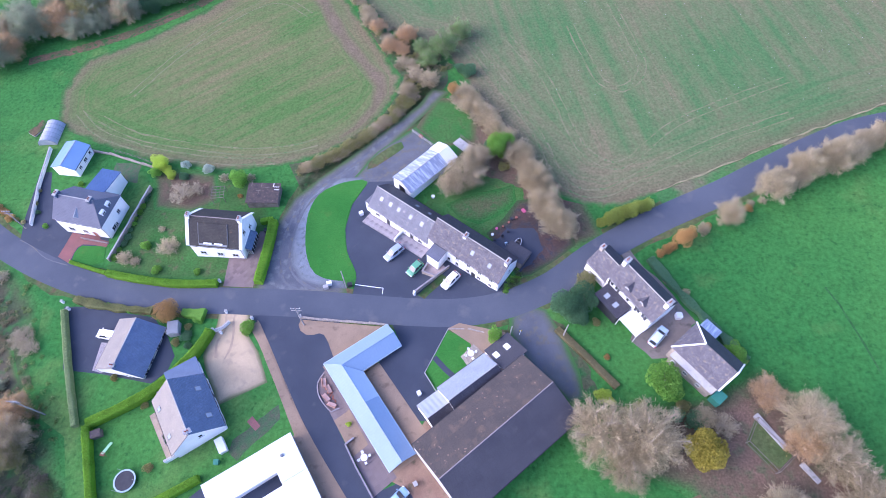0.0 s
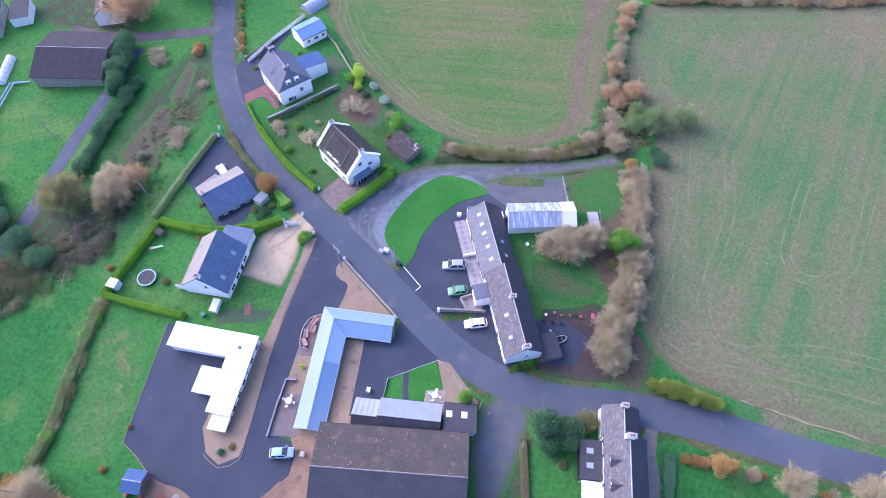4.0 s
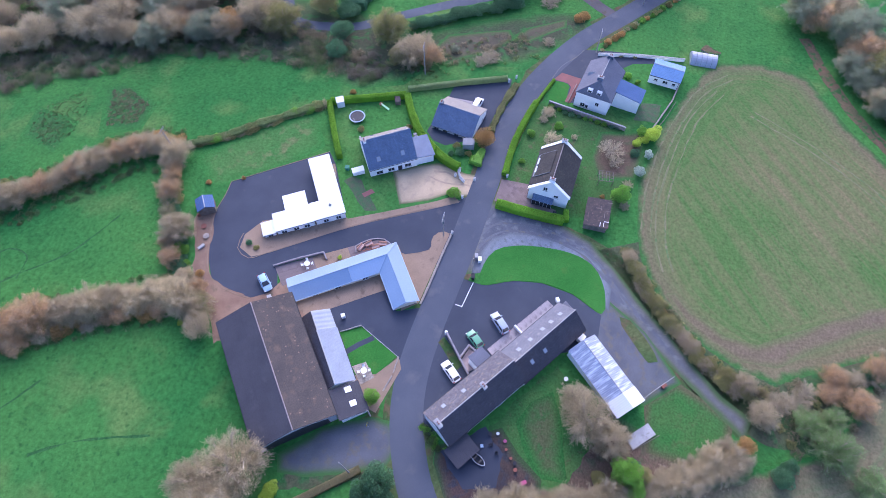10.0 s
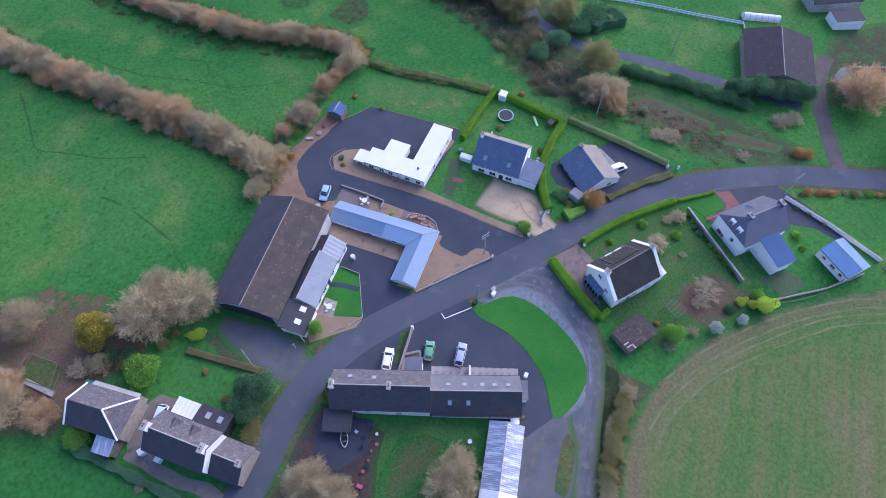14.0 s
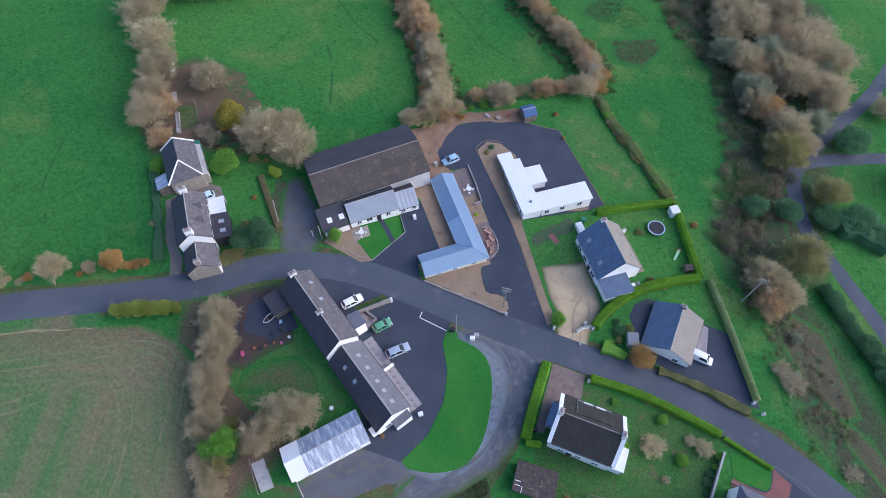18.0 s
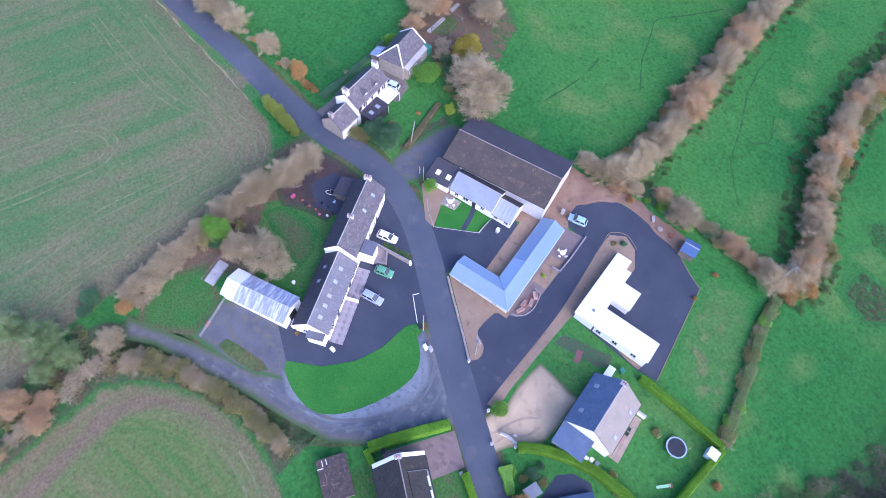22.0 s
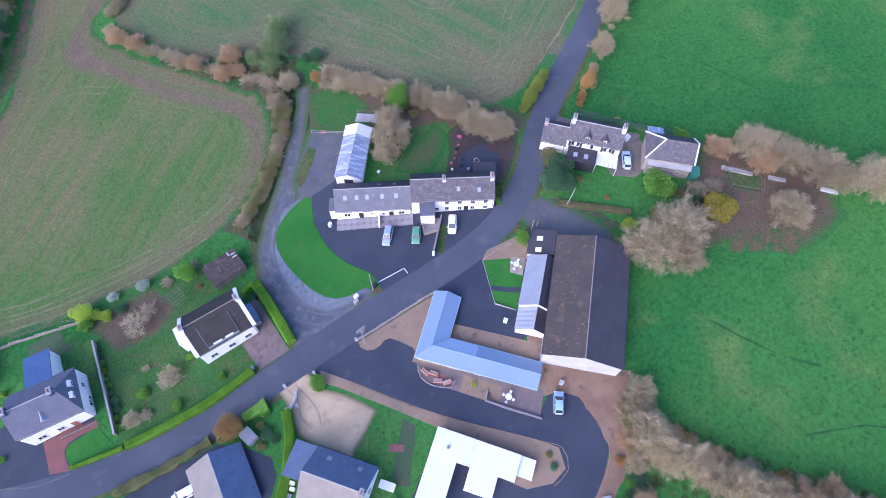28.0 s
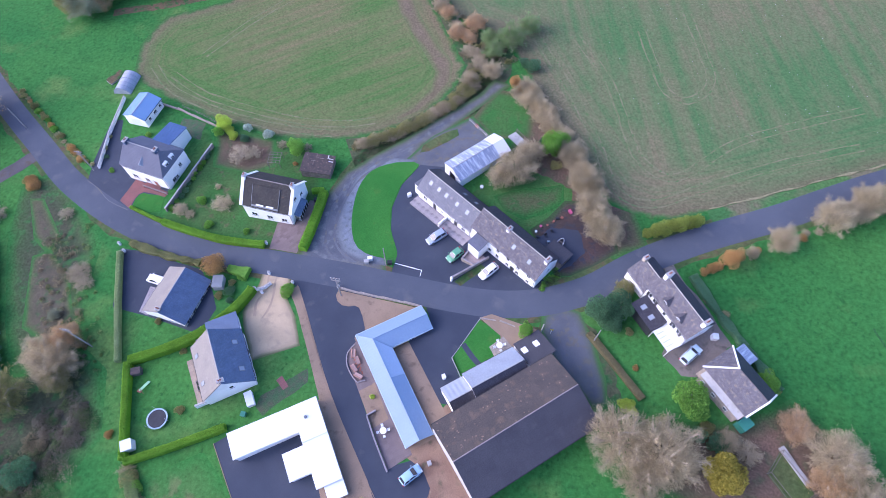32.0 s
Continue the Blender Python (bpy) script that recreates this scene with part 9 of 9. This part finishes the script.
thicket("brown briars along the lane hedge", "scrub_brown", band([(-32, 77.6), (-27, 80.4), (-21, 84.2), (-15, 89.4), (-10, 95), (-7, 100)], 1.8), 60, (0.6, 1.2), 18, 0.12, 300)
LANE = [(-7, 100), (-12, 110), (-17, 121), (-12, 124), (-4, 118), (2, 107), (-2, 101)]
thicket("brown thorn thicket at the lane end", "scrub_brown", LANE, 40, (0.9, 1.7), 6, 0.17)
thicket("olive briar thicket at the lane end", "leaf_dull", LANE, 16, (0.8, 1.5), 7, 0.17)
row(["thorn", "shrub_dull", "thorn_brown"], [(-32, 77.5), (-28, 79.5), (-23, 82.5), (-17, 87), (-11.5, 92.5), (-6.5, 99)], 1.5, (1.3, 2.0), 0.9, 0.7)
# gardens
each("lime", [(-64.6, 81.2, 2.4), (-63.0, 79.8, 1.4), (-61.4, 78.0, 1.4)], 1.2)
each("green", [(-45.0, 75.4, 2.5), (-65.5, 79, 1.6)], 1.1)
each("silver", [(-58.6, 80.8, 1.3), (-53.0, 79.0, 1.7)], 1.0)
each("bare_thin", [(-57.6, 72.4, 3.2), (-54.6, 73.6, 2.0)], 0.7)
each("thorn_brown", [(-57.5, 59.2, 2.9), (-66.5, 57, 2.2), (-64.2, 56.2, 1.5), (-60.4, 64, 1.0), (-43, 76.5, 1.5), (-49, 76.8, 1.5)], 0.9)
each("shrub_green", [(-62.8, 60.0, 1.4), (-50.2, 53.3, 0.95), (-59, 54.0, 1.3), (-69.2, 57.4, 1.0), (-53, 60.4, 0.9), (-37.4, 40.6, 1.9), (-47.6, 42.9, 1.5), (-84.6, 74.5, 1.4), (-83, 77.2, 0.9), (-87.6, 66.2, 0.8)], 0.9)
each("shrub_dark", [(-58.5, 77.8, 1.3), (-15.2, 3.4, 0.8), (-49.2, 39.4, 1.4), (-48.6, 37.4, 0.9), (-90.6, 70, 0.7)], 0.8)
row(["shrub_dark", "shrub_green", "shrub_dark"], [(-68.6, 58.4), (-67.6, 63), (-66.6, 68), (-65.6, 73)], 1.2, (0.6, 1.0), 0.9, 0.3)
each("shrub_dull", [(-51.2, 38.2, 1.1), (-49.4, 41.3, 1.0), (-54, 26.2, 0.9), (-57, 27, 0.8), (-61.5, 31.5, 0.9), (-50.5, 15.5, 1.1), (-92.2, 72.5, 0.8), (-92.5, 76, 0.7), (-14.4, 5.2, 0.8), (13, 76, 1.5)], 0.8)
each("lime", [(-16.3, 22.2, 0.6), (4.2, -1.6, 0.8)], 0.7)
each("green", [(9.4, 37.2, 1.75)], 1.5)
each("autumn", [(-53.6, 43.9, 3.1)], 0.8)
each("shrub_rust", [(-44.6, 71.8, 0.7), (-30.5, -4.8, 0.6), (-12, 71.0, 0.5)])


def hedge(label, pts, width, height, material, step=0.7, leaf=0.16, density=26, name="hedge", ragged=0.08):
    """A clipped hedge along a line: a solid core under a skin of small leaves."""
    rng = np.random.default_rng(int(abs(pts[0][0] * 31 + pts[0][1] * 17)) + 3)
    line = smooth_line(pts, step)
    ob = thing(name, label, "hedge", pose(0, 0, 0))
    bm = bmesh.new()
    rows = []
    w = width / 2
    for i, p in enumerate(line):
        d = (line[min(i + 1, len(line) - 1)] - line[max(i - 1, 0)]).normalized()
        s = Vector((-d.y, d.x))
        z = ground_z(p.x, p.y)
        k = 1 + ragged * 2 * noise.noise((p.x * 0.5, p.y * 0.5, 2))
        hh = height * (1 + ragged * noise.noise((p.x * 0.4, p.y * 0.4, 7)))
        prof = [(-w, -0.2), (-w * 1.02, hh * 0.5), (-w * 0.92, hh * 0.93), (-w * 0.6, hh), (w * 0.6, hh), (w * 0.92, hh * 0.93), (w * 1.02, hh * 0.5), (w, -0.2)]
        rows.append([(p.x + s.x * u * k, p.y + s.y * u * k, z + v) for u, v in prof])
    loft(bm, rows, close=True)
    core = part("core", bm, material, ob)
    pos, nor = [], []
    a = np.array(rows)
    nseg = len(rows) - 1
    n = int(density * nseg * step * (width + 2 * height))
    i = rng.integers(0, nseg, n)
    j = rng.integers(0, 7, n)
    j = np.where(rng.random(n) < 0.45, 3, j)
    t, u = rng.random((n, 1)), rng.random((n, 1))
    q = (a[i, j] * (1 - t) + a[i + 1, j] * t) * (1 - u) + (a[i, j + 1] * (1 - t) + a[i + 1, j + 1] * t) * u
    q += rng.normal(scale=0.03, size=(n, 3))
    tagged(part("foliage", cards_mesh("foliage", q, rng.normal(size=(n, 3)) + np.array([0, 0, 0.4]), rng.uniform(0.5, 1.2, n) * leaf, rng.uniform(0.5, 1.0, n) * leaf, material, rng), "", ob), kind="stuff")
    return ob


hedge("bright green clipped hedge round the play lawn", [(-41.0, 13.6), (-48.5, 9.6), (-56.8, 5.6)], 1.3, 1.6, "leaf_hedge")
hedge("bright green clipped hedge round the play lawn", [(-57.2, 5.9), (-60.4, 14), (-63.7, 22.6)], 1.3, 1.6, "leaf_hedge")
hedge("thick curving bright green clipped hedge", [(-63.6, 23.0), (-57, 26.2), (-51.6, 29.9), (-47.4, 34.6), (-45.2, 38.2), (-44.5, 40.2)], 1.7, 1.8, "leaf_hedge")
hedge("clipped green hedge along the road", [(-69.3, 53.6), (-62, 51.9), (-54, 50.6), (-45.2, 50.3)], 1.4, 1.3, "leaf_hedge")
hedge("low green hedge before the slate house", [(-78.6, 56.8), (-74, 55.2), (-70, 53.9)], 0.7, 0.7, "leaf_hedge")
hedge("clipped green hedge beside the gravel lane", [(-35.8, 64.4), (-36.0, 58.4), (-36.8, 50.0)], 1.8, 1.7, "leaf_hedge")
hedge("short green hedge beside the dormer house", [(-38.6, 64.6), (-36, 65)], 1.0, 1.2, "leaf_hedge")
hedge("pale grey green hedge along the bungalow's drive", [(-65.9, 22.6), (-71.0, 33.8), (-75.8, 45.4)], 0.95, 1.4, "leaf_pale")
hedge("brown and olive overgrown roadside hedge", [(-74.6, 48.0), (-66, 45.9), (-57.5, 44.9)], 1.5, 0.8, "leaf_olive", ragged=0.35)
row(["thorn", "shrub_dull", "thorn_brown", "shrub_green"], [(-74, 47.8), (-66, 45.9), (-58, 44.9)], 1.3, (0.7, 1.0), 0.8, 0.25)
hedge("overgrown green roadside hedge", [(-51.0, 44.2), (-46.5, 43.4)], 1.8, 1.4, "leaf_green", ragged=0.35)
hedge("overgrown grey green thorn hedge beside the meadow", [(-36, -21), (-41, -13.6), (-47, -6.8), (-56, 4.2)], 1.9, 1.0, "leaf_moss", leaf=0.22, density=20, ragged=0.4)
hedge("low brown clipped beech hedge", [(20.8, 38.6), (25.4, 33.2), (30.0, 27.6)], 1.3, 0.7, "leaf_beech", leaf=0.12)
row(["dark", "dark", "shrub_dark", "dark"], [(-88.8, 16.6), (-91.8, 20.8), (-94.6, 25), (-97.8, 29), (-100.4, 32.4), (-102, 35.8), (-104.4, 39.8), (-107, 44)], 1.9, (2.1, 2.8), 0.75, 0.3, "lane hedge")
each("dark", [(-107.4, 37.2, 2.4), (-109.2, 39.6, 3.4), (-112.2, 42.2, 3.6), (-115.2, 44.8, 3.7), (-118.2, 47.2, 3.6), (-121.2, 49.4, 3.0)], 1.15, "evergreens by the barn")
hedge("dark evergreen hedge beside the field", [(-92, -1), (-97, 1), (-103, 2)], 4.0, 2.8, "leaf_dark", leaf=0.3, density=14, ragged=0.3)

# Dark leaves here stand in for a strip of shade, not a hedge.
hedge("dark green hedge form standing in for a shaded strip by the farmhouse", [(39.8, 52.4), (42.8, 46.8), (47.4, 39.4), (52.4, 31.6)], 1.7, 0.8, "leaf_dark", ragged=0.35)
